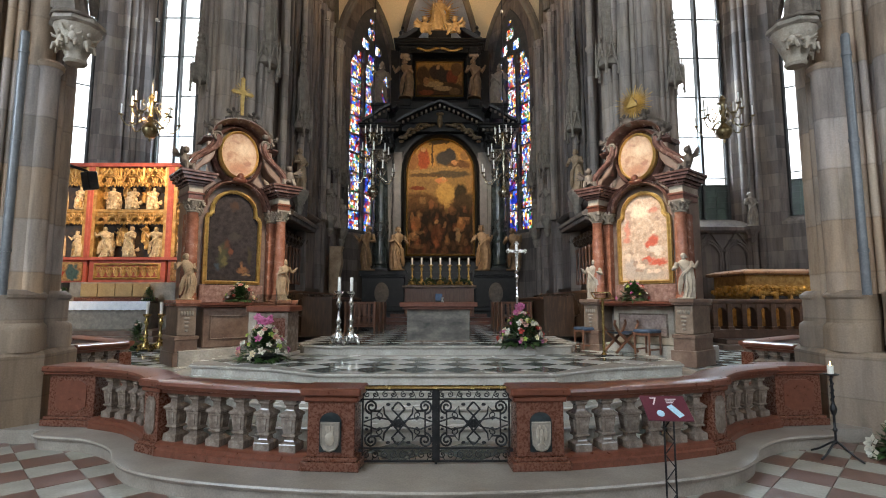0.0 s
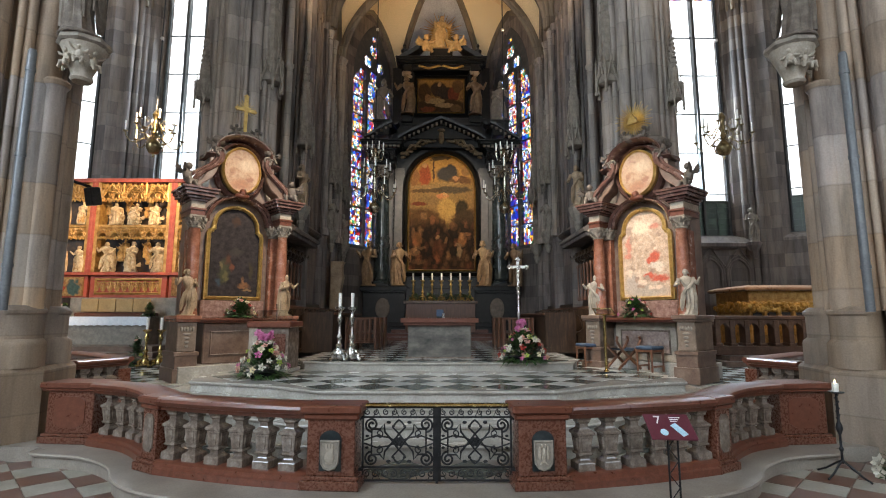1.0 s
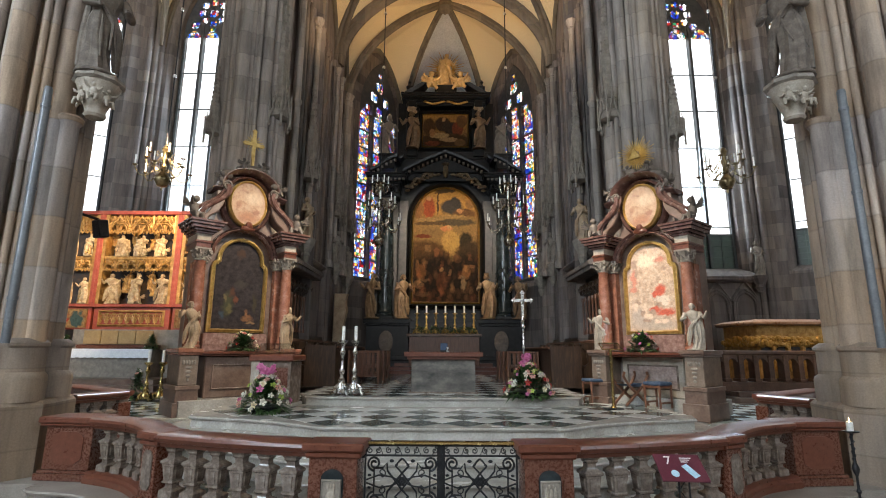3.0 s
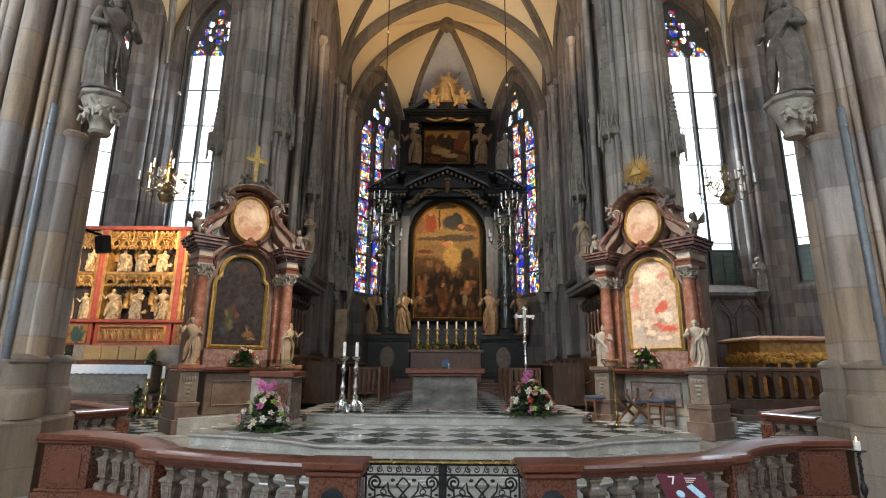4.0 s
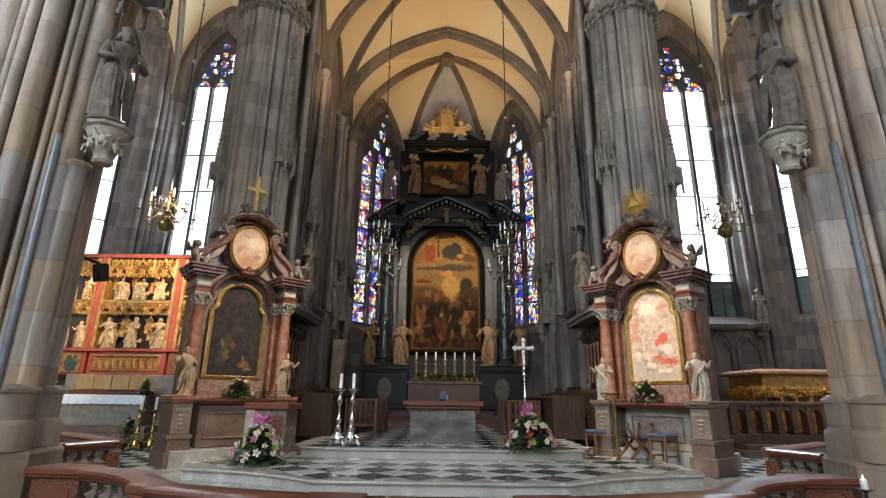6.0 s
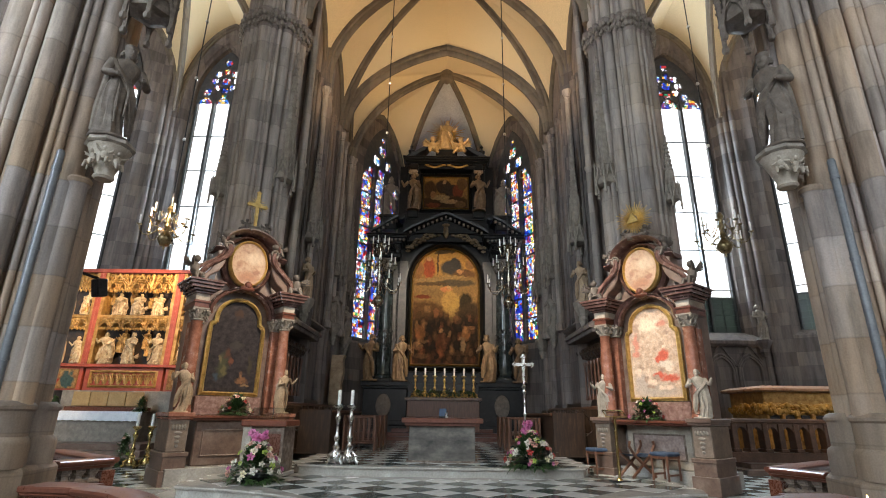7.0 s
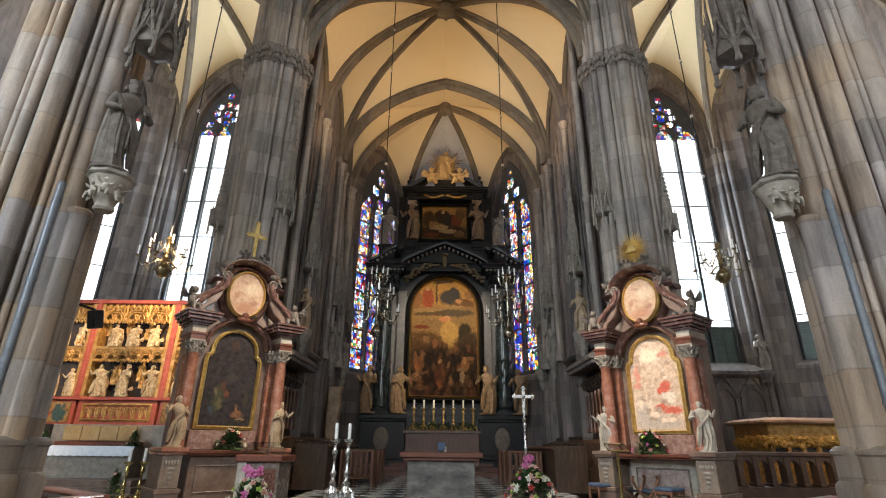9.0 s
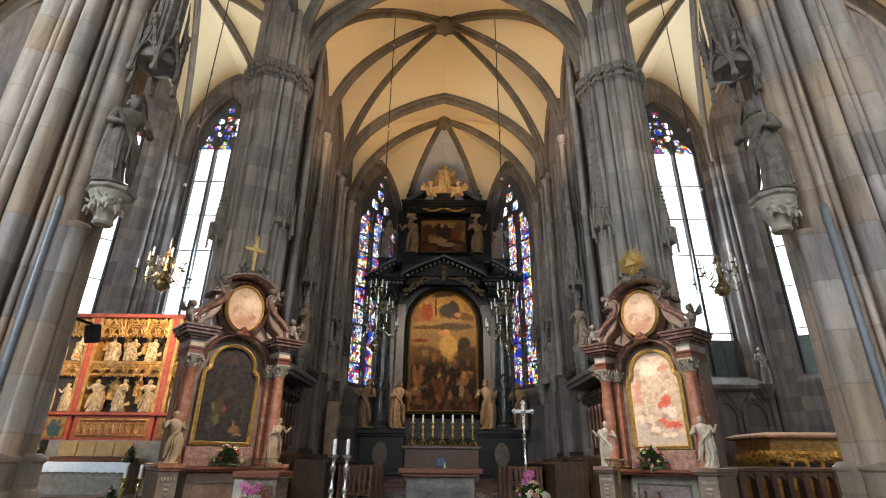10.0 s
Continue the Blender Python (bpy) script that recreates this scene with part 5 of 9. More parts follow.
def bouquet(m, w, h, mix, label, seed, top=None, category="flower arrangement", blooms=46, bloom=0.06, foot=True):
    """Leaves and blooms round a hidden bowl; every bloom is a part."""
    rng = random.Random(seed)
    t = thing("flower_arrangement", label, category, m=m)
    if foot:
        part("bowl", lathe([(0.1 * w, 0.0), (0.3 * w, 0.03), (0.36 * w, 0.16 * h), (0.2 * w, 0.2 * h)], 14), IRON, t, smooth=True)
    bm = bmesh.new()
    for k in range(int(640 * min(1.5, w + 0.3))):
        a, e = rng.uniform(0, 2 * math.pi), rng.uniform(-0.25, 1.45)
        rad = rng.uniform(0.45, 1.02)
        d = Vector((math.cos(a) * math.cos(e), math.sin(a) * math.cos(e), math.sin(e)))
        p = Vector((d.x * w / 2 * rad * (1.05 - 0.45 * max(0, d.z)), d.y * w / 2 * rad * (1.05 - 0.45 * max(0, d.z)), 0.14 * h + max(-0.1, d.z) * h * 0.8 * rad))
        add_leaf(bm, p - d * 0.03, (d + Vector((rng.uniform(-0.5, 0.5), rng.uniform(-0.5, 0.5), rng.uniform(-0.4, 0.4)))), rng.uniform(0.07, 0.16) * (0.5 + w), rng.uniform(0.014, 0.03) * (0.5 + w))
    for k in range(14):
        a = rng.uniform(0, 2 * math.pi)
        d = Vector((math.cos(a), math.sin(a), -0.15))
        add_leaf(bm, Vector((d.x * w * 0.33, d.y * w * 0.33, 0.14 * h)), d, 0.3 * w, 0.025)
    f = part("foliage", bm, LEAF, t, "glossy dark green foliage")
    f["kind"] = "stuff"
    for k in range(blooms):
        a, e = rng.uniform(0, 2 * math.pi), rng.uniform(-0.1, 1.3)
        d = Vector((math.cos(a) * math.cos(e), math.sin(a) * math.cos(e), math.sin(e)))
        p = Vector((d.x * w / 2 * (1.08 - 0.4 * d.z), d.y * w / 2 * (1.08 - 0.4 * d.z), 0.16 * h + max(0, d.z) * h * 0.84))
        bm = bmesh.new()
        add_bloom(bm, p, d + Vector((0, -0.3, 0.1)), bloom * rng.uniform(0.6, 1.2), rng, 5)
        part("bloom", bm, PETAL[mix[k % len(mix)]], t)
    if top:
        for k in range(9):
            bm = bmesh.new()
            p = Vector((rng.uniform(-0.11, 0.11) * w * 1.4, rng.uniform(-0.1, 0.1), h * rng.uniform(0.95, 1.22)))
            add_bloom(bm, p, Vector((rng.uniform(-0.6, 0.6), -0.8, 0.4)), bloom * 1.15, rng, 6)
            part("bloom", bm, PETAL[top], t)
    return t


bouquet(pose(-3.12, 9.2, 0.852), 0.85, 0.66, ["white", "cream", "white", "salmon", "lime", "white", "pink"], "large bouquet of white, salmon and pink lilies on the sanctuary floor", 3, "pink", bloom=0.066, blooms=70)
bouquet(pose(1.72, 10.5, 1.02), 0.92, 0.68, ["white", "salmon", "cream", "pink", "lime", "salmon", "white", "red"], "large bouquet of pink lilies, roses and greenery at the cross", 5, "pink", bloom=0.06, blooms=100)
bouquet(pose(5.62, 6.35, 0.0), 0.5, 0.42, ["white", "white", "salmon"], "bouquet of white and orange flowers on the nave floor", 9, bloom=0.1, blooms=16)

# ambo
ambo = thing("ambo", "stone ambo with red marble inlays and a slanted reading desk", "ambo", m=pose(-3.28, 10.3, 0.852, 0, 0, -4))
part("body", box(-0.38, 0.38, -0.3, 0.3, 0.06, 0.86), GREY_MARBLE, ambo, bevel=0.01)
part("foot", box(-0.42, 0.42, -0.34, 0.34, 0.0, 0.07), STEP, ambo, bevel=0.01)
bm = box(-0.44, 0.44, -0.37, 0.37, 0.86, 0.98)
part("cornice", bm, RED, ambo, "red marble top slab", bevel=0.02)
part("inlay", box(0.05, 0.33, -0.31, -0.296, 0.3, 0.74), RED_CARVED, ambo)
part("corner_strip", box(-0.4, -0.24, -0.32, -0.28, 0.06, 0.98), STATUE_PALE, ambo, "pale marble corner pilaster", bevel=0.005)
bm = box(-0.42, 0.36, -0.012, 0.012, 0, 0.3)
bm.transform(pose(0.05, -0.25, 1.0, -50, 0, 0))
part("reading_desk", bm, GLASS, ambo, "slanted glass reading desk")
part("microphone", tube([(0.05, -0.1, 0.98), (0.06, -0.12, 1.2), (0.08, -0.2, 1.32)], 0.008), IRON, ambo)

# brass lectern, stools and folding chair before the other side altar
lec = thing("lectern", "slim brass lectern with a glass book plate", "lectern", m=pose(3.28, 10.1, 0.852))
part("post", lathe([(0.06, 0.02), (0.05, 0.035), (0.028, 0.06), (0.028, 1.08), (0.034, 1.1), (0.034, 1.13)], 12), BRASS, lec, smooth=True)
part("base_plate", box(-0.16, 0.16, -0.12, 0.12, 0.0, 0.02), IRON, lec, bevel=0.005)
bm = box(-0.19, 0.19, -0.008, 0.008, 0, 0.26)
bm.transform(pose(0, -0.1, 1.12, -62, 0, 0))
part("book_plate", bm, GLASS, lec, "clear glass book plate")
bm = bmesh.new()
add_tube(bm, [(-0.19, -0.1, 1.12), (0.19, -0.1, 1.12), (0.19, 0.13, 1.24), (-0.19, 0.13, 1.24), (-0.19, -0.1, 1.12)], 0.012)
part("plate_frame", bm, BRASS, lec)


def stool(m):
    t = thing("stool", "dark wooden stool with a blue cushion", "stool", "stools by the side altar", m)
    for x in (-0.17, 0.17):
        for y in (-0.17, 0.17):
            part("leg", lathe([(0.022, 0.0), (0.024, 0.1), (0.018, 0.15), (0.026, 0.36), (0.026, 0.44)], 8, (x, y, 0)), WOOD_RED, t, smooth=True)
    for y in (-0.17, 0.17):
        part("stretcher", box(-0.17, 0.17, y - 0.013, y + 0.013, 0.09, 0.125), WOOD_RED, t)
    part("apron", box(-0.19, 0.19, -0.19, 0.19, 0.385, 0.43), WOOD_RED, t, bevel=0.005)
    part("cushion", box(-0.2, 0.2, -0.2, 0.2, 0.43, 0.5), CUSHION, t, "blue padded seat", bevel=0.022)
    return t


st = stool(pose(3.3, 11.4, 0.85, 0, 0, 15))
copy_thing(st, pose(4.25, 10.35, 0.85, 0, 0, 30))
xc = thing("folding_chair", "dark wooden curule folding chair with a blue seat", "chair", m=pose(3.85, 10.75, 0.85, 0, 0, 25))
for y in (-0.17, 0.17):
    for h in (-1, 1):
        part("crossed_leg", tube([(h * 0.3, y, 0.02), (h * 0.2, y, 0.1), (0, y, 0.26), (-h * 0.2, y, 0.42), (-h * 0.33, y, 0.6), (-h * 0.3, y, 0.68)], [0.03, 0.028, 0.034, 0.03, 0.028, 0.03], 7), WOOD_RED, xc, smooth=True)
bm = add_loft(bmesh.new(), [[Vector((x, y, 0.44 - 0.06 * (1 - (x / 0.25) ** 2) + dz)) for x in (-0.25, -0.15, 0, 0.15, 0.25)] for y, dz in ((-0.2, 0), (0.2, 0))], closed=False)
bmesh.ops.solidify(bm, geom=bm.faces[:], thickness=0.03)
part("sling_seat", bm, CUSHION, xc, "blue cloth seat")


# ---- carved figures and painted panels ----
def figure_mesh(h, seed, arms=(0.2, 0.2), girth=1.0, mitre=False, crown=False, wings=False, stance=None, spin=None):
    """A draped standing figure, 1 mesh, foot at the origin, facing -y."""
    rng = random.Random(seed)
    sway = rng.choice((-1, 1)) * rng.uniform(0.02, 0.035)
    turn = rng.uniform(-0.5, 0.5)
    sway, turn = (sway if stance is None else stance), (turn if spin is None else radians(spin))
    secs = [(0.0, 0.10, 0.095), (0.03, 0.12, 0.105), (0.10, 0.108, 0.098), (0.22, 0.098, 0.09), (0.34, 0.10, 0.088), (0.45, 0.105, 0.088), (0.52, 0.10, 0.082), (0.58, 0.085, 0.072), (0.65, 0.10, 0.08), (0.71, 0.115, 0.08), (0.76, 0.118, 0.072), (0.80, 0.085, 0.056), (0.825, 0.042, 0.04), (0.85, 0.034, 0.036)]
    bm = bmesh.new()
    n, rings = 40, []
    fine_secs = []
    for (z0, a0, b0), (z1, a1, b1) in zip(secs, secs[1:]):
        for q in (0, 0.5):
            fine_secs.append((z0 + (z1 - z0) * q, a0 + (a1 - a0) * q, b0 + (b1 - b0) * q))
    secs = fine_secs + [secs[-1]]
    ph = [rng.uniform(0, 6.28) for _ in range(4)]
    for z, rx, ry in secs:
        fold = 0.20 * max(0, 1 - z / 0.72)
        ox = sway * math.sin(z * 5.0) * 2 + sway
        ring = []
        for k in range(n):
            a = 2 * math.pi * k / n
            f = 1 + fold * (0.5 * math.sin(7 * a + ph[0] + 3.0 * z) + 0.35 * math.sin(11 * a + ph[1] - 4 * z)) + 0.05 * math.sin(3 * a + ph[2] + 6 * z)
            if z < 0.74:
                f += 0.055 * math.sin(34 * z + 4.5 * math.cos(a - ph[3]) + ph[1]) * max(0.0, -math.sin(a)) + 0.035 * math.sin(17 * a + 9 * z + ph[2])
            ring.append(Vector((h * (ox + girth * rx * f * math.cos(a)), h * girth * ry * f * math.sin(a), h * z)))
        rings.append(ring)
    add_loft(bm, rings)
    hx = sway * math.sin(4.2) * 2 + sway
    add_ball(bm, (h * hx, -h * 0.008, h * 0.905), h * 0.05, h * 0.056, h * 0.068, 12)
    add_ball(bm, (h * hx, h * 0.018, h * 0.915), h * 0.056, h * 0.055, h * 0.06, 10)
    add_ball(bm, (h * hx, -h * 0.058, h * 0.9), h * 0.011, h * 0.014, h * 0.018, 6)
    add_ball(bm, (h * hx, -h * 0.045, h * 0.858), h * 0.03, h * 0.024, h * 0.03, 8)
    for k in range(7):
        b = math.pi * (k + 0.5) / 7
        add_ball(bm, (h * hx + h * 0.055 * math.cos(b), h * 0.02 + h * 0.02 * math.sin(b), h * (0.87 + 0.075 * math.sin(b))), h * 0.022, h * 0.03, h * 0.024, 6)
    if mitre:
        add_loft(bm, [[Vector((h * hx + h * x, h * y, h * z)) for x, y in ((-0.05, -0.03), (0.05, -0.03), (0.05, 0.03), (-0.05, 0.03))] for z in (0.94, 0.97)] + [[Vector((h * hx + h * x, h * y, h * 1.03)) for x, y in ((-0.008, -0.012), (0.008, -0.012), (0.008, 0.012), (-0.008, 0.012))]])
    if crown:
        add_lathe(bm, [(0.05 * h, 0.935 * h), (0.058 * h, 0.975 * h), (0.05 * h, 0.97 * h)], 10, (h * hx, 0, 0))
    for sgn, lift in ((-1, min(0.55, arms[0])), (1, min(0.6, arms[1]))):
        sh = Vector((h * (hx + sgn * 0.115), 0, h * 0.765))
        el = sh + h * Vector((sgn * (0.05 + 0.07 * max(0, lift)), -0.035, -0.15 + 0.2 * max(0, lift - 0.4)))
        hd = el + h * Vector((-sgn * 0.07 if lift < 0.5 else sgn * 0.04, -0.09, -0.02 + 0.22 * lift))
        add_tube(bm, [sh, sh.lerp(el, 0.5), el, el.lerp(hd, 0.6), hd], [h * r for r in (0.042, 0.04, 0.036, 0.03, 0.016)], 10)
        add_ball(bm, tuple(hd), h * 0.024, seg=6)
    # mantle drawn over one shoulder, across the hip and down the side in a flare
    g = 1 if sway > 0 else -1
    ctrl = [(g * 0.10, -0.03, 0.78, 0.02), (g * 0.06, -0.075, 0.66, 0.03), (-g * 0.03, -0.09, 0.55, 0.036), (-g * 0.09, -0.055, 0.46, 0.042), (-g * 0.11, -0.03, 0.34, 0.042), (-g * 0.125, -0.02, 0.2, 0.038), (-g * 0.14, 0.0, 0.1, 0.02)]
    band = []
    for i, (x, y, z, r) in enumerate(ctrl):
        ring = []
        for k in range(14):
            b = 2 * math.pi * k / 14
            q = 1 + 0.28 * math.sin(5 * b + 1.7 * i + ph[0])
            ring.append(h * Vector((sway + girth * x + r * q * math.cos(b), girth * y + 0.62 * r * q * math.sin(b), z + 0.25 * r * math.sin(b))))
        band.append(ring)
    add_loft(bm, band)
    add_tube(bm, [h * Vector((sway + girth * x, girth * y, z)) for x, y, z in ((g * 0.09, 0.04, 0.78), (g * 0.10, 0.05, 0.55), (g * 0.11, 0.05, 0.3), (g * 0.12, 0.04, 0.06))], [h * 0.025, h * 0.035, h * 0.04, h * 0.025], 9)
    # diagonal folds
    for k in range(3):
        a = rng.uniform(-2.6, -0.5)
        z0, z1 = rng.uniform(0.5, 0.68), rng.uniform(0.05, 0.35)
        r0, r1 = 0.1, 0.145
        b = a + rng.uniform(-0.7, 0.7)
        add_tube(bm, [h * Vector((sway + girth * r * math.cos(t), 0.85 * girth * r * math.sin(t), z)) for r, t, z in ((r0, a, z0), (0.12, a * 0.6 + b * 0.4, z0 * 0.5 + z1 * 0.5), (r1, b, z1))], [h * 0.006, h * 0.014, h * 0.007], 6)
    if wings:
        for sgn in (-1, 1):
            add_loft(bm, [[Vector((h * sgn * x, h * (0.07 + 0.06 * x + t), h * z)) for x, z in ((0.04, 0.7), (0.2, 0.86), (0.3, 0.7), (0.26, 0.5), (0.14, 0.45))] for t in (0.0, 0.02)])
    if turn:
        bm.transform(Matrix.Rotation(turn, 4, "Z"))
    add_lathe(bm, [(0.16 * h, -0.001), (0.165 * h, 0.012 * h), (0.155 * h, 0.03 * h)], 12)
    return bm


def statue(m, h, mat, label, seed, group="", category="statue", **kw):
    ob = mesh_object("statue", figure_mesh(h, seed, **kw), mat, None, True)
    ob.matrix_world = m
    return tagged(ob, label, category, group)


def cherub_mesh(h, seed):
    """A seated putto with wings."""
    rng = random.Random(seed)
    bm = bmesh.new()
    add_ball(bm, (0, 0, 0.42 * h), 0.17 * h, 0.14 * h, 0.24 * h, 10)
    add_ball(bm, (rng.uniform(-0.03, 0.03) * h, -0.03 * h, 0.76 * h), 0.12 * h, 0.12 * h, 0.13 * h, 10)
    for s in (-1, 1):
        add_tube(bm, [Vector((s * 0.08, 0, 0.25)) * h, Vector((s * 0.16, -0.2, 0.26)) * h, Vector((s * rng.uniform(0.1, 0.3), -0.28, 0.0)) * h], [0.085 * h, 0.08 * h, 0.045 * h], 8)
        up = rng.uniform(-0.1, 0.35)
        add_tube(bm, [Vector((s * 0.13, 0, 0.56)) * h, Vector((s * 0.28, -0.08, 0.5 + up * 0.5)) * h, Vector((s * 0.36, -0.16, 0.5 + up)) * h], [0.06 * h, 0.05 * h, 0.03 * h], 7)
        for k in range(5):
            a = 0.35 + 0.28 * k
            tip = Vector((s * (0.1 + 0.34 * math.sin(a + 0.5)), 0.16, 0.5 + 0.34 * math.cos(a + 0.2))) * h
            add_tube(bm, [Vector((s * 0.06, 0.1, 0.5)) * h, Vector((s * 0.06, 0.1, 0.5)).lerp(tip / h, 0.6) * h, tip], [0.05 * h, 0.045 * h, 0.012 * h], 6)
    add_tube(bm, [Vector((-0.2, -0.1, 0.18)) * h, Vector((0, -0.2, 0.24)) * h, Vector((0.25, -0.08, 0.12)) * h], 0.07 * h, 7)
    return bm


def canvas_material(name, base, blobs, rough=0.45, wob=0.5, freq=2.2, grain=0.5, edge=(0.1, 0.36), throng=None):
    """A dark old oil painting: soft masses of colour. blobs: (x, z, half width, half height, colour)."""
    m, nodes, links, bsdf = material(name)
    tc = nodes.new("ShaderNodeTexCoord")
    nz = nodes.new("ShaderNodeTexNoise")
    nz.inputs["Scale"].default_value, nz.inputs["Detail"].default_value = freq, 6
    links.new(tc.outputs["Object"], nz.inputs["Vector"])
    sub = nodes.new("ShaderNodeVectorMath")
    sub.operation = "SUBTRACT"
    sub.inputs[1].default_value = (0.5, 0.5, 0.5)
    links.new(nz.outputs["Color"], sub.inputs[0])
    sc = nodes.new("ShaderNodeVectorMath")
    sc.operation = "SCALE"
    sc.inputs["Scale"].default_value = wob
    links.new(sub.outputs[0], sc.inputs[0])
    add = nodes.new("ShaderNodeVectorMath")
    links.new(tc.outputs["Object"], add.inputs[0])
    links.new(sc.outputs[0], add.inputs[1])
    n2 = tex_noise(nodes, links, freq * 1.6, 7)
    r = ramp(nodes, [(0.3, base[0]), (0.5, base[1]), (0.7, base[2])])
    links.new(n2, r.inputs[0])
    col = r.outputs[0]
    for x, z, w, h, c in blobs:
        mp = nodes.new("ShaderNodeMapping")
        mp.vector_type = "TEXTURE"
        mp.inputs["Location"].default_value = (x, 0, z)
        mp.inputs["Scale"].default_value = (w, 9000, h)
        links.new(add.outputs[0], mp.inputs["Vector"])
        g = nodes.new("ShaderNodeTexGradient")
        g.gradient_type = "SPHERICAL"
        links.new(mp.outputs[0], g.inputs["Vector"])
        k = ramp(nodes, [(edge[0], (0, 0, 0)), (edge[1], (1, 1, 1))])
        links.new(g.outputs["Fac"], k.inputs[0])
        col = mixed(nodes, links, k.outputs[0], col, c)
    if throng:
        # below a height, a press of small figures in dim robes: (height, size, share, robes)
        st = nodes.new("ShaderNodeMapping")
        st.inputs["Scale"].default_value = (1.5, 0.001, 0.8)
        links.new(add.outputs[0], st.inputs["Vector"])
        vo = nodes.new("ShaderNodeTexVoronoi")
        vo.inputs["Scale"].default_value = throng[1]
        links.new(st.outputs[0], vo.inputs["Vector"])
        sc2 = nodes.new("ShaderNodeSeparateColor")
        links.new(vo.outputs["Color"], sc2.inputs[0])
        pal = ramp(nodes, [(k / len(throng[3]), c) for k, c in enumerate(throng[3])])
        pal.color_ramp.interpolation = "CONSTANT"
        links.new(sc2.outputs[0], pal.inputs[0])
        dim = ramp(nodes, [(0.05, (1.3, 1.25, 1.2)), (0.45, (0.55, 0.5, 0.46)), (0.75, (0.12, 0.1, 0.09))])
        links.new(vo.outputs["Distance"], dim.inputs[0])
        robe = mixed(nodes, links, 1.0, pal.outputs[0], dim.outputs[0], "MULTIPLY")
        sz = nodes.new("ShaderNodeSeparateXYZ")
        links.new(add.outputs[0], sz.inputs[0])
        lim = nodes.new("ShaderNodeMapRange")
        lim.inputs[1].default_value, lim.inputs[2].default_value, lim.inputs[4].default_value = throng[0], throng[0] - 0.5, throng[2]
        links.new(sz.outputs["Z"], lim.inputs[0])
        col = mixed(nodes, links, lim.outputs[0], col, robe)
    mid_n = tex_noise(nodes, links, freq * 2.6, 6, (1, 1, 0.8), 0.7)
    mr = ramp(nodes, [(0.36, (0.28, 0.24, 0.2)), (0.5, (1, 1, 1)), (0.66, (1.7, 1.55, 1.3))])
    links.new(mid_n, mr.inputs[0])
    col = mixed(nodes, links, grain * 0.75, col, mr.outputs[0], "MULTIPLY")
    fine = tex_noise(nodes, links, freq * 7, 5)
    fr = ramp(nodes, [(0.32, (0.45, 0.42, 0.4)), (0.55, (1, 1, 1)), (0.75, (1.3, 1.25, 1.15))])
    links.new(fine, fr.inputs[0])
    links.new(mixed(nodes, links, grain, col, fr.outputs[0], "MULTIPLY"), bsdf.inputs["Base Color"])
    bsdf.inputs["Roughness"].default_value = 0.8
    bsdf.inputs["Specular IOR Level"].default_value = 0.15
    bumped(nodes, links, bsdf, fine, 0.15, 0.003)
    return m


def shouldered_outline(half, z0, sh, inner, spring, rise, n=12):
    """Frame with stepped shoulders below a round head."""
    return [(-half, z0), (half, z0), (half, sh - 0.06), (half - 0.02, sh), (inner, sh + 0.05), (inner, spring)] + [(inner * math.cos(math.pi * k / n), spring + rise * math.sin(math.pi * k / n)) for k in range(1, n)] + [(-inner, spring), (-inner, sh + 0.05), (-half + 0.02, sh), (-half, sh - 0.06)]


def frame_of(outline, width, y0, y1, m=None, roll=0.35):
    """A moulded frame outside an outline of (x, z), counter-clockwise."""
    m = m or Matrix()
    pts = [Vector((x, 0, z)) for x, z in outline]
    n = len(pts)
    bm, rings = bmesh.new(), []
    for i, p in enumerate(pts):
        d1, d2 = (p - pts[i - 1]).normalized(), (pts[(i + 1) % n] - p).normalized()
        n1, n2 = Vector((d1.z, 0, -d1.x)), Vector((d2.z, 0, -d2.x))
        o = (n1 + n2)
        o = o.normalized() / max(0.5, o.normalized().dot(n1)) if o.length > 1e-4 else n1
        dy = y1 - y0
        rings.append([m @ (p + o * (width * a) + Vector((0, y, 0))) for a, y in ((0, y1), (0, y0 + dy * 0.3), (0.2, y0 + dy * 0.15), (roll, y0), (0.6, y0 + dy * 0.1), (0.8, y0 + dy * 0.3), (1, y0 + dy * 0.35), (1, y1))])
    rings.append(rings[0])
    return add_loft(bm, rings, cap=False)


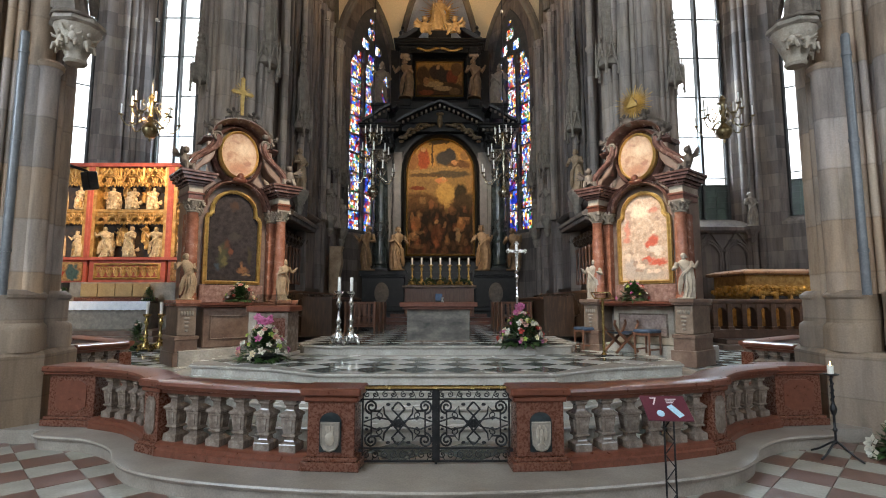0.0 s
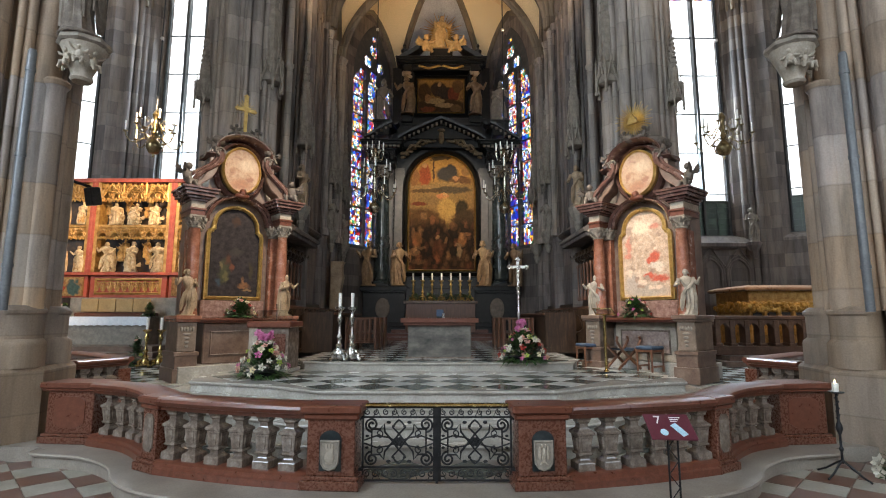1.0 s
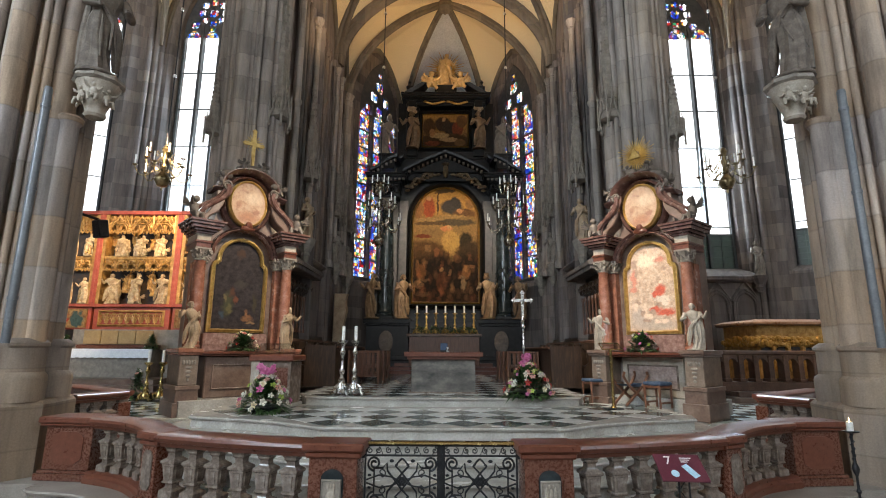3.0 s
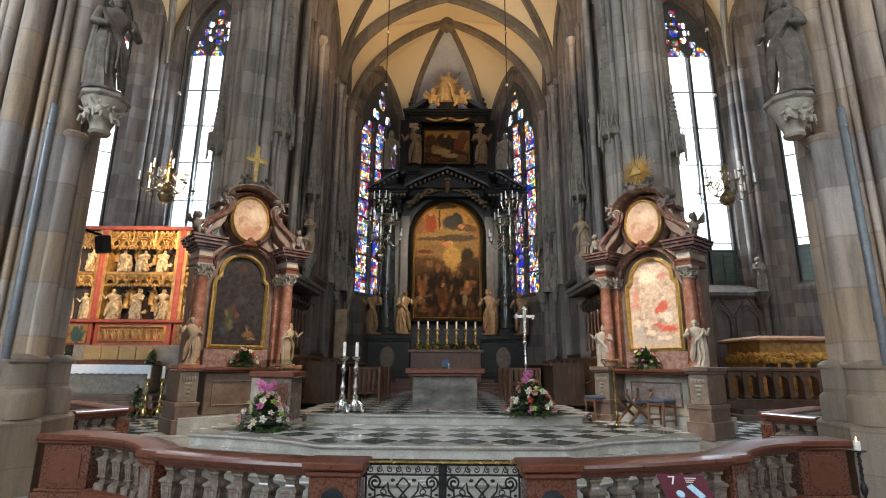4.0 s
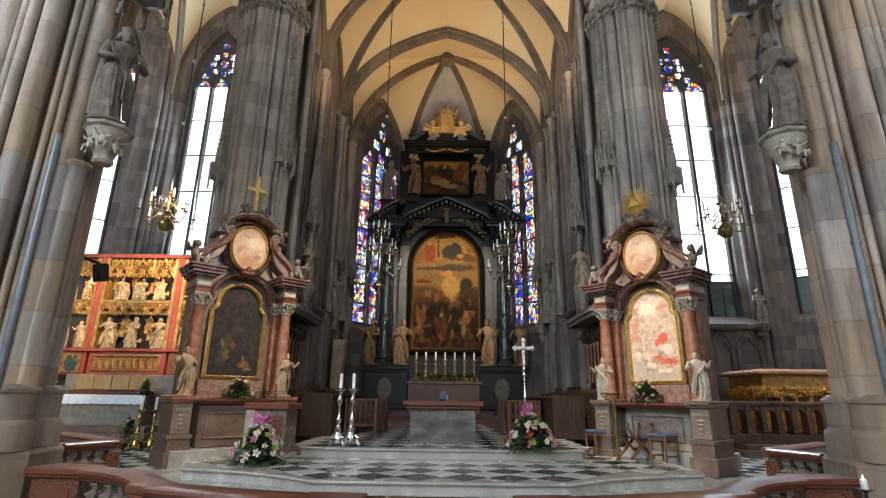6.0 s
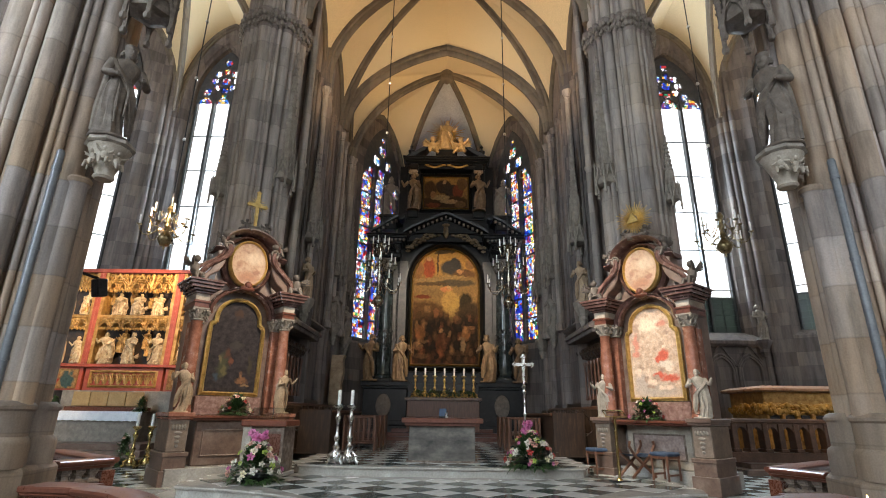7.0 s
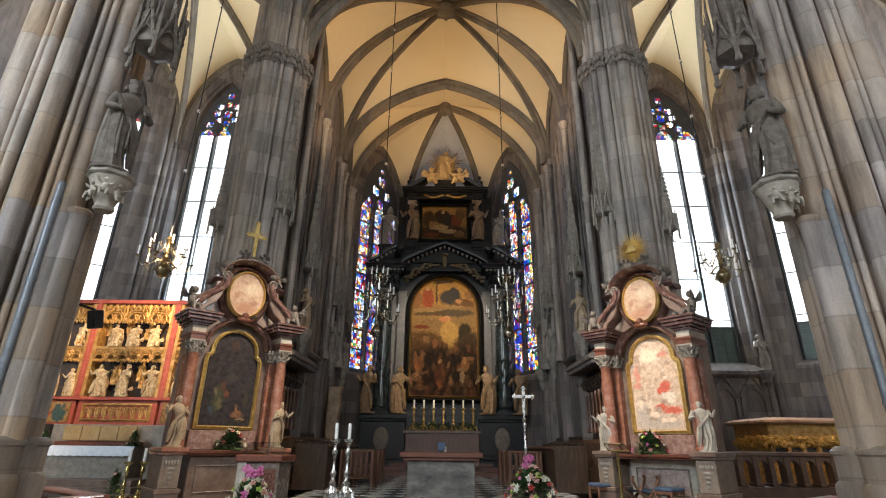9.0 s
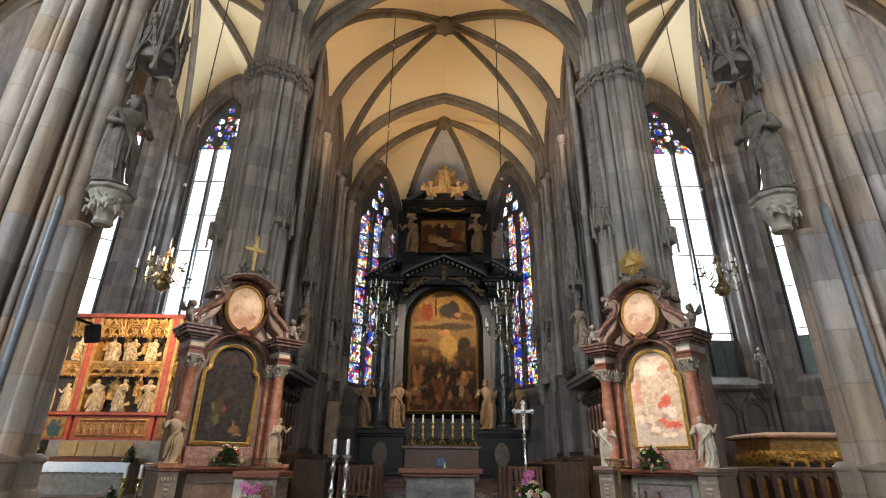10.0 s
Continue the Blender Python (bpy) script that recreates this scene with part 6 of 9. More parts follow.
# ---- the two side altars before the choir piers ----
CARVED_DARK = mottled("dark_carved_stone", (0.065, 0.05, 0.04), (0.12, 0.095, 0.076), (0.19, 0.155, 0.125), 0.6, 7, 0.5, fine=45)
PINK = mottled("salmon_marble", (0.17, 0.06, 0.034), (0.29, 0.115, 0.07), (0.38, 0.19, 0.13), 0.25, 5, 0.05, fine=30)
BROWN = mottled("brown_grey_marble", (0.10, 0.06, 0.043), (0.17, 0.11, 0.082), (0.25, 0.18, 0.14), 0.35, 4, 0.1, fine=30)
DARK_CANVAS = canvas_material("dark_canvas", ((0.02, 0.016, 0.016), (0.034, 0.027, 0.027), (0.048, 0.038, 0.037)),
                              [(-0.2, 2.85, 0.14, 0.36, (0.06, 0.058, 0.032)), (-0.12, 3.12, 0.1, 0.14, (0.085, 0.04, 0.026)), (-0.26, 2.98, 0.07, 0.12, (0.13, 0.10, 0.05)), (-0.16, 2.72, 0.06, 0.16, (0.10, 0.085, 0.04)), (0.24, 2.55, 0.16, 0.07, (0.18, 0.085, 0.04)), (0.22, 2.62, 0.06, 0.12, (0.2, 0.10, 0.05)), (0.0, 4.0, 0.1, 0.14, (0.06, 0.034, 0.024)), (0.38, 2.9, 0.07, 0.25, (0.05, 0.04, 0.025)), (-0.3, 2.62, 0.08, 0.1, (0.045, 0.06, 0.075)), (-0.05, 2.95, 0.07, 0.1, (0.13, 0.05, 0.03)), (0.3, 2.46, 0.12, 0.05, (0.2, 0.12, 0.06)), (0.06, 3.3, 0.16, 0.12, (0.05, 0.042, 0.036))], 0.3, 0.24, 7, 0.14, (0.02, 0.6))
ROSE, BRICK_RED, FLESH, SHADE = (0.56, 0.24, 0.17), (0.58, 0.13, 0.08), (0.74, 0.56, 0.42), (0.40, 0.27, 0.20)
LIGHT_CANVAS = canvas_material("pale_canvas", ((0.42, 0.28, 0.19), (0.56, 0.40, 0.29), (0.66, 0.51, 0.39)),
                               [(0.0, 2.42, 0.6, 0.2, (0.46, 0.37, 0.30)), (-0.32, 2.6, 0.2, 0.3, (0.50, 0.40, 0.33)), (-0.05, 3.9, 0.3, 0.2, (0.74, 0.6, 0.45)), (-0.36, 3.5, 0.1, 0.3, ROSE), (-0.3, 3.62, 0.05, 0.12, SHADE), (-0.38, 3.25, 0.12, 0.08, ROSE), (-0.34, 3.85, 0.1, 0.12, SHADE), (0.22, 3.9, 0.16, 0.08, ROSE), (0.3, 3.7, 0.1, 0.06, SHADE),
                                (0.2, 3.2, 0.14, 0.17, BRICK_RED), (0.1, 3.12, 0.1, 0.08, BRICK_RED), (0.23, 3.4, 0.06, 0.08, FLESH), (0.2, 3.45, 0.05, 0.04, SHADE), (0.26, 3.0, 0.2, 0.1, (0.72, 0.60, 0.48)), (0.12, 2.86, 0.09, 0.06, SHADE), (0.3, 2.7, 0.26, 0.1, BRICK_RED), (0.08, 2.78, 0.16, 0.07, BRICK_RED), (0.02, 2.72, 0.08, 0.06, SHADE), (0.3, 2.9, 0.1, 0.06, (0.74, 0.62, 0.5)),
                                (-0.16, 2.82, 0.09, 0.14, FLESH), (-0.22, 2.7, 0.06, 0.1, SHADE), (-0.08, 2.62, 0.12, 0.1, FLESH), (-0.14, 2.52, 0.12, 0.05, SHADE), (-0.38, 2.84, 0.08, 0.12, FLESH), (-0.3, 2.95, 0.06, 0.06, SHADE), (0.2, 2.5, 0.2, 0.06, FLESH)], 0.45, 0.2, 8, 0.35, (0.02, 0.5))
OVAL_CANVAS = canvas_material("pale_oval_canvas", ((0.28, 0.17, 0.115), (0.37, 0.25, 0.175), (0.42, 0.30, 0.215)), [(0.0, 4.85, 0.3, 0.16, (0.30, 0.16, 0.105)), (-0.22, 5.1, 0.08, 0.14, (0.28, 0.16, 0.11)), (0.1, 5.3, 0.25, 0.2, (0.46, 0.35, 0.255)), (0.18, 4.98, 0.1, 0.08, (0.26, 0.14, 0.1)), (-0.1, 5.45, 0.12, 0.06, (0.3, 0.19, 0.14))], 0.45, 0.2, 6, 0.25, (0.0, 0.6))


def corinthian(bm, x, y, z0, z1, r, n=12):
    """A leafy capital."""
    h = z1 - z0
    add_lathe(bm, [(r, z0), (r * 1.15, z0 + 0.03), (r * 1.0, z0 + 0.05), (r * 1.1, z0 + h * 0.6), (r * 1.45, z0 + h * 0.85), (r * 1.5, z0 + h * 0.88)], 12, (x, y, 0))
    add_box(bm, x - r * 1.4, x + r * 1.4, y - r * 1.4, y + r * 1.4, z1 - h * 0.12, z1)
    for row, (k, zz) in enumerate(((8, 0.3), (8, 0.6))):
        for i in range(k):
            a = 2 * math.pi * (i + 0.5 * row) / k
            for dz, rr, s in ((0, 1.2, 0.2), (0.12, 1.45, 0.16)):
                add_ball(bm, (x + r * rr * math.cos(a), y + r * rr * math.sin(a), z0 + h * (zz + dz)), r * s * 1.3, r * s * 1.3, h * 0.1, 6)
    for i in range(4):
        a = math.pi / 4 + i * math.pi / 2
        add_ball(bm, (x + r * 1.65 * math.cos(a), y + r * 1.65 * math.sin(a), z1 - h * 0.22), r * 0.34, r * 0.34, h * 0.13, 6)


def cornice_block(bm, x0, x1, y0, y1, z, steps):
    for out, h in steps:
        add_box(bm, x0 - out, x1 + out, y0 - out, y1 + 0.0, z, z + h)
        z += h
    return z


BROWN_STONE = mottled("brown_pedestal_stone", (0.12, 0.085, 0.06), (0.20, 0.145, 0.105), (0.29, 0.22, 0.165), 0.5, 6, 0.3, fine=40)
MAUVE = mottled("mauve_marble", (0.07, 0.032, 0.025), (0.125, 0.064, 0.052), (0.21, 0.125, 0.105), 0.25, 7, 0.06, fine=40)


PINK_CARVED = mottled("carved_pink_marble", (0.12, 0.05, 0.035), (0.27, 0.15, 0.115), (0.40, 0.27, 0.22), 0.35, 14, 0.5, fine=60)
VEINED = mottled("pink_grey_veined_marble", (0.17, 0.12, 0.10), (0.30, 0.22, 0.19), (0.42, 0.34, 0.30), 0.3, 6, 0.05, fine=24)


def side_altar(m, canvas, label, cloth, top):
    t = thing("side_altar", label, "altar", "side altars", m)
    F = 0.852
    # steps and table
    bm = box(-1.15, 1.15, -0.34 if cloth else -0.7, 0.6, F - 0.3, F + 0.02)
    part("footpace", bm, STEP, t, bevel=0.012)
    ty = -0.22 if cloth else -0.42
    tab = part("table_block", box(-0.66, 0.66, ty, 0.2, F + 0.02, 1.72), STATUE_PALE if cloth else BROWN, t, bevel=0.02)
    fr = frame_of([(-0.5, F + 0.22), (0.5, F + 0.22), (0.5, 1.52), (-0.5, 1.52)], 0.035, ty - 0.025, ty + 0.01)
    if cloth:
        part("front_panel", box(-0.5, 0.5, ty - 0.012, ty + 0.02, F + 0.22, 1.52), VEINED, tab, "pink-grey veined marble panel")
    part("front_moulding", fr, GREY_MARBLE if cloth else BROWN, tab)
    part("table_top", add_box(box(-0.8, 0.8, -0.52, 0.2, 1.72, 1.76), -0.84, 0.84, -0.56, 0.2, 1.76, 1.82), RED, t, "dark red marble table top", bevel=0.012)
    # pedestals with carved fronts, on which figures stand
    for s in (-1, 1):
        x = s * 1.0
        bm = box(x - 0.2, x + 0.2, -0.62, 0.2, F - 0.34, F + 0.28)
        add_box(bm, x - 0.24, x + 0.24, -0.66, 0.2, F - 0.34, F - 0.02)
        add_box(bm, x - 0.22, x + 0.22, -0.64, 0.2, F + 0.22, F + 0.3)
        ped = part("pedestal", bm, BROWN, t, bevel=0.01)
        part("pedestal_die", box(x - 0.17, x + 0.17, -0.58, 0.2, F + 0.3, 1.74), BROWN_STONE, ped, bevel=0.015)
        orn = bmesh.new()
        for k in range(5):
            add_ball(orn, (x - 0.1 + 0.05 * k, -0.585, 1.6), 0.025, 0.02, 0.05, 6)
        for k in range(4):
            add_ball(orn, (x, -0.585, 1.5 - 0.08 * k), 0.07 - 0.012 * k, 0.02, 0.03, 6)
        part("carving", orn, STATUE_GREY, ped, smooth=True)
        part("pedestal_cap", add_box(box(x - 0.21, x + 0.21, -0.63, 0.2, 1.74, 1.79), x - 0.23, x + 0.23, -0.66, 0.2, 1.79, 1.87), BROWN if cloth else PINK, ped, bevel=0.01)
    # back wall of the retable
    part("retable_wall", plate([(-0.95, 1.8), (0.95, 1.8), (0.95, 4.5), (0.62, 4.6), (0.52, 5.4), (0.3, 5.75), (0, 5.85), (-0.3, 5.75), (-0.52, 5.4), (-0.62, 4.6), (-0.95, 4.5)], 0.02, 0.5), BROWN, t, bevel=0.01)
    part("predella", box(-0.66, 0.66, -0.1, 0.05, 1.82, 2.2), PINK_CARVED, t, "carved pink marble predella", bevel=0.012)
    for s in (-1, 1):
        part("pilaster", box(s * 0.86 - 0.12, s * 0.86 + 0.12, -0.14, 0.1, 1.85, 3.7), PINK, t, bevel=0.01)
        col = part("column", lathe([(0.15, 1.88), (0.15, 1.93), (0.135, 1.96), (0.145, 2.0), (0.118, 2.04), (0.12, 2.6), (0.115, 3.2), (0.10, 3.66), (0.115, 3.69)], 20, (s * 0.92, -0.34, 0)), PINK, t, "salmon marble column", smooth=True)
        bm = bmesh.new()
        corinthian(bm, s * 0.92, -0.34, 3.68, 3.96, 0.11)
        corinthian(bm, s * 0.80, -0.1, 3.68, 3.96, 0.10)
        part("capital", bm, STATUE_GREY, col, "grey leafy capital", smooth=True)
        bm = bmesh.new()
        cornice_block(bm, s * 0.92 - 0.14, s * 0.92 + 0.14, -0.48, 0.2, 3.96, ((0.0, 0.1), (0.02, 0.05)))
        ent = part("architrave", bm, RED, t, bevel=0.006)
        part("frieze_block", box(s * 0.92 - 0.13, s * 0.92 + 0.13, -0.47, 0.2, 4.11, 4.25), STATUE_PALE, ent)
        bm = bmesh.new()
        cornice_block(bm, s * 0.92 - 0.15, s * 0.92 + 0.15, -0.49, 0.2, 4.25, ((0.02, 0.05), (0.07, 0.05), (0.13, 0.07), (0.17, 0.06), (0.2, 0.05)))
        part("cornice", bm, MAUVE, ent, "brown-red stepped cornice", bevel=0.008)
        # volutes that lead up to the medallion
        sec = []
        path = [(s * 0.98, 4.55), (s * 0.9, 4.7), (s * 0.74, 4.82), (s * 0.64, 5.0), (s * 0.6, 5.2), (s * 0.6, 5.38)]
        bm = add_loft(bmesh.new(), [[Vector((x + dx, y, z + dz)) for dx, dz, y in ((-0.1, -0.02, -0.26), (0.1, 0.02, -0.26), (0.1, 0.02, 0.1), (-0.1, -0.02, 0.1))] for x, z in path])
        part("scroll_buttress", bm, BROWN, t, bevel=0.02)
    # arched moulding over the painting
    arch = [(0.66 * math.cos(a), 3.92 + 0.62 * math.sin(a)) for a in [math.pi * k / 16 for k in range(17)]]
    bm = add_loft(bmesh.new(), [[Vector((x * s, y, 3.92 + (z - 3.92) * s)) for s, y in ((0.92, -0.06), (0.92, -0.2), (0.97, -0.24), (1.03, -0.2), (1.08, -0.27), (1.08, -0.05))] for x, z in arch])
    part("arch_moulding", bm, MAUVE, t, "brown-mauve arched moulding", smooth=True)
    # main painting with its gilt frame
    out = shouldered_outline(0.52, 2.3, 3.72, 0.42, 3.86, 0.42)
    part("painting", plate(out, -0.03, 0.03), canvas, t, "pale oil painting with red drapery" if cloth else "dark old oil painting with dim figures")
    fr = part("picture_frame", frame_of(out, 0.08, -0.12, 0.02), GOLD, t, "gilt moulded frame", smooth=True)
    for spot in (((0.5, 3.74), (0.48, 3.78), (0.46, 3.82)), ((-0.5, 3.74), (-0.48, 3.78), (-0.46, 3.82)), ((0, 4.32), (0.045, 4.3), (-0.045, 4.3))):
        orn = bmesh.new()
        for x, z in spot:
            add_ball(orn, (x, -0.085, z), 0.04, 0.025, 0.045, 7)
        part("frame_ornament", orn, GOLD, fr, smooth=True)
    # oval above
    ov = [(0.37 * math.cos(2 * math.pi * k / 36), 5.16 + 0.5 * math.sin(2 * math.pi * k / 36)) for k in range(36)]
    part("oval_painting", plate(ov, -0.2, -0.1), OVAL_CANVAS, t, "pale oval painting")
    part("oval_frame", frame_of(ov, 0.055, -0.26, -0.1), GOLD, t, "gilt oval frame", smooth=True)
    ov2 = [(0.47 * math.cos(2 * math.pi * k / 36), 5.16 + 0.6 * math.sin(2 * math.pi * k / 36)) for k in range(36)]
    part("oval_surround", frame_of(ov2, 0.08, -0.2, 0.05), MAUVE, t, "brown-mauve oval moulding", smooth=True)
    # curved gable
    gp = [(-0.8, 5.3), (-0.62, 5.32), (-0.56, 5.4)] + [(0.56 * math.cos(a), 5.42 + 0.46 * math.sin(a)) for a in [math.pi - math.pi * k / 12 for k in range(1, 12)]] + [(0.56, 5.4), (0.62, 5.32), (0.8, 5.3)]
    bm = add_loft(bmesh.new(), [[Vector((x + (0 if abs(x) > 0.6 else x * d * 0.12), y, z + d * 0.09)) for d, y in ((0, 0.1), (0, -0.24), (0.4, -0.3), (0.8, -0.36), (1, -0.36), (1, 0.1))] for x, z in gp])
    part("gable", bm, MAUVE, t, "brown-mauve curved gable", smooth=True)
    # bronze-grey clouds and ornaments on the gable
    rng = random.Random(label)
    bm = bmesh.new()
    for k in range(26):
        a = rng.uniform(0.35, 2.8)
        add_ball(bm, (0.62 * math.cos(a) + rng.uniform(-0.05, 0.05), rng.uniform(-0.3, -0.1), 5.5 + 0.5 * math.sin(a)), rng.uniform(0.07, 0.15), rng.uniform(0.06, 0.12), rng.uniform(0.06, 0.11), 8)
    part("carved_clouds", bm, CARVED_DARK, t, "grey carved clouds and cherub heads", smooth=True)
    for i, (x, y, z, s, rz) in enumerate(((-1.12, -0.3, 4.55, 0.62, 40), (1.12, -0.3, 4.55, 0.62, -40), (-0.64, -0.28, 5.42, 0.4, 40), (0.64, -0.28, 5.42, 0.4, -40), (-0.2, -0.28, 5.92, 0.32, 10), (0.24, -0.28, 5.92, 0.32, -20))):
        bm = cherub_mesh(s, label + str(i))
        bm.transform(pose(x, y, z, 0, 0, rz))
        part("carved_cherub", bm, CARVED_DARK, t, smooth=True)
    # moulded S-scrolls beside the oval, each with a volute at its foot and its head
    for s in (-1, 1):
        run = [(s * (1.0 - 0.5 * u + 0.1 * math.sin(u * 6.28)), 4.56 + 0.92 * u) for u in [k / 12 for k in range(13)]]
        for off, rad in ((0.0, 0.05), (0.075, 0.032), (-0.07, 0.028)):
            part("scroll_rib", add_tube(bmesh.new(), [(x + s * off, -0.31 + abs(off) * 0.6, z + 0.3 * abs(off)) for x, z in run], [rad * (0.75 + 0.4 * k / 12) for k in range(13)], 8), MAUVE, t, smooth=True)
        for cx, cz, r0 in ((run[0][0] + s * 0.02, 4.6, 0.13), (run[-1][0], run[-1][1], 0.1)):
            part("volute", add_tube(bmesh.new(), [(cx + s * x, -0.32, z) for x, z in spiral(0, cz, r0, 1.6, -math.pi / 2, 1, 20)], [0.034 - 0.001 * k for k in range(21)], 7), CARVED_DARK, t, smooth=True)
    part("keystone", add_ball(add_ball(bmesh.new(), (0, -0.3, 4.55), 0.16, 0.08, 0.08), (0, -0.32, 4.62), 0.08, 0.08, 0.1), RED, t, smooth=True)
    if top == "cross":
        c = part("gilt_cross", add_loft(bmesh.new(), [[Vector((x, y, 5.98 + z)) for x, z in cross_outline(0.25, 1.02, 0.03, 0.06)] for y in (-0.2, -0.25)]), GOLD, t, "gilded cross with rays", bevel=0.008)
        for k in range(16):
            a = 2 * math.pi * (k + 0.5) / 16
            part("ray", tube([(0.03 * math.cos(a), -0.225, 6.66 + 0.03 * math.sin(a)), (0.2 * math.cos(a), -0.225, 6.66 + 0.2 * math.sin(a))], [0.014, 0.004], 4), GOLD, c)
    else:
        c = part("gilt_triangle", plate([(-0.15, 6.32), (0.15, 6.32), (0, 6.58)], -0.32, -0.27), GOLD, t, "gilded triangle in a glory of rays", bevel=0.01)
        for k in range(40):
            a = 2 * math.pi * k / 40
            L = 0.34 + 0.12 * ((k * 7) % 5) / 4
            bm = bmesh.new()
            ux, uz = math.cos(a), math.sin(a)
            w = 0.022
            add_loft(bm, [[Vector((0.1 * ux - w * uz * s, y, 6.42 + 0.1 * uz + w * ux * s)) for s, y in ((-1, -0.25), (0, -0.28), (1, -0.25), (0, -0.23))], [Vector((L * ux - 0.3 * w * uz * s, y, 6.42 + L * uz + 0.3 * w * ux * s)) for s, y in ((-1, -0.25), (0, -0.255), (1, -0.25), (0, -0.245))]])
            part("ray", bm, GOLD, c)
    return t


ML = pose(-4.52, 11.08, 0.13, 0, 0, 42) @ Matrix.Diagonal((1.02, 1.02, 0.97, 1))
MR = pose(4.5, 10.9, 0.2, 0, 0, -49.5) @ Matrix.Diagonal((1.02, 1.02, 0.943, 1))
side_altar(ML, DARK_CANVAS, "baroque red marble side altar with dark painting and gilt cross", False, "cross")
side_altar(MR, LIGHT_CANVAS, "baroque red marble side altar with pale painting and gilded sun", True, "sun")
for m, mat, nm in ((ML, STATUE, "honey-coloured"), (MR, STATUE_PALE, "pale")):
    for s in (-1, 1):
        statue(m @ pose(s * 1.0, -0.42, 1.872), 0.98, mat, nm + " carved stone saint on the side altar's pedestal", "s%s%d" % (nm, s), "side altar saints", arms=(0.3, 0.9) if s > 0 else (0.8, 0.3), girth=1.0)
bouquet(ML @ pose(0.1, -0.3, 1.822), 0.58, 0.44, ["white", "salmon", "cream", "red", "lime"], "bouquet of white and salmon flowers on the side altar's table", 21, bloom=0.05, blooms=30, foot=False)
bouquet(MR @ pose(-0.15, -0.3, 1.822), 0.6, 0.46, ["salmon", "pink", "white", "red", "lime"], "bouquet of purple and white flowers on the side altar's table", 23, bloom=0.05, blooms=26, foot=False)


# ---- high altar ----
HS = 0.935
HM = Matrix.Translation((0, 0, 1.9 * (1 - HS))) @ Matrix.Diagonal((HS, HS, HS, 1))
ha = thing("high_altar", "towering black marble high altar with a painting, columns and gilding", "altar")


def hpart(name, bm, mat, parent=None, label="", smooth=False, bevel=0.0):
    bm.transform(HM)
    return part(name, bm, mat, parent or ha, label, smooth, bevel)


bm = box(-3.5, 3.6, 22.75, 23.6, 1.0, 1.5)
hpart("socle", bm, BLACK, bevel=0.02)
for s in (-1, 1):
    x0, x1 = sorted((s * 1.55, s * 3.45))
    bm = box(x0, x1, 22.7, 23.6, 1.5, 3.0)
    add_box(bm, x0 - 0.06, x1 + 0.06, 22.64, 23.6, 1.5, 1.7)
    ped = hpart("pedestal", bm, BLACK, bevel=0.02)
    bm = box(x0 - 0.05, x1 + 0.05, 22.62, 23.6, 3.0, 3.1)
    add_box(bm, x0 - 0.12, x1 + 0.12, 22.55, 23.6, 3.1, 3.3)
    hpart("pedestal_cornice", bm, BLACK, ped, bevel=0.02)
    ov = [(s * 2.55 + 0.32 * math.cos(2 * math.pi * k / 24), 2.3 + 0.48 * math.sin(2 * math.pi * k / 24)) for k in range(24)]
    hpart("cartouche", plate(ov, 22.6, 22.72), CARVED_DARK, ped, "grey carved coat of arms", bevel=0.02)
    # great column
    cx = s * 2.72 + 0.03
    hpart("plinth_block", box(cx - 0.42, cx + 0.42, 22.62, 23.4, 3.3, 3.42), BLACK, bevel=0.01)
    col = hpart("column", lathe([(0.42, 3.42), (0.42, 3.5), (0.36, 3.56), (0.39, 3.62), (0.345, 3.7), (0.355, 4.3), (0.355, 5.6), (0.325, 7.5), (0.29, 8.35)], 24, (cx, 23, 0)), BLACK_GREEN, None, "polished dark green marble column", True)
    orn = bmesh.new()
    for k in range(60):
        a, z = random.uniform(0, 6.28), random.uniform(4.6, 5.6)
        add_ball(orn, (cx + 0.345 * math.cos(a), 23 + 0.345 * math.sin(a), z), 0.06, 0.06, 0.07, 6)
    hpart("carved_band", orn, BLACK, col, smooth=True)["kind"] = "stuff"
    orn = bmesh.new()
    corinthian(orn, cx, 23, 8.35, 8.9, 0.28)
    hpart("capital", orn, STATUE_GREY, col, "carved pale capital", True)
    bm = box(cx - 0.5, cx + 0.5, 23.2, 23.7, 3.3, 8.9)
    hpart("pilaster", bm, SLATE, bevel=0.02)
    # entablature with brackets
    bm = bmesh.new()
    z = cornice_block(bm, cx - 0.6, cx + 0.6, 22.5, 23.6, 8.9, ((0.0, 0.28), (0.05, 0.08), (0.0, 0.3), (0.08, 0.1), (0.2, 0.1), (0.32, 0.14), (0.38, 0.08)))
    hpart("entablature", bm, BLACK, bevel=0.015)
    for k in range(9):
        hpart("dentil", box(cx - 0.78 + 0.19 * k, cx - 0.68 + 0.19 * k, 22.26, 22.4, 9.64, 9.76), STATUE_GREY)
    orn = bmesh.new()
    for k in range(22):
        add_ball(orn, (cx + random.uniform(-0.55, 0.55), 22.44, 9.28 + random.uniform(-0.16, 0.3)), random.uniform(0.08, 0.16), 0.1, random.uniform(0.08, 0.16), 7)
    hpart("carved_mask", orn, BLACK, None, smooth=True)
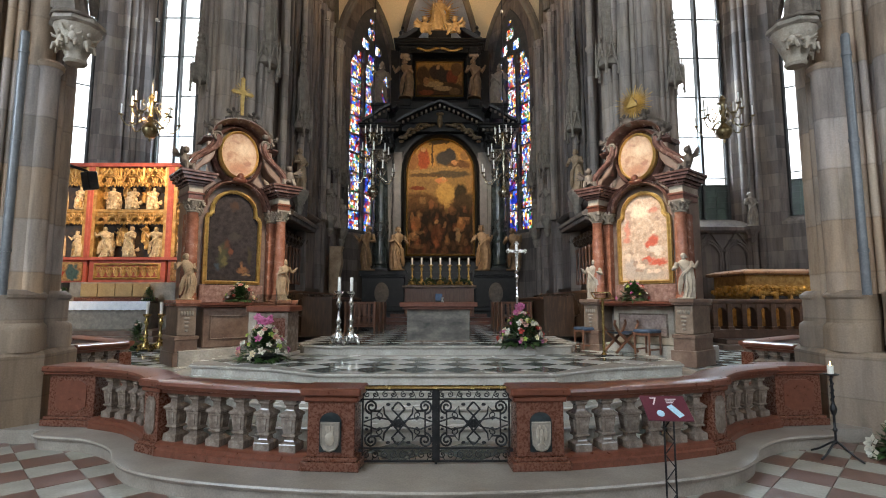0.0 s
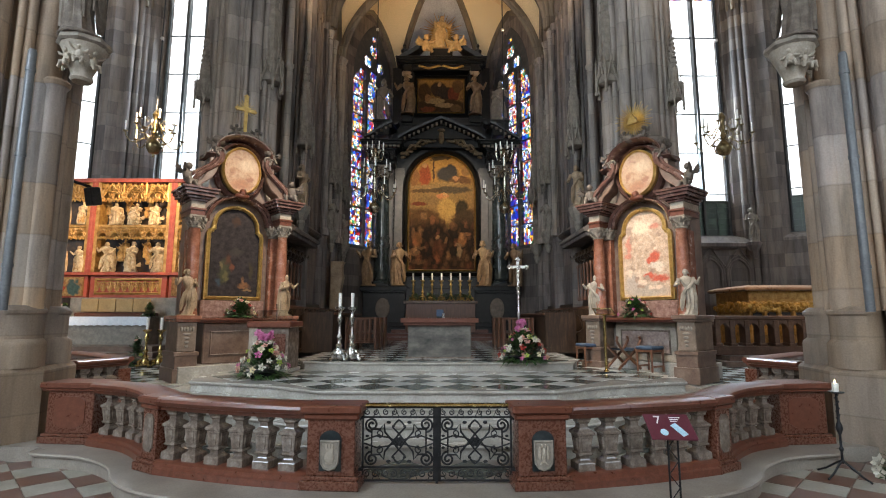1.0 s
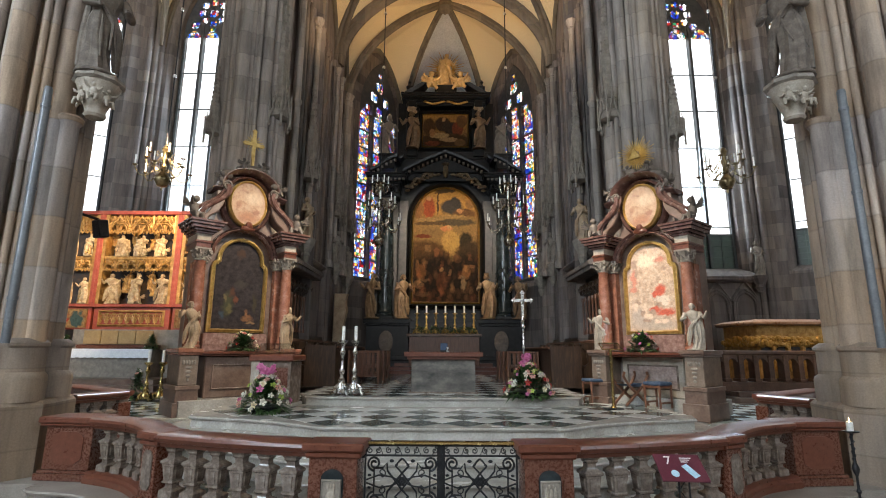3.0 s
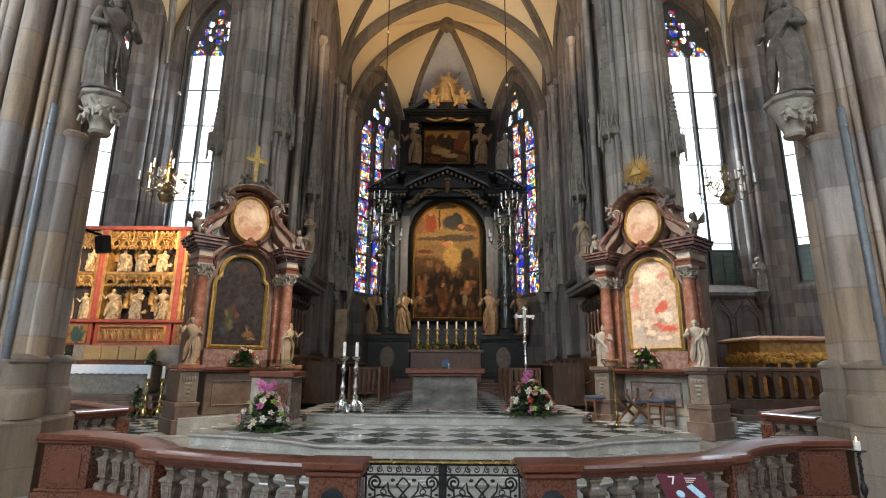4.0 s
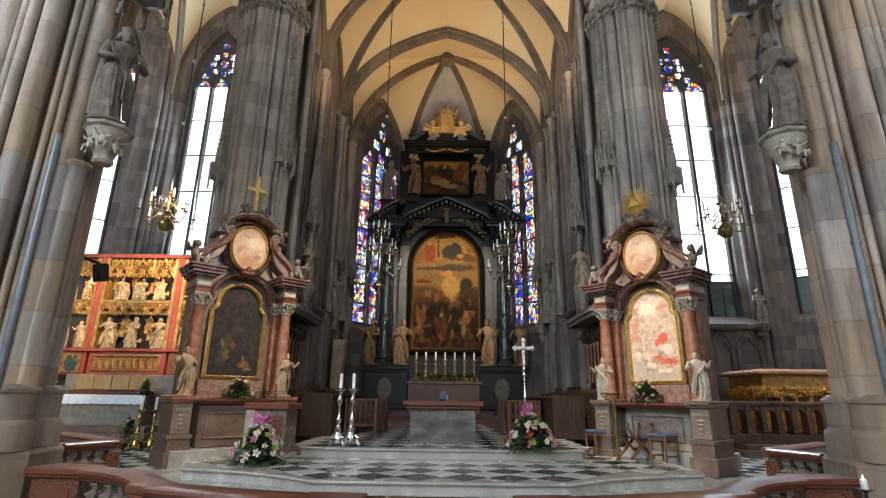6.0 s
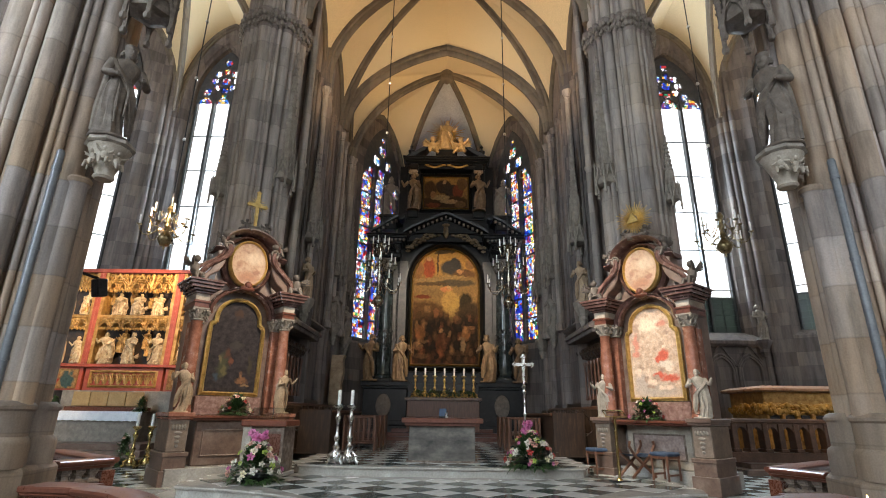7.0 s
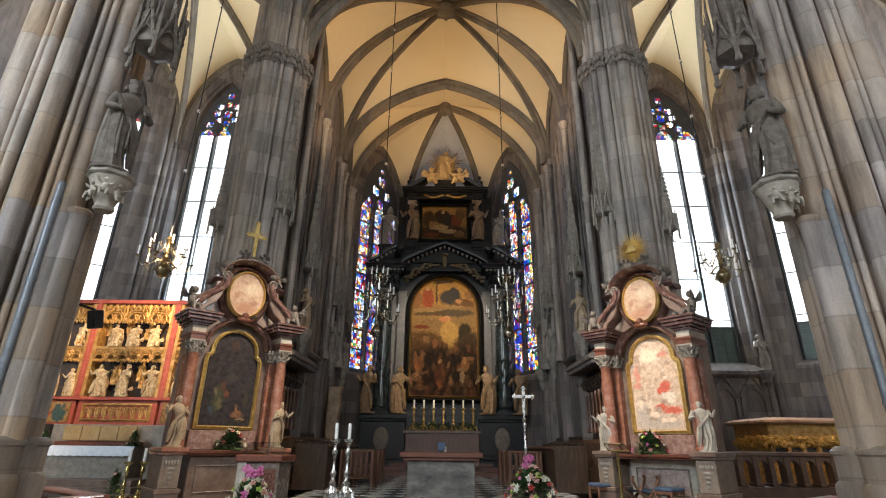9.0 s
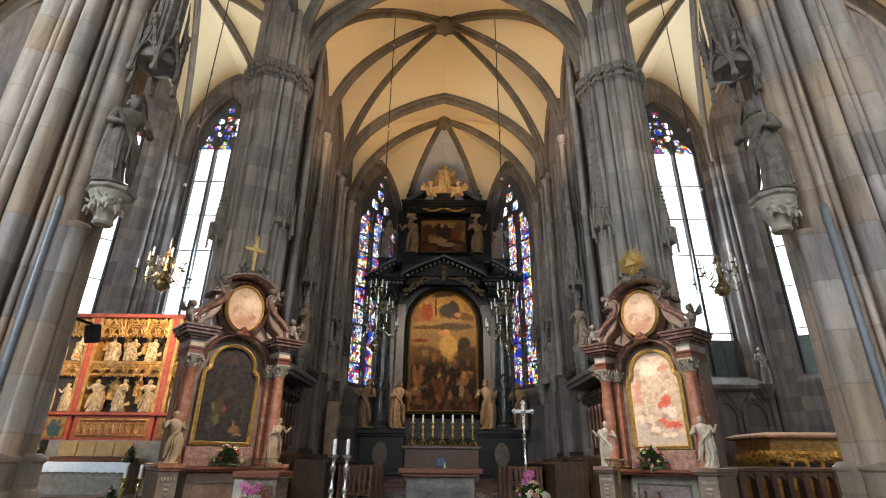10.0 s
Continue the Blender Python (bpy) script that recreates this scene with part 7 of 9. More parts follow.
# central wall, painting and arch
hpart("back_wall", box(-2.3, 2.4, 23.3, 23.7, 1.2, 14.0), BLACK)
for s in (-1, 1):
    hpart("side_panel", box(s * 1.98 + 0.06 - 0.22, s * 1.98 + 0.06 + 0.22, 23.1, 23.5, 3.4, 8.9), SLATE, None, "dark grey stone strip beside the painting", bevel=0.02)
AMBER = (0.40, 0.21, 0.052)
SCENE = [(0.1, 8.9, 2.2, 1.1, AMBER), (0.2, 7.5, 2.4, 0.9, (0.25, 0.145, 0.05)), (0.05, 9.42, 0.6, 0.14, (0.06, 0.033, 0.014)), (-0.72, 8.55, 0.34, 0.62, (0.27, 0.055, 0.022)), (-0.74, 9.02, 0.12, 0.13, (0.42, 0.22, 0.10)), (-1.2, 8.45, 0.26, 0.5, (0.22, 0.10, 0.035)),
         (-0.31, 8.85, 0.05, 0.8, (0.075, 0.04, 0.018)), (-0.22, 9.3, 0.32, 0.05, (0.075, 0.04, 0.018)), (0.33, 8.6, 0.6, 0.42, (0.045, 0.038, 0.034)), (0.5, 8.85, 0.3, 0.3, (0.04, 0.034, 0.03)), (0.95, 8.3, 0.62, 0.24, (0.13, 0.06, 0.025)), (0.75, 8.4, 0.16, 0.12, (0.40, 0.19, 0.08)), (1.2, 8.75, 0.25, 0.3, (0.26, 0.13, 0.045)),
         (-0.7, 7.98, 0.95, 0.1, (0.27, 0.165, 0.065)), (0.45, 8.14, 0.75, 0.09, (0.30, 0.18, 0.065)), (0.55, 7.85, 1.1, 0.2, (0.085, 0.06, 0.036)), (-0.6, 7.8, 0.9, 0.1, (0.10, 0.058, 0.026)), (0.1, 7.55, 0.32, 0.16, (0.48, 0.19, 0.075)), (0.22, 7.62, 0.12, 0.1, (0.5, 0.27, 0.12)),
         (-0.6, 7.35, 0.5, 0.26, (0.21, 0.125, 0.046)), (-1.0, 7.18, 0.46, 0.11, (0.15, 0.035, 0.016)), (0.3, 6.95, 0.5, 0.62, (0.42, 0.25, 0.07)), (0.38, 6.35, 0.17, 0.5, (0.44, 0.27, 0.08)), (1.0, 6.95, 0.34, 0.5, (0.036, 0.026, 0.012)), (1.2, 6.3, 0.62, 0.75, (0.05, 0.03, 0.014)),
         (-0.8, 6.35, 0.9, 0.72, (0.10, 0.048, 0.017)), (-0.35, 6.0, 0.5, 0.6, (0.085, 0.042, 0.016)), (0.0, 4.9, 2.6, 1.5, (0.02, 0.011, 0.006)), (-0.75, 6.6, 0.2, 0.2, (0.19, 0.10, 0.04)), (-0.35, 6.45, 0.14, 0.24, (0.17, 0.07, 0.028)), (0.62, 6.1, 0.2, 0.22, (0.17, 0.07, 0.03)),
         (-0.1, 4.95, 0.3, 0.62, (0.15, 0.045, 0.018)), (-0.1, 5.6, 0.11, 0.12, (0.46, 0.26, 0.12)), (0.28, 5.45, 0.1, 0.16, (0.34, 0.17, 0.07)), (-1.05, 5.5, 0.25, 0.42, (0.30, 0.12, 0.04)), (-1.25, 5.8, 0.1, 0.3, (0.34, 0.16, 0.06)), (-1.2, 4.9, 0.3, 0.2, (0.33, 0.18, 0.085)), (-0.9, 5.1, 0.3, 0.1, (0.22, 0.12, 0.055)),
         (1.03, 5.5, 0.24, 0.4, (0.40, 0.18, 0.065)), (1.25, 5.75, 0.24, 0.09, (0.36, 0.17, 0.07)), (0.9, 4.92, 0.14, 0.4, (0.38, 0.28, 0.16)), (0.85, 5.25, 0.2, 0.1, (0.32, 0.22, 0.12)), (0.5, 4.6, 0.5, 0.16, (0.07, 0.034, 0.016)), (-1.0, 4.45, 0.4, 0.14, (0.16, 0.085, 0.04))]
HIGH_CANVAS = canvas_material("high_altar_canvas", ((0.045, 0.023, 0.009), (0.08, 0.042, 0.015), (0.13, 0.068, 0.024)), [(x * HS, 1.9 + (z - 1.9) * HS, w, h, tuple(v * 0.64 for v in c)) for x, z, w, h, c in SCENE], 0.35, 0.24, 6.0, 0.5, (0.06, 0.34), (6.3, 3.3, 0.62, [(0.012, 0.007, 0.004), (0.07, 0.033, 0.013), (0.02, 0.011, 0.006), (0.13, 0.045, 0.018), (0.05, 0.026, 0.011), (0.16, 0.085, 0.036), (0.015, 0.009, 0.005), (0.09, 0.032, 0.014)]))
out = [(x + 0.07, z) for x, z in arched_outline(1.5, 4.1, 7.95, 1.55)]
hpart("painting", plate(out, 23.14, 23.32), HIGH_CANVAS, None, "large arched oil painting in amber and brown")
hpart("gilt_frame", frame_of(out, 0.09, 23.0, 23.3), GOLD_DARK, None, "narrow gilded frame", True)
out2 = [(x + 0.07, z) for x, z in arched_outline(1.6, 4.0, 7.95, 1.65)]
hpart("black_frame", frame_of(out2, 0.22, 22.9, 23.3), BLACK, None, "black moulded frame", True)
# carved gilding under the gable
DULL_GILT = mottled("dulled_gilding", (0.07, 0.045, 0.02), (0.17, 0.115, 0.055), (0.32, 0.225, 0.11), 0.5, 9, 0.5, metal=0.2, fine=50)
orn = bmesh.new()
for s in (-1, 1):
    for k in range(26):
        u = k / 25
        x = s * (0.35 + 1.5 * u)
        add_ball(orn, (x + 0.05, 22.86, 10.3 - 0.85 * u ** 1.6 + 0.08 * math.sin(u * 20)), 0.1, 0.06, 0.08, 6)
        if k % 3 == 0:
            add_ball(orn, (x + 0.05, 22.84, 10.12 - 0.85 * u ** 1.6), 0.13, 0.05, 0.07, 7)
add_ball(orn, (0.05, 22.8, 10.3), 0.15, 0.1, 0.36, 10)
add_ball(orn, (0.05, 22.78, 10.62), 0.22, 0.1, 0.1, 8)
hpart("gilt_garland", orn, DULL_GILT, None, "old gilded garlands and a carved head", True)
# broken gable: a pointed middle between two raking ends
def gable_z(x):
    return 10.02 + 0.98 * max(0.0, 1 - abs(x - 0.05) / 2.0) ** 0.85


GABLE_SEC = ((-0.1, 23.5), (-0.1, 22.75), (0.02, 22.6), (0.08, 22.42), (0.2, 22.4), (0.24, 23.5))
gab = [(0.05 + 2.0 * k / 10, gable_z(0.05 + 2.0 * k / 10)) for k in range(-10, 11)]
hpart("gable", add_loft(bmesh.new(), [[Vector((x, y, z + d)) for d, y in GABLE_SEC] for x, z in gab]), BLACK, None, "black pointed gable")
for k in range(19):
    x = 0.05 + 1.9 * (k - 9) / 9
    hpart("dentil", box(x - 0.05, x + 0.05, 22.46, 22.64, gable_z(x) - 0.13, gable_z(x) - 0.02), STATUE_GREY)
hpart("tympanum", plate([(x, z - 0.05) for x, z in gab[::-1]] + [(-1.85, 9.85), (1.95, 9.85)], 22.95, 23.5), BLACK)
for s in (-1, 1):
    path = [(s * (3.55 - 0.2 * k) + 0.04, 10.02 + 0.115 * k - 0.03 * math.sin(k)) for k in range(8)]
    rake = hpart("raking_end", add_loft(bmesh.new(), [[Vector((x, y - 0.12, z + d)) for d, y in GABLE_SEC] for x, z in path]), BLACK, None, "black raking end of the broken gable")
    for x, z in path[:-1]:
        hpart("dentil", box(x - 0.05, x + 0.05, 22.34, 22.5, z - 0.1, z + 0.01), STATUE_GREY, rake)
    hpart("gable_scroll", add_lathe(bmesh.new(), [(0.02, -0.02), (0.15, 0.0), (0.17, 0.5), (0.1, 0.55)], 14, m=pose(s * 2.1 + 0.04, 22.25, 10.85, -90)), BLACK, rake, smooth=True)
# upper storey
hpart("attic_base", add_box(box(-2.1, 2.2, 22.7, 23.6, 10.85, 11.2), -2.0, 2.1, 22.75, 23.6, 10.2, 10.9), BLACK, bevel=0.015)
out = [(-1.05, 11.6), (1.1, 11.6), (1.1, 13.22), (-1.05, 13.22)]
GROUP = [(0.0, 13.2, 1.8, 0.9, AMBER), (-0.1, 12.75, 0.42, 0.42, (0.06, 0.035, 0.022)), (-0.05, 13.0, 0.12, 0.13, (0.45, 0.26, 0.12)), (0.3, 12.55, 0.5, 0.35, (0.05, 0.034, 0.024)), (0.62, 12.5, 0.3, 0.4, (0.22, 0.055, 0.025)), (-0.75, 12.6, 0.35, 0.5, (0.10, 0.05, 0.02)), (0.0, 11.85, 1.5, 0.45, (0.075, 0.04, 0.018)),
         (-0.25, 12.15, 0.5, 0.16, (0.50, 0.32, 0.14)), (0.2, 11.95, 0.5, 0.13, (0.48, 0.30, 0.14)), (-0.6, 12.3, 0.16, 0.2, (0.4, 0.2, 0.08)), (0.85, 12.9, 0.3, 0.35, (0.16, 0.08, 0.03)), (-0.6, 11.75, 0.4, 0.14, (0.24, 0.07, 0.03)), (0.75, 11.8, 0.3, 0.2, (0.2, 0.11, 0.045))]
UP_CANVAS = canvas_material("upper_canvas", ((0.10, 0.052, 0.018), (0.20, 0.105, 0.034), (0.32, 0.18, 0.058)), [(x * HS, 1.9 + (z - 1.9) * HS, w, h, tuple(v * 0.66 for v in c)) for x, z, w, h, c in GROUP], 0.35, 0.16, 5.0, 0.55, (0.06, 0.24))
hpart("upper_painting", plate(out, 22.98, 23.1), UP_CANVAS, None, "small oblong oil painting in amber tones")
hpart("upper_gilt_frame", frame_of(out, 0.06, 22.9, 23.1), GOLD_DARK, None, "narrow gilded frame", True)
hpart("upper_black_frame", frame_of([(-1.12, 11.53), (1.17, 11.53), (1.17, 13.29), (-1.12, 13.29)], 0.2, 22.86, 23.2), BLACK)
for s in (-1, 1):
    x = s * 1.6 + 0.04
    hpart("upper_pilaster", box(x - 0.32, x + 0.32, 22.95, 23.5, 11.1, 13.9), BLACK, bevel=0.02)
    hpart("bracket_block", box(x - 0.26, x + 0.26, 22.6, 23.0, 10.95, 11.3), BLACK, bevel=0.02)
    hpart("bracket_block", box(x - 0.2, x + 0.2, 22.66, 23.0, 13.55, 13.85), BLACK, bevel=0.02)
    orn = bmesh.new()
    for k in range(10):
        add_ball(orn, (x + random.uniform(-0.2, 0.2), 22.8, 13.4 + random.uniform(-0.12, 0.18)), 0.1, 0.08, 0.09, 6)
    hpart("carved_head", orn, STATUE, None, smooth=True)
    hpart("urn", lathe([(0.1, 14.3), (0.05, 14.4), (0.16, 14.6), (0.18, 14.72), (0.08, 14.8), (0.05, 14.9), (0.09, 14.98), (0.02, 15.1)], 12, (s * 1.78 + 0.04, 23, 0)), BLACK, None, "black urn with a gilt tip", True)
bm = bmesh.new()
cornice_block(bm, -1.85, 1.95, 22.75, 23.6, 13.6, ((0.0, 0.2), (0.06, 0.12), (0.16, 0.1), (0.24, 0.1), (0.28, 0.08)))
hpart("upper_entablature", bm, BLACK, bevel=0.015)
orn = bmesh.new()
for s in (-1, 1):
    for k in range(14):
        add_ball(orn, (s * (0.1 + 0.07 * k) + 0.04, 22.68, 13.72 + 0.06 * math.cos(k * 0.45)), 0.09, 0.05, 0.06, 6)
hpart("gilt_swag", orn, GOLD_DARK, None, smooth=True)
for s in (-1, 1):
    path = [(s * 2.0, 14.2), (s * 1.5, 14.5), (s * 1.05, 14.8), (s * 0.75, 15.15), (s * 0.6, 15.25)]
    bm = add_loft(bmesh.new(), [[Vector((x + 0.04, y, z + dz)) for dz, y in ((-0.12, 22.7), (0.12, 22.65), (0.12, 23.4), (-0.12, 23.4))] for x, z in path])
    hpart("broken_gable", bm, BLACK, bevel=0.02)
hpart("crown_block", box(-0.5, 0.58, 22.8, 23.4, 14.2, 14.75), BLACK, bevel=0.02)
# mensa of the high altar with steps and seven candlesticks
mensa = thing("high_altar_table", "dark altar table with a carved reddish front before the high altar", "altar")
bm = box(-1.45, 1.5, 21.5, 22.6, 1.3, 2.5)
bm.transform(HM)
part("block", bm, WOOD_RED, mensa, bevel=0.02)
bm = box(-1.55, 1.6, 21.4, 22.7, 2.5, 2.62)
bm.transform(HM)
part("top", bm, BROWN, mensa, bevel=0.02)
bm = box(-1.5, 1.55, 22.3, 22.72, 2.62, 3.2)
bm.transform(HM)
part("gradine", bm, BLACK, mensa, bevel=0.02)
for k in range(3):
    bm = box(-2.6 + 0.3 * k, 2.6 - 0.3 * k, 20.3 + 0.4 * k, 22.7, 1.0 + 0.14 * k, 1.14 + 0.14 * k)
    structure("altar_step_%d" % (k + 1), bm, RED, "red marble step before the high altar", "step")
first = None
for k in range(7):
    x = -1.2 + 0.41 * k
    m = HM @ pose(x + 0.04, 22.05, 2.62)
    m = Matrix.Translation(m.translation)
    if first is None:
        first = tall_candlestick(m, 0.85, GOLD, 3, "gilt candlestick with a white candle on the high altar", "high altar candlesticks")
    else:
        copy_thing(first, m)
bm = bmesh.new()
rng = random.Random(4)
for k in range(300):
    add_leaf(bm, Vector((rng.uniform(-1.3, 1.35), rng.uniform(21.8, 22.2), 2.62 + rng.uniform(0.02, 0.25))), Vector((rng.uniform(-1, 1), rng.uniform(-1, 0.2), rng.uniform(0, 1))), 0.2, 0.045)
bm.transform(HM)
tagged(mesh_object("greenery", bm, LEAF), "low dark greenery between the candlesticks", "plants", kind="stuff")
HONEY = mottled("honey_carved_stone", (0.12, 0.07, 0.034), (0.21, 0.13, 0.068), (0.31, 0.205, 0.115), 0.55, 6, 0.4, fine=40)
GOLDEN_STONE = mottled("gilded_stone", (0.35, 0.22, 0.09), (0.52, 0.35, 0.16), (0.66, 0.48, 0.25), 0.5, 6, 0.4, metal=0.35, fine=50)
for i, (x, z, h, mat, kw, nm) in enumerate(((-3.2, 3.3, 2.1, HONEY, dict(arms=(0.9, 0.1), girth=0.8), "saint with a raised arm"), (-1.85, 3.3, 2.05, HONEY, dict(arms=(0.2, 0.3), girth=1.1), "bearded saint"), (1.95, 3.3, 2.1, HONEY, dict(arms=(0.3, 0.5), crown=True), "saint in armour"), (3.35, 3.3, 2.0, HONEY, dict(arms=(0.4, 0.8), girth=0.95), "saint with a staff"),
                                             (-2.72, 11.0, 2.1, STATUE_GREY, dict(mitre=True, girth=1.1), "bishop with a mitre"), (2.8, 11.0, 2.0, STATUE_GREY, dict(mitre=True, girth=1.25), "bishop with a mitre"), (-1.56, 11.3, 2.0, HONEY, dict(arms=(0.9, 0.3)), "caryatid"), (1.64, 11.3, 2.0, HONEY, dict(arms=(0.3, 0.95)), "caryatid"), (0.04, 14.75, 1.75, GOLDEN_STONE, dict(arms=(0.5, 0.6), girth=1.5, crown=True), "gilded standing figure in a glory"))):
    y = 22.6 if i < 4 else (22.75 if i < 6 else 22.62 if i < 8 else 22.95)
    p = HM @ Vector((x, y, z))
    statue(Matrix.Translation(p), h * HS, mat, "carved %s on the high altar" % nm if i < 8 else "gilded figure in a glory on top of the high altar", "h%d" % i, "high altar statues", **kw)
for s in (-1, 1):
    x = s * 2.75 + 0.04
    hpart("statue_plinth", add_box(box(x - 0.36, x + 0.36, 22.4, 23.1, 10.25, 10.9), x - 0.42, x + 0.42, 22.34, 23.1, 10.85, 11.0), BLACK, bevel=0.02)
    bm = cherub_mesh(1.15, "hc%d" % s)
    bm.transform(pose(s * 0.72 + 0.04, 22.6, 14.3, 0, 0, -s * 15))
    hpart("carved_cherub", bm, GOLDEN_STONE, None, smooth=True)
glory = bmesh.new()
for k in range(36):
    a = 2 * math.pi * k / 36
    L = 0.75 + 0.15 * (k % 3)
    add_tube(glory, [(0.04 + 0.3 * math.cos(a), 23.0, 15.7 + 0.3 * math.sin(a)), (0.04 + L * math.cos(a), 23.0, 15.7 + L * math.sin(a))], [0.04, 0.008], 4)
hpart("glory_of_rays", glory, GOLD_DARK, None, "gilded rays")


# ---- gilded winged altarpiece in the side choir ----
ap = thing("winged_altarpiece", "open gilded and red-painted Gothic winged altarpiece with carved figures", "altarpiece")
# near-black colour that holds the shade at the back of shrines and niches
NIGHT = mottled("dark_niche_shade", (0.012, 0.012, 0.016), (0.03, 0.022, 0.018), (0.10, 0.05, 0.02), 0.6, 7, 0.2)
CARVED_GOLD = mottled("gilded_limewood", (0.22, 0.10, 0.022), (0.46, 0.25, 0.07), (0.66, 0.42, 0.16), 0.42, 7, 0.5, metal=0.45, fine=40)
CARVED_PALE = mottled("pale_gilded_limewood", (0.22, 0.115, 0.05), (0.56, 0.40, 0.22), (0.76, 0.62, 0.42), 0.5, 9, 0.4, metal=0.12, fine=40)


def gold_canopy(x0, x1, y, z, h, n):
    """Openwork canopy: a row of small pointed arches with finials."""
    bm = bmesh.new()
    w = (x1 - x0) / n
    for k in range(n):
        c = x0 + w * (k + 0.5)
        for s, d in ((1.0, 0.0), (0.7, -0.03)):
            add_tube(bm, [(c + x * s, y + d, z + q * s) for x, q in pointed(w * 0.5, h * 0.6, 4)], 0.022, 5)
        add_tube(bm, [(c - w * 0.5, y, z + h * 0.1), (c, y - 0.04, z + h * 0.85), (c, y - 0.04, z + h)], [0.02, 0.02, 0.008], 5)
        add_tube(bm, [(c + w * 0.5, y, z + h * 0.1), (c, y - 0.04, z + h * 0.85)], 0.02, 5)
        for j in range(7):
            add_ball(bm, (c + w * (j - 3) / 7, y - 0.02, z + h * (0.02 - 0.12 * (j % 2)) - 0.05), 0.034, 0.03, 0.05, 6)
            add_ball(bm, (c + w * (j - 3) / 7, y + 0.03, z + h * (0.78 + 0.1 * (j % 2))), 0.03, 0.03, 0.07, 6)
        for j in range(4):
            add_ball(bm, (c + (-1) ** j * w * (0.42 - 0.1 * j), y - 0.03, z + h * (0.2 + 0.18 * j)), 0.04, 0.03, 0.04, 6)
        add_tube(bm, [(c + w * 0.5, y, z - h * 0.25), (c + w * 0.5, y, z + h)], 0.018, 5)
    return bm


AY = 15.5
panels = [("centre_shrine", -10.72, -8.38, 0.42, 3), ("wing", -12.55, -10.86, 0.14, 3), ("wing", -8.24, -6.75, 0.14, 2)]
seed = 0
for nm, x0, x1, deep, nfig in panels:
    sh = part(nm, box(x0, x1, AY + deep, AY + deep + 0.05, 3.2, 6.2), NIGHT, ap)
    for zt, zu in ((5.62, 6.1), (4.36, 4.66)):
        part("gilt_ground", box(x0 + 0.05, x1 - 0.05, AY + deep - 0.03, AY + deep - 0.004, zt, zu), CARVED_GOLD, sh)
    for a, b, c, d in ((x0 - 0.07, x0 + 0.02, 3.2, 6.2), (x1 - 0.02, x1 + 0.07, 3.2, 6.2)):
        part("stile", box(a, b, AY - 0.03, AY + deep + 0.05, c, d), RED_PAINT, sh, bevel=0.008)
    for c, d in ((3.18, 3.27), (6.1, 6.22)):
        part("frame_rail", box(x0 - 0.07, x1 + 0.07, AY - 0.05, AY + deep + 0.05, c, d), RED_PAINT, sh, bevel=0.008)
    part("tier_ledge", box(x0 + 0.05, x1 - 0.05, AY + 0.02, AY + deep, 4.66, 4.76), CARVED_GOLD, sh, bevel=0.01)
    for s in (0, 1):
        xx = (x0 + 0.02, x1 - 0.02)[s]
        part("gilt_reveal", box(min(xx, xx + (0.1, -0.1)[s]), max(xx, xx + (0.1, -0.1)[s]), AY, AY + deep, 3.27, 6.1), CARVED_GOLD, sh)
    for zt, hh in ((5.62, 0.46), (4.4, 0.28)):
        part("canopy", gold_canopy(x0 + 0.1, x1 - 0.1, AY + 0.04, zt, hh, nfig + 1 if nm == "wing" else 6), CARVED_GOLD, sh, "gilded openwork canopy", smooth=True)
    if nm == "centre_shrine":
        part("canopy", gold_canopy(x0 + 0.12, x1 - 0.12, AY + 0.0, 5.6, 0.48, 3), CARVED_GOLD, sh, "gilded openwork canopy with three arches", smooth=True)
    for tier, zb in enumerate((3.28, 4.76)):
        for k in range(nfig):
            seed += 1
            x = x0 + (x1 - x0) * (k + 0.5) / nfig
            h = (0.98, 0.72)[tier] if nm == "centre_shrine" else (0.84, 0.74)[tier]
            if nm == "centre_shrine" and tier == 1:
                x = (x0 + x1) / 2 + 0.62 * (k - 1)
            bm = figure_mesh(h, "ap%d" % seed, arms=(0.3 + 0.4 * (seed % 2), 0.3), girth=(1.6, 2.1)[tier] if nm == "centre_shrine" else 1.45, crown=seed % 2 == 0)
            bm.transform(pose(x, AY + deep * 0.3 + 0.02, zb))
            part("carved_figure", bm, CARVED_PALE, sh, "pale gilded carved figure", smooth=True)
            if nm == "centre_shrine":
                for q in (-0.3, 0.3):
                    bm = figure_mesh(h * 0.62, "aq%d%s" % (seed, q), arms=(0.6, 0.4), girth=1.4)
                    bm.transform(pose(x + q * 1.15, AY + deep * 0.75, zb + 0.26 * (1 + (seed % 3) * 0.4)))
                    part("carved_figure", bm, CARVED_GOLD, sh, smooth=True)
                bm = cherub_mesh(0.4, "ac%d" % seed)
                bm.transform(pose(x + 0.12, AY + 0.08, zb))
                part("carved_figure", bm, CARVED_PALE, sh, smooth=True)
    if nm == "wing":
        for k in range(6):
            bm = cherub_mesh(0.34, "w%d%s" % (k, x0))
            bm.transform(pose(x0 + 0.25 + (x1 - x0 - 0.5) * (k % 3) / 2, AY + 0.02, 3.3 if k < 3 else 4.8))
            part("carved_figure", bm, CARVED_GOLD, sh, smooth=True)
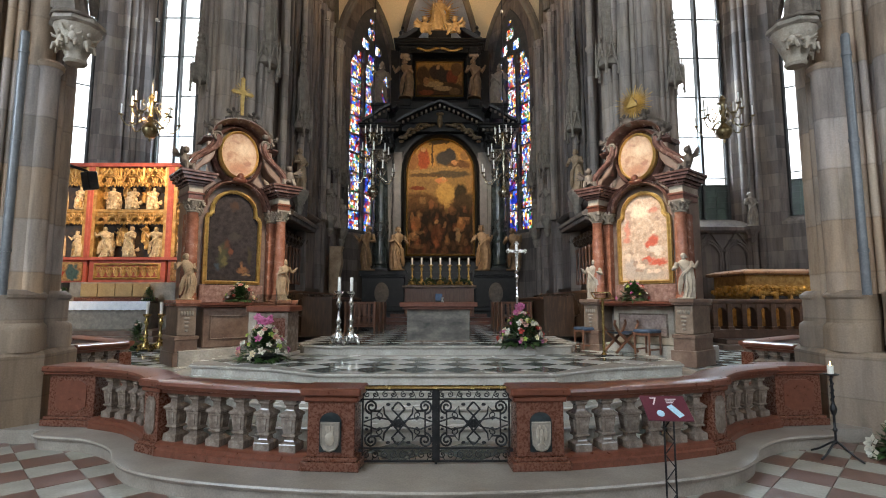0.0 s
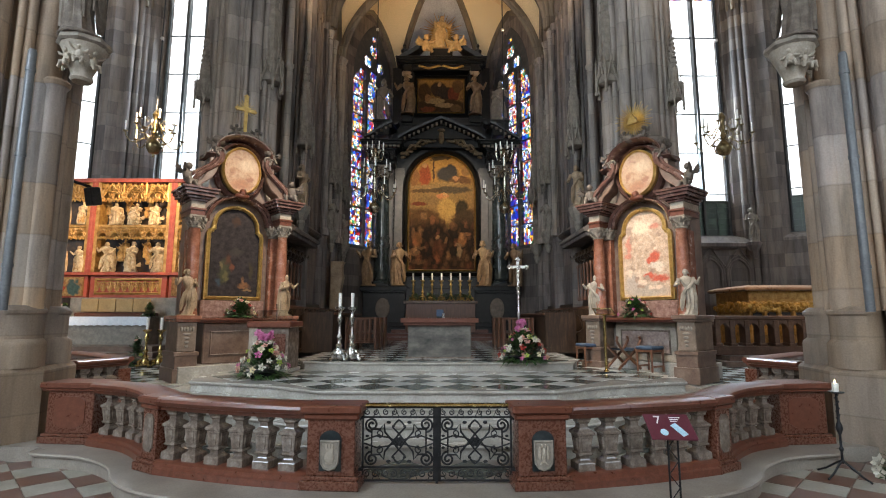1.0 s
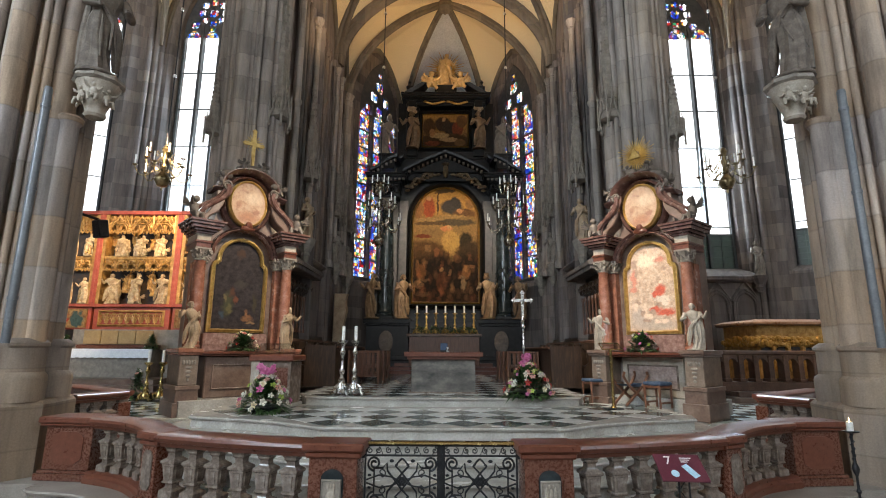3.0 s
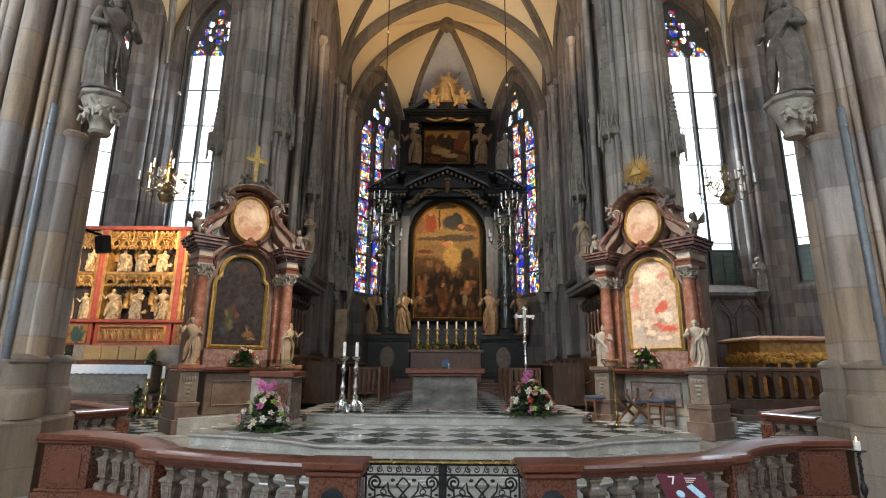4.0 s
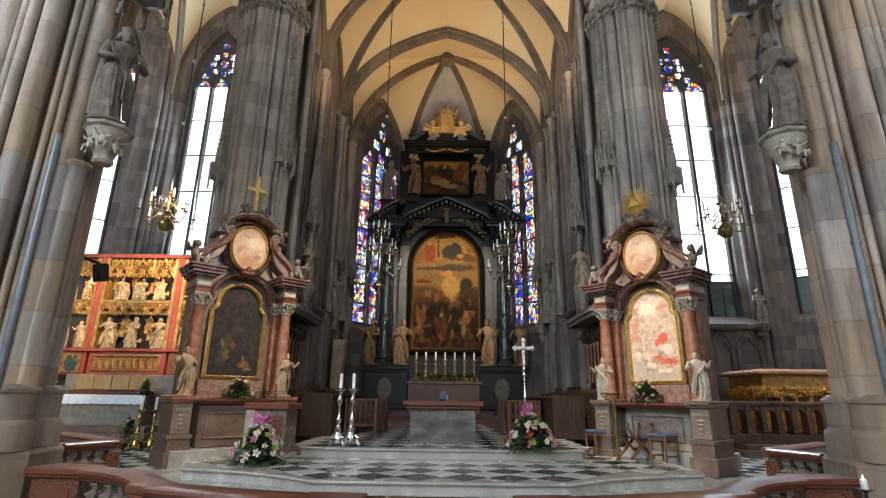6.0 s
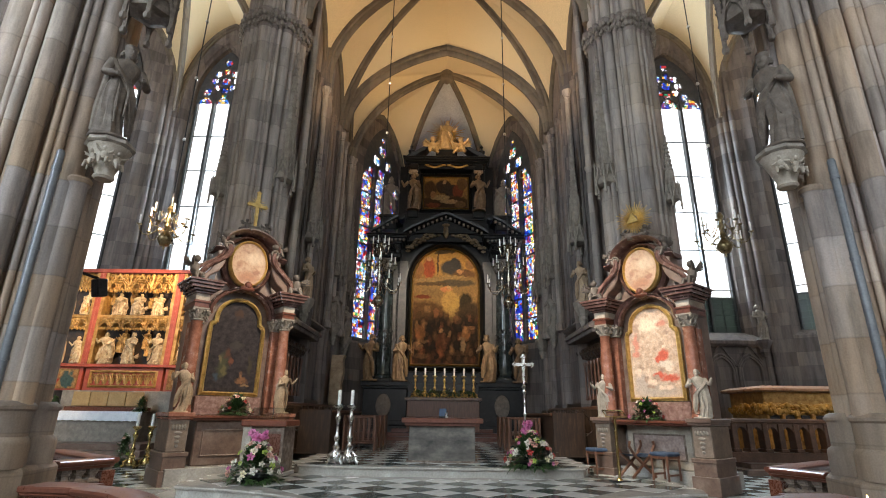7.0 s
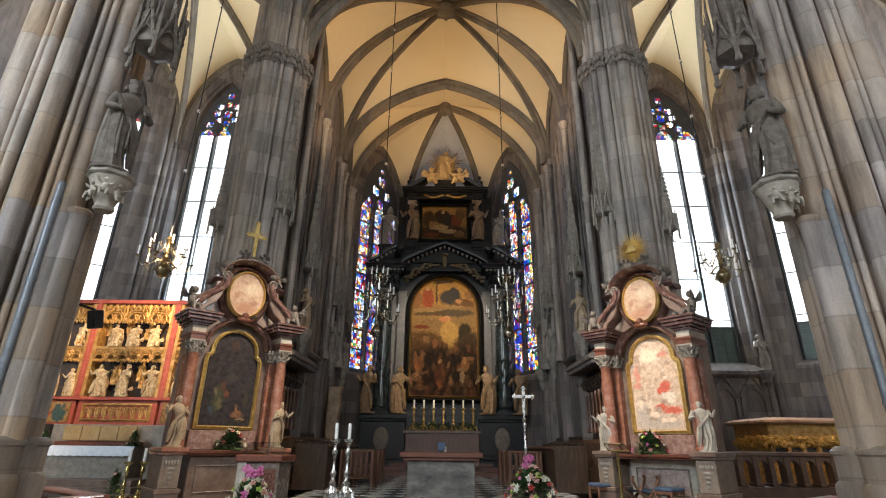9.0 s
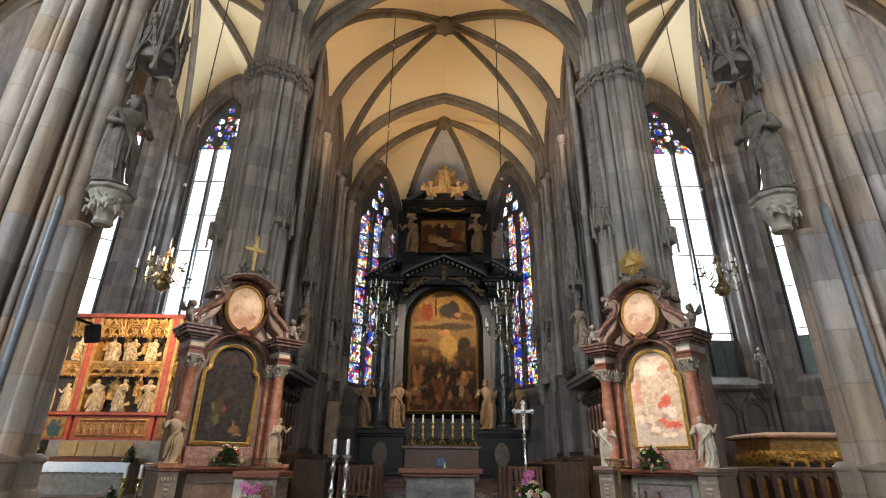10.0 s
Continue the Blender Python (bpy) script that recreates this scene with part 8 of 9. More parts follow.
# predella
pr = part("predella", box(-10.72, -8.38, AY + 0.05, AY + 0.3, 2.5, 3.18), RED_PAINT, ap, bevel=0.01)
part("predella_frame", frame_of([(-10.5, 2.66), (-8.6, 2.66), (-8.6, 3.02), (-10.5, 3.02)], 0.07, AY - 0.01, AY + 0.1), CARVED_GOLD, pr, smooth=True)
bm = bmesh.new()
for k in range(9):
    c = -10.4 + 0.2125 * k
    for sc in (1.0, 0.6):
        add_tube(bm, [(c + x * sc, AY + 0.03, 2.7 + z * sc) for x, z in pointed(0.1, 0.26, 5)], 0.018, 5)
    add_tube(bm, [(c + 0.106, AY + 0.03, 2.66), (c + 0.106, AY + 0.03, 3.0)], 0.02, 5)
    add_ball(bm, (c, AY + 0.03, 2.86), 0.035, 0.02, 0.035, 6)
    add_ball(bm, (c + 0.06, AY + 0.03, 2.96), 0.03, 0.02, 0.03, 6)
    add_ball(bm, (c - 0.06, AY + 0.03, 2.96), 0.03, 0.02, 0.03, 6)
part("lattice", bm, CARVED_GOLD, pr, "gilded arcade lattice", smooth=True)
PAINTED = canvas_material("painted_predella", ((0.16, 0.05, 0.02), (0.30, 0.16, 0.06), (0.4, 0.25, 0.1)), [(-11.2, 2.8, 0.3, 0.3, (0.05, 0.08, 0.07)), (-11.6, 2.8, 0.15, 0.3, (0.3, 0.04, 0.02)), (-7.9, 2.8, 0.2, 0.25, (0.45, 0.3, 0.16)), (-7.4, 2.8, 0.2, 0.25, (0.35, 0.06, 0.03))], 0.5, 0.4, 6)
for x0, x1 in ((-12.6, -10.8), (-8.3, -6.8)):
    part("predella_painting", box(x0 + 0.1, x1 - 0.1, AY + 0.0, AY + 0.06, 2.55, 3.12), PAINTED, pr, "small painted panel")
    part("predella_side", box(x0, x1, AY + 0.05, AY + 0.3, 2.5, 3.18), RED_PAINT, pr)
PANEL_GILT = mottled("dull_panel_gilt", (0.26, 0.165, 0.065), (0.36, 0.235, 0.10), (0.44, 0.30, 0.14), 0.5, 3, 0.1, metal=0.2, fine=30)
fa = thing("aisle_altar", "grey stone altar with a white lace-edged cloth below the altarpiece", "altar")
part("stone_block", box(-11.6, -8.45, 14.85, 15.9, 1.0, 1.9), STATUE_GREY, fa, bevel=0.015)
part("back_block", box(-11.2, -7.9, 15.45, 15.95, 1.0, 2.5), STATUE_GREY, fa, bevel=0.015)
bm = bmesh.new()
N = 60
for y0, y1, zt in ((14.78, 15.5, 1.93),):
    top = [(-11.7 + 3.34 * k / N) for k in range(N + 1)]
    add_loft(bm, [[Vector((x, 15.45, 1.925)) for x in top], [Vector((x, 14.8, 1.925)) for x in top], [Vector((x, 14.775 + 0.012 * math.sin(k * 1.3), 1.8)) for k, x in enumerate(top)], [Vector((x, 14.78 + 0.02 * math.sin(k * 1.3 + 0.5), 1.66 + 0.02 * abs(math.sin(k * 0.8)))) for k, x in enumerate(top)]], closed=False)
part("altar_cloth", bm, LINEN, fa, "white linen cloth with a lace hem", smooth=True)
for k in range(4):
    part("gilt_panel", box(-10.72 + 0.52 * k, -10.22 + 0.52 * k, 15.25, 15.3, 2.06, 2.46), PANEL_GILT, fa, "flat dull gilded panel", bevel=0.01)
part("retable_step", box(-10.8, -8.5, 15.1, 15.5, 1.93, 2.04), RED_CARVED, fa, bevel=0.01)
for k, (y, z) in enumerate(((13.2, 0.84), (13.6, 0.98), (14.0, 1.12))):
    structure("aisle_step_%d" % (k + 1), box(-12.5, -7.3 - 0.25 * k, y, 15.9, z - 0.16, z), BROWN, "brown marble step to the aisle altar", "step")
for i, (x, y, z, w, h) in enumerate(((-11.0, 14.95, 1.93, 0.34, 0.4), (-8.5, 14.95, 1.93, 0.36, 0.42), (-7.55, 12.9, 0.7, 0.5, 0.75))):
    bouquet(pose(x, y, z), w, h, ["white", "lime", "salmon"], "small green pot plant with a few flowers by the aisle altar", 40 + i, category="pot plant", blooms=7, bloom=0.04)
b1 = tall_candlestick(pose(-7.25, 12.75, 0.69), 0.92, BRASS, 3, "turned brass floor candlestick with a white candle", "brass floor candlesticks")
copy_thing(b1, pose(-6.98, 12.9, 0.69))
speaker = thing("loudspeaker", "black loudspeaker on an arm fixed to the pier", "loudspeaker")
bm = box(-0.12, 0.12, -0.1, 0.1, -0.2, 0.16)
bm.transform(pose(-6.92, 9.9, 4.32, 12, 0, -25))
part("housing", bm, IRON, speaker, bevel=0.02)
part("arm", tube([(-7.0, 8.5, 4.55), (-7.05, 9.3, 4.5), (-6.95, 9.85, 4.48)], 0.03), IRON, speaker)

# ---- tomb with its parapet in the other side choir ----
tomb = thing("tomb", "raised imperial tomb with carved amber-lit sides and red marble lid", "tomb")
part("chest", box(9.05, 11.9, 14.85, 16.6, 1.0, 2.72), CARVED_GOLD, tomb, bevel=0.03)
bm = bmesh.new()
rng = random.Random(12)
for k in range(230):
    x = 8.97 + 2.9 * rng.random()
    add_ball(bm, (x, 14.8 + rng.uniform(-0.05, 0.05), 2.22 + rng.uniform(-0.1, 0.12)), rng.uniform(0.05, 0.1), 0.07, rng.uniform(0.05, 0.1), 6)
for k in range(60):
    add_ball(bm, (8.99 + rng.uniform(-0.05, 0.05), 14.9 + 1.6 * rng.random(), 2.22 + rng.uniform(-0.1, 0.12)), 0.07, 0.09, 0.08, 6)
f = part("foliage_frieze", bm, GOLD_DARK, tomb, "deeply carved foliage frieze", smooth=True)
f["kind"] = "stuff"
for k in range(6):
    # flat plate without a recess; the niche's inner shade is its dark colour
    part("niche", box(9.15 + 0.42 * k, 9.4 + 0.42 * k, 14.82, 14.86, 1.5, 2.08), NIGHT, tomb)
    part("console", box(9.42 + 0.42 * k, 9.52 + 0.42 * k, 14.74, 14.86, 1.4, 2.12), CARVED_GOLD, tomb, bevel=0.015)
LID = mottled("pale_red_marble", (0.16, 0.085, 0.05), (0.28, 0.16, 0.10), (0.4, 0.26, 0.18), 0.3, 6, 0.1, fine=40)
lid = add_loft(bmesh.new(), [[Vector((x, y, z)) for x, y in ((8.92 - o, 14.7 - o), (12.0, 14.7 - o), (12.0, 16.7), (8.92 - o, 16.7))] for o, z in ((0.0, 2.7), (0.08, 2.74), (0.08, 2.79), (0.0, 2.82), (-0.25, 2.88))])
part("lid", lid, LID, tomb, "pale red marble lid slab")
PW = mottled("brown_parapet_stone", (0.055, 0.023, 0.012), (0.10, 0.046, 0.024), (0.155, 0.082, 0.046), 0.5, 5, 0.3, fine=40)
par = thing("tomb_parapet", "brown stone parapet with arched openings round the tomb", "parapet")
part("coping", box(7.1, 12.5, 13.85, 14.2, 1.86, 1.98), PW, par, bevel=0.03)
part("base_course", box(7.1, 12.5, 13.85, 14.2, 0.9, 1.16), PW, par, bevel=0.02)
for k in range(14):
    x = 7.18 + 0.4 * k
    part("post", add_box(box(x - 0.07, x + 0.07, 13.88, 14.17, 1.16, 1.86), x - 0.1, x + 0.1, 13.84, 14.2, 1.16, 1.24), PW, par, bevel=0.012)
    if k < 13:
        bm = plate([(x + 0.07, 1.6)] + [(x + 0.2 + a, 1.6 + b) for a, b in pointed(0.13, 0.18, 5)] + [(x + 0.33, 1.6), (x + 0.33, 1.86), (x + 0.07, 1.86)], 13.92, 14.12)
        part("arch_head", bm, PW, par)
for k, z in enumerate((0.8, 0.92)):
    structure("tomb_step_%d" % (k + 1), box(7.3 + 0.3 * k, 13, 13.1 + 0.35 * k, 17.6, 0.66, z), BROWN, "brown marble step round the tomb", "step")


# ---- side choir walls: blind arcade and sill ----
for side in (-1, 1):
    x0, x1 = sorted((side * 7.2, side * 11.2))
    bm = add_sweep(bmesh.new(), [(x1, 18.0, 4.8), (x0, 18.0, 4.8)][::-1], [(-0.02, 0), (0.3, -0.25), (0.3, -0.36), (0.22, -0.42), (-0.02, -0.45)])
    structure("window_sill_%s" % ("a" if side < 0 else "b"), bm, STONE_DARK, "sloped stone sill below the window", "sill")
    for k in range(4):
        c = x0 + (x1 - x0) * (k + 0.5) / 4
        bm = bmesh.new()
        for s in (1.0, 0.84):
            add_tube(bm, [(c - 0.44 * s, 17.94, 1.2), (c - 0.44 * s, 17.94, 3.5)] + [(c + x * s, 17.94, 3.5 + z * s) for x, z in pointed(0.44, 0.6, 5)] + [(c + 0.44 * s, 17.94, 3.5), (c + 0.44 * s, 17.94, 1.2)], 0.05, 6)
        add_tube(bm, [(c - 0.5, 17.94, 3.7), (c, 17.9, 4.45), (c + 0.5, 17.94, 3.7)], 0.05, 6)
        structure("blind_arch", bm, STONE_DARK, "blind pointed arch on the dark wall", "blind arcade", True)
    cx, cy = side * 11.1, 17.75
    statue(pose(cx, cy - 0.12, 4.55, 0, 0, -side * 20), 1.3, STATUE_GREY, "grey stone saint on a wall corbel in the side choir", "ca%d" % side, "wall saints")
    cb = thing("wall_corbel", "carved stone corbel below the wall saint", "corbel", "wall corbels")
    part("corbel_stone", lathe([(0.08, -0.55), (0.16, -0.4), (0.14, -0.3), (0.26, -0.1), (0.28, 0.0)], 8, (cx, cy - 0.1, 4.55)), STONE_DARK, cb)


# ---- chandeliers ----
def chandelier(m, h, r, mat, tiers, arms, top, label, group, ball):
    t = thing("chandelier", label, "chandelier", group, m)
    part("stem", lathe([(0.01, -0.12), (0.03, -0.08), (0.02, -0.02), (ball * 0.6, 0.0), (ball, ball * 0.7), (ball * 0.95, ball * 1.1), (0.05, ball * 2), (0.07, ball * 2.3), (0.04, h * 0.4), (0.075, h * 0.47), (0.04, h * 0.55), (0.07, h * 0.66), (0.035, h * 0.75), (0.06, h * 0.86), (0.09, h * 0.92), (0.05, h), (0.012, h + 0.04)], 14), mat, t, smooth=True)
    for i in range(tiers):
        z0 = h * (0.3 + 0.3 * i)
        R = r * (1 - 0.3 * i)
        for k in range(arms):
            a = 2 * math.pi * (k + 0.5 * i) / arms
            ux, uy = math.cos(a), math.sin(a)
            arm = part("arm", tube([(ux * q * R, uy * q * R, z0 + dz) for q, dz in ((0.1, 0.05), (0.25, 0.1), (0.4, 0.0), (0.6, -0.13), (0.82, -0.12), (0.97, 0.0), (1.0, 0.1))], 0.014, 6), mat, t, smooth=True)
            part("drip_pan", lathe([(0.015, 0.08), (0.06, 0.1), (0.065, 0.115), (0.02, 0.12)], 10, (ux * R, uy * R, z0)), mat, arm, smooth=True)
            part("candle", lathe([(0.017, 0.12), (0.017, 0.36), (0.003, 0.37)], 8, (ux * R, uy * R, z0)), WAX, arm, "white electric candle", smooth=True)
            bm = tube([(ux * R * q, uy * R * q, z0 + dz) for q, dz in ((0.35, 0.16), (0.5, 0.22), (0.6, 0.14), (0.5, 0.08))], 0.01, 5)
            part("curl", bm, mat, arm)
    ch = part("chain", tube([(0, 0, h), (0, 0, top)], 0.016, 6), IRON, t, "long dark suspension rod")
    for k in range(1, 6):
        part("rod_knob", add_ball(bmesh.new(), (0, 0, h + (top - h) * k / 6), 0.05, seg=8), SILVER, ch, smooth=True)
    return t


for side in (-1, 1):
    chandelier(pose(side * 1.85, 14.0, 4.84, 0, 0, 12 * side), 1.85, 0.62, TARNISHED, 3, 8, 12.9, "ornate silvery brass chandelier with many candles before the high altar", "choir chandeliers", 0.16)
    chandelier(pose(side * 7.02, 12.0, 5.9, 0, 0, 20 * side), 1.05, 0.62, AGED_BRASS, 2, 6, 12.75, "brass ball chandelier with white candles in the side choir", "side chandeliers", 0.19)


# ---- choir stalls ----
def stall_row(side):
    t = thing("choir_stalls", "long row of dark carved oak choir stalls along the wall", "choir stalls", "choir stalls")
    xw = side * 4.3
    f = -side
    def xx(a, b):
        return sorted((xw + f * a, xw + f * b))
    part("footboard", box(*xx(0, 1.3), 13.3, 19.6, 1.012, 1.12), WOOD_DARK, t)
    for k in range(10):
        y = 13.4 + 0.62 * k
        bm = plate([(-0.3, 1.1), (0.3, 1.1), (0.3, 1.5), (0.12, 1.62), (0.2, 1.95), (0.34, 2.05), (0.34, 2.14), (-0.3, 2.14)], -0.03, 0.03)
        bm.transform(pose(xw + f * 0.42, y, 0, 0, 0, 0 if f > 0 else 180))
        part("divider", bm, WOOD_DARK, t, bevel=0.008)
        part("seat", box(*xx(0.1, 0.6), y + 0.04, y + 0.58, 1.5, 1.55), WOOD_DARK, t)
        part("knob", add_ball(bmesh.new(), (xw + f * 0.72, y, 2.1), 0.05, seg=8), WOOD_DARK, t, smooth=True)
    part("back_panel", box(*xx(0.04, 0.12), 13.2, 19.6, 1.1, 2.35), WOOD_DARK, t)
    part("arm_rail", box(*xx(0.08, 0.4), 13.2, 19.6, 2.14, 2.22), WOOD_RED, t, bevel=0.015)
    part("front_desk", box(*xx(1.45, 1.52), 13.3, 17.8, 1.012, 1.98), WOOD_DARK, t, bevel=0.01)
    part("desk_top", box(*xx(1.2, 1.6), 13.3, 17.8, 1.98, 2.04), WOOD_RED, t, bevel=0.012)
    part("desk_end", box(*xx(0.75, 1.55), 13.24, 13.32, 1.012, 2.05), WOOD_DARK, t, bevel=0.01)
    # tall canopied back with turned shafts
    part("high_back", box(*xx(0.02, 0.1), 12.9, 15.3, 2.35, 4.1), WOOD_DARK, t)
    for k in range(8):
        y = 12.98 + 0.32 * k
        part("shaft", lathe([(0.04, 2.4), (0.05, 2.45), (0.028, 2.55), (0.03, 3.3), (0.055, 3.4), (0.03, 3.45)], 8, (xw + f * 0.2, y, 0)), WOOD_RED, t, smooth=True)
        bm = cherub_mesh(0.42, "st%d%d" % (k, side))
        bm.transform(pose(xw + f * 0.24, y, 3.46, 0, 0, 90 * side))
        part("carved_bust", bm, WOOD_DARK, t, smooth=True)
    part("canopy_cornice", box(*xx(0.0, 0.55), 12.8, 15.4, 4.0, 4.12), STONE_DARK, t, bevel=0.02)
    bm = add_loft(bmesh.new(), [[Vector((xw + f * a, y, z)) for a, z in ((0.0, 4.12), (0.6, 4.12), (0.62, 4.2), (0.0, 4.62))] for y in (12.75, 15.45)])
    part("canopy_roof", bm, STONE, t, "sloping grey canopy roof")
    return t


for side in (-1, 1):
    stall_row(side)
for side in (-1, 1):
    for k in range(3):
        pw = thing("prayer_bench", "red-brown wooden prayer bench with a slatted back in the choir", "bench", "choir benches", pose(side * 2.25, 14.9 + 1.15 * k, 1.014))
        part("top_rail", box(-0.4, 0.4, -0.05, 0.05, 0.84, 0.9), WOOD_RED, pw, bevel=0.01)
        part("bottom_rail", box(-0.4, 0.4, -0.03, 0.03, 0.16, 0.22), WOOD_RED, pw, bevel=0.01)
        for j in range(6):
            part("slat", box(-0.37 + 0.14 * j, -0.31 + 0.14 * j, -0.02, 0.02, 0.2, 0.86), WOOD_RED, pw)
        for x in (-0.42, 0.42):
            part("end_board", box(x - 0.03, x + 0.03, -0.3, 0.35, 0.0, 0.9), WOOD_RED, pw, bevel=0.01)
        part("seat", box(-0.4, 0.4, 0.0, 0.34, 0.42, 0.46), WOOD_RED, pw)


# ---- wall figures with canopies in the choir ----
def spire_canopy(m, h, r, mat, name, label, group):
    t = thing(name, label, "canopy", group, m)
    part("canopy_box", lathe([(r * 0.5, 0.16), (r * 0.86, 0.2), (r * 0.9, 0.32), (r * 0.82, 0.5), (r * 0.84, 0.9 * r + 0.4), (r * 0.6, 1.1 * r + 0.42)], 6), mat, t)
    q = r / 0.3
    for k in range(6):
        a, b = 2 * math.pi * k / 6, 2 * math.pi * (k + 1) / 6
        p, p2 = Vector((r * math.cos(a), r * math.sin(a), 0.1)), Vector((r * math.cos(b), r * math.sin(b), 0.1))
        mid, top = p.lerp(p2, 0.5) * 1.06, 2.1 * r
        bm = bmesh.new()
        add_tube(bm, [p, p.lerp(mid, 0.5) + Vector((0, 0, top * 0.42)), mid + Vector((0, 0, top))], 0.026 * q, 5)
        add_tube(bm, [p2, p2.lerp(mid, 0.5) + Vector((0, 0, top * 0.42)), mid + Vector((0, 0, top * 1.02))], 0.026 * q, 5)
        add_tube(bm, [p, p.lerp(mid, 0.35) + Vector((0, 0, top * 0.3)), mid + Vector((0, 0, top * 0.45)), p2.lerp(mid, 0.35) + Vector((0, 0, top * 0.3)), p2], 0.018 * q, 5)
        for u, z in ((0.3, 0.28), (0.6, 0.55), (0.85, 0.82)):
            for e in (p, p2):
                add_ball(bm, tuple(e.lerp(mid, u) * 1.05 + Vector((0, 0, top * z + 0.03))), 0.028 * q, seg=5)
        add_ball(bm, tuple(mid + Vector((0, 0, top * 1.1))), 0.045 * q, 0.045 * q, 0.06 * q, 6)
        part("gablet", bm, mat, t, smooth=True)
        bm = add_tube(bmesh.new(), [p - Vector((0, 0, 0.12 * q)), p + Vector((0, 0, 0.15)), p + Vector((0, 0, 1.6 * r)), p + Vector((0, 0, 2.7 * r))], [0.03 * q, 0.034 * q, 0.026 * q, 0.004], 5)
        add_ball(bm, tuple(p - Vector((0, 0, 0.16 * q))), 0.05 * q, 0.05 * q, 0.06 * q, 6)
        part("pinnacle", bm, mat, t, smooth=True)
        c = Vector((0.72 * r * math.cos((a + b) / 2), 0.72 * r * math.sin((a + b) / 2), 2.0 * r))
        part("pinnacle", add_tube(bmesh.new(), [c, c + Vector((0, 0, h * 0.14)), c * 0.85 + Vector((0, 0, h * 0.26))], [0.026 * q, 0.02 * q, 0.004], 5), mat, t)
    part("spire", lathe([(r * 0.62, 0.3), (r * 0.6, h * 0.45), (r * 0.42, h * 0.5), (r * 0.12, h * 0.92), (r * 0.22, h * 0.95), (0.01, h)], 6), mat, t)
    bm = bmesh.new()
    for k in range(7):
        z = h * (0.5 + 0.06 * k)
        for j in range(6):
            a = 2 * math.pi * j / 6
            rr = r * (0.42 - 0.3 * (z / h - 0.5) / 0.42)
            add_ball(bm, (rr * math.cos(a), rr * math.sin(a), z), 0.035, seg=5)
    part("crocket_band", bm, mat, t, smooth=True)["kind"] = "stuff"
    return t


spots = []
for side in (-1, 1):
    for y, z in ((14.4, 5.1), (18.5, 5.05), (20.4, 4.85)):
        x = side * (4.02 if y < 20 else 3.95)
        spots.append((side, x, y, z))
for i, (side, x, y, z) in enumerate(spots):
    statue(pose(x, y, z, 0, 0, -side * 60), 1.3, STATUE_GREY if i % 3 else STATUE, "weathered stone saint on a bracket of the choir wall", "wf%d" % i, "choir wall saints")
    br = thing("statue_bracket", "carved foliage bracket below a choir saint", "bracket", "statue brackets")
    part("bracket_stone", lathe([(0.06, -0.75), (0.14, -0.5), (0.12, -0.42), (0.26, -0.15), (0.28, -0.05), (0.27, 0.0)], 8, (x, y, z)), STATUE_GREY, br)
    spire_canopy(pose(x, y, z + 1.62), 3.6, 0.3, STATUE_GREY, "statue_canopy", "slender crocketed stone canopy over a saint", "statue canopies")
console = thing("wall_console", "pale yellow carved console against the choir wall", "console")
part("console_body", plate([(-0.2, 2.0), (0.2, 2.0), (0.24, 2.5), (0.16, 2.9), (0.28, 3.4), (0.2, 3.8), (0.3, 4.0), (-0.2, 4.0)], 18.9, 19.25, pose(-3.9, 0, 0)), STATUE, console, bevel=0.02)

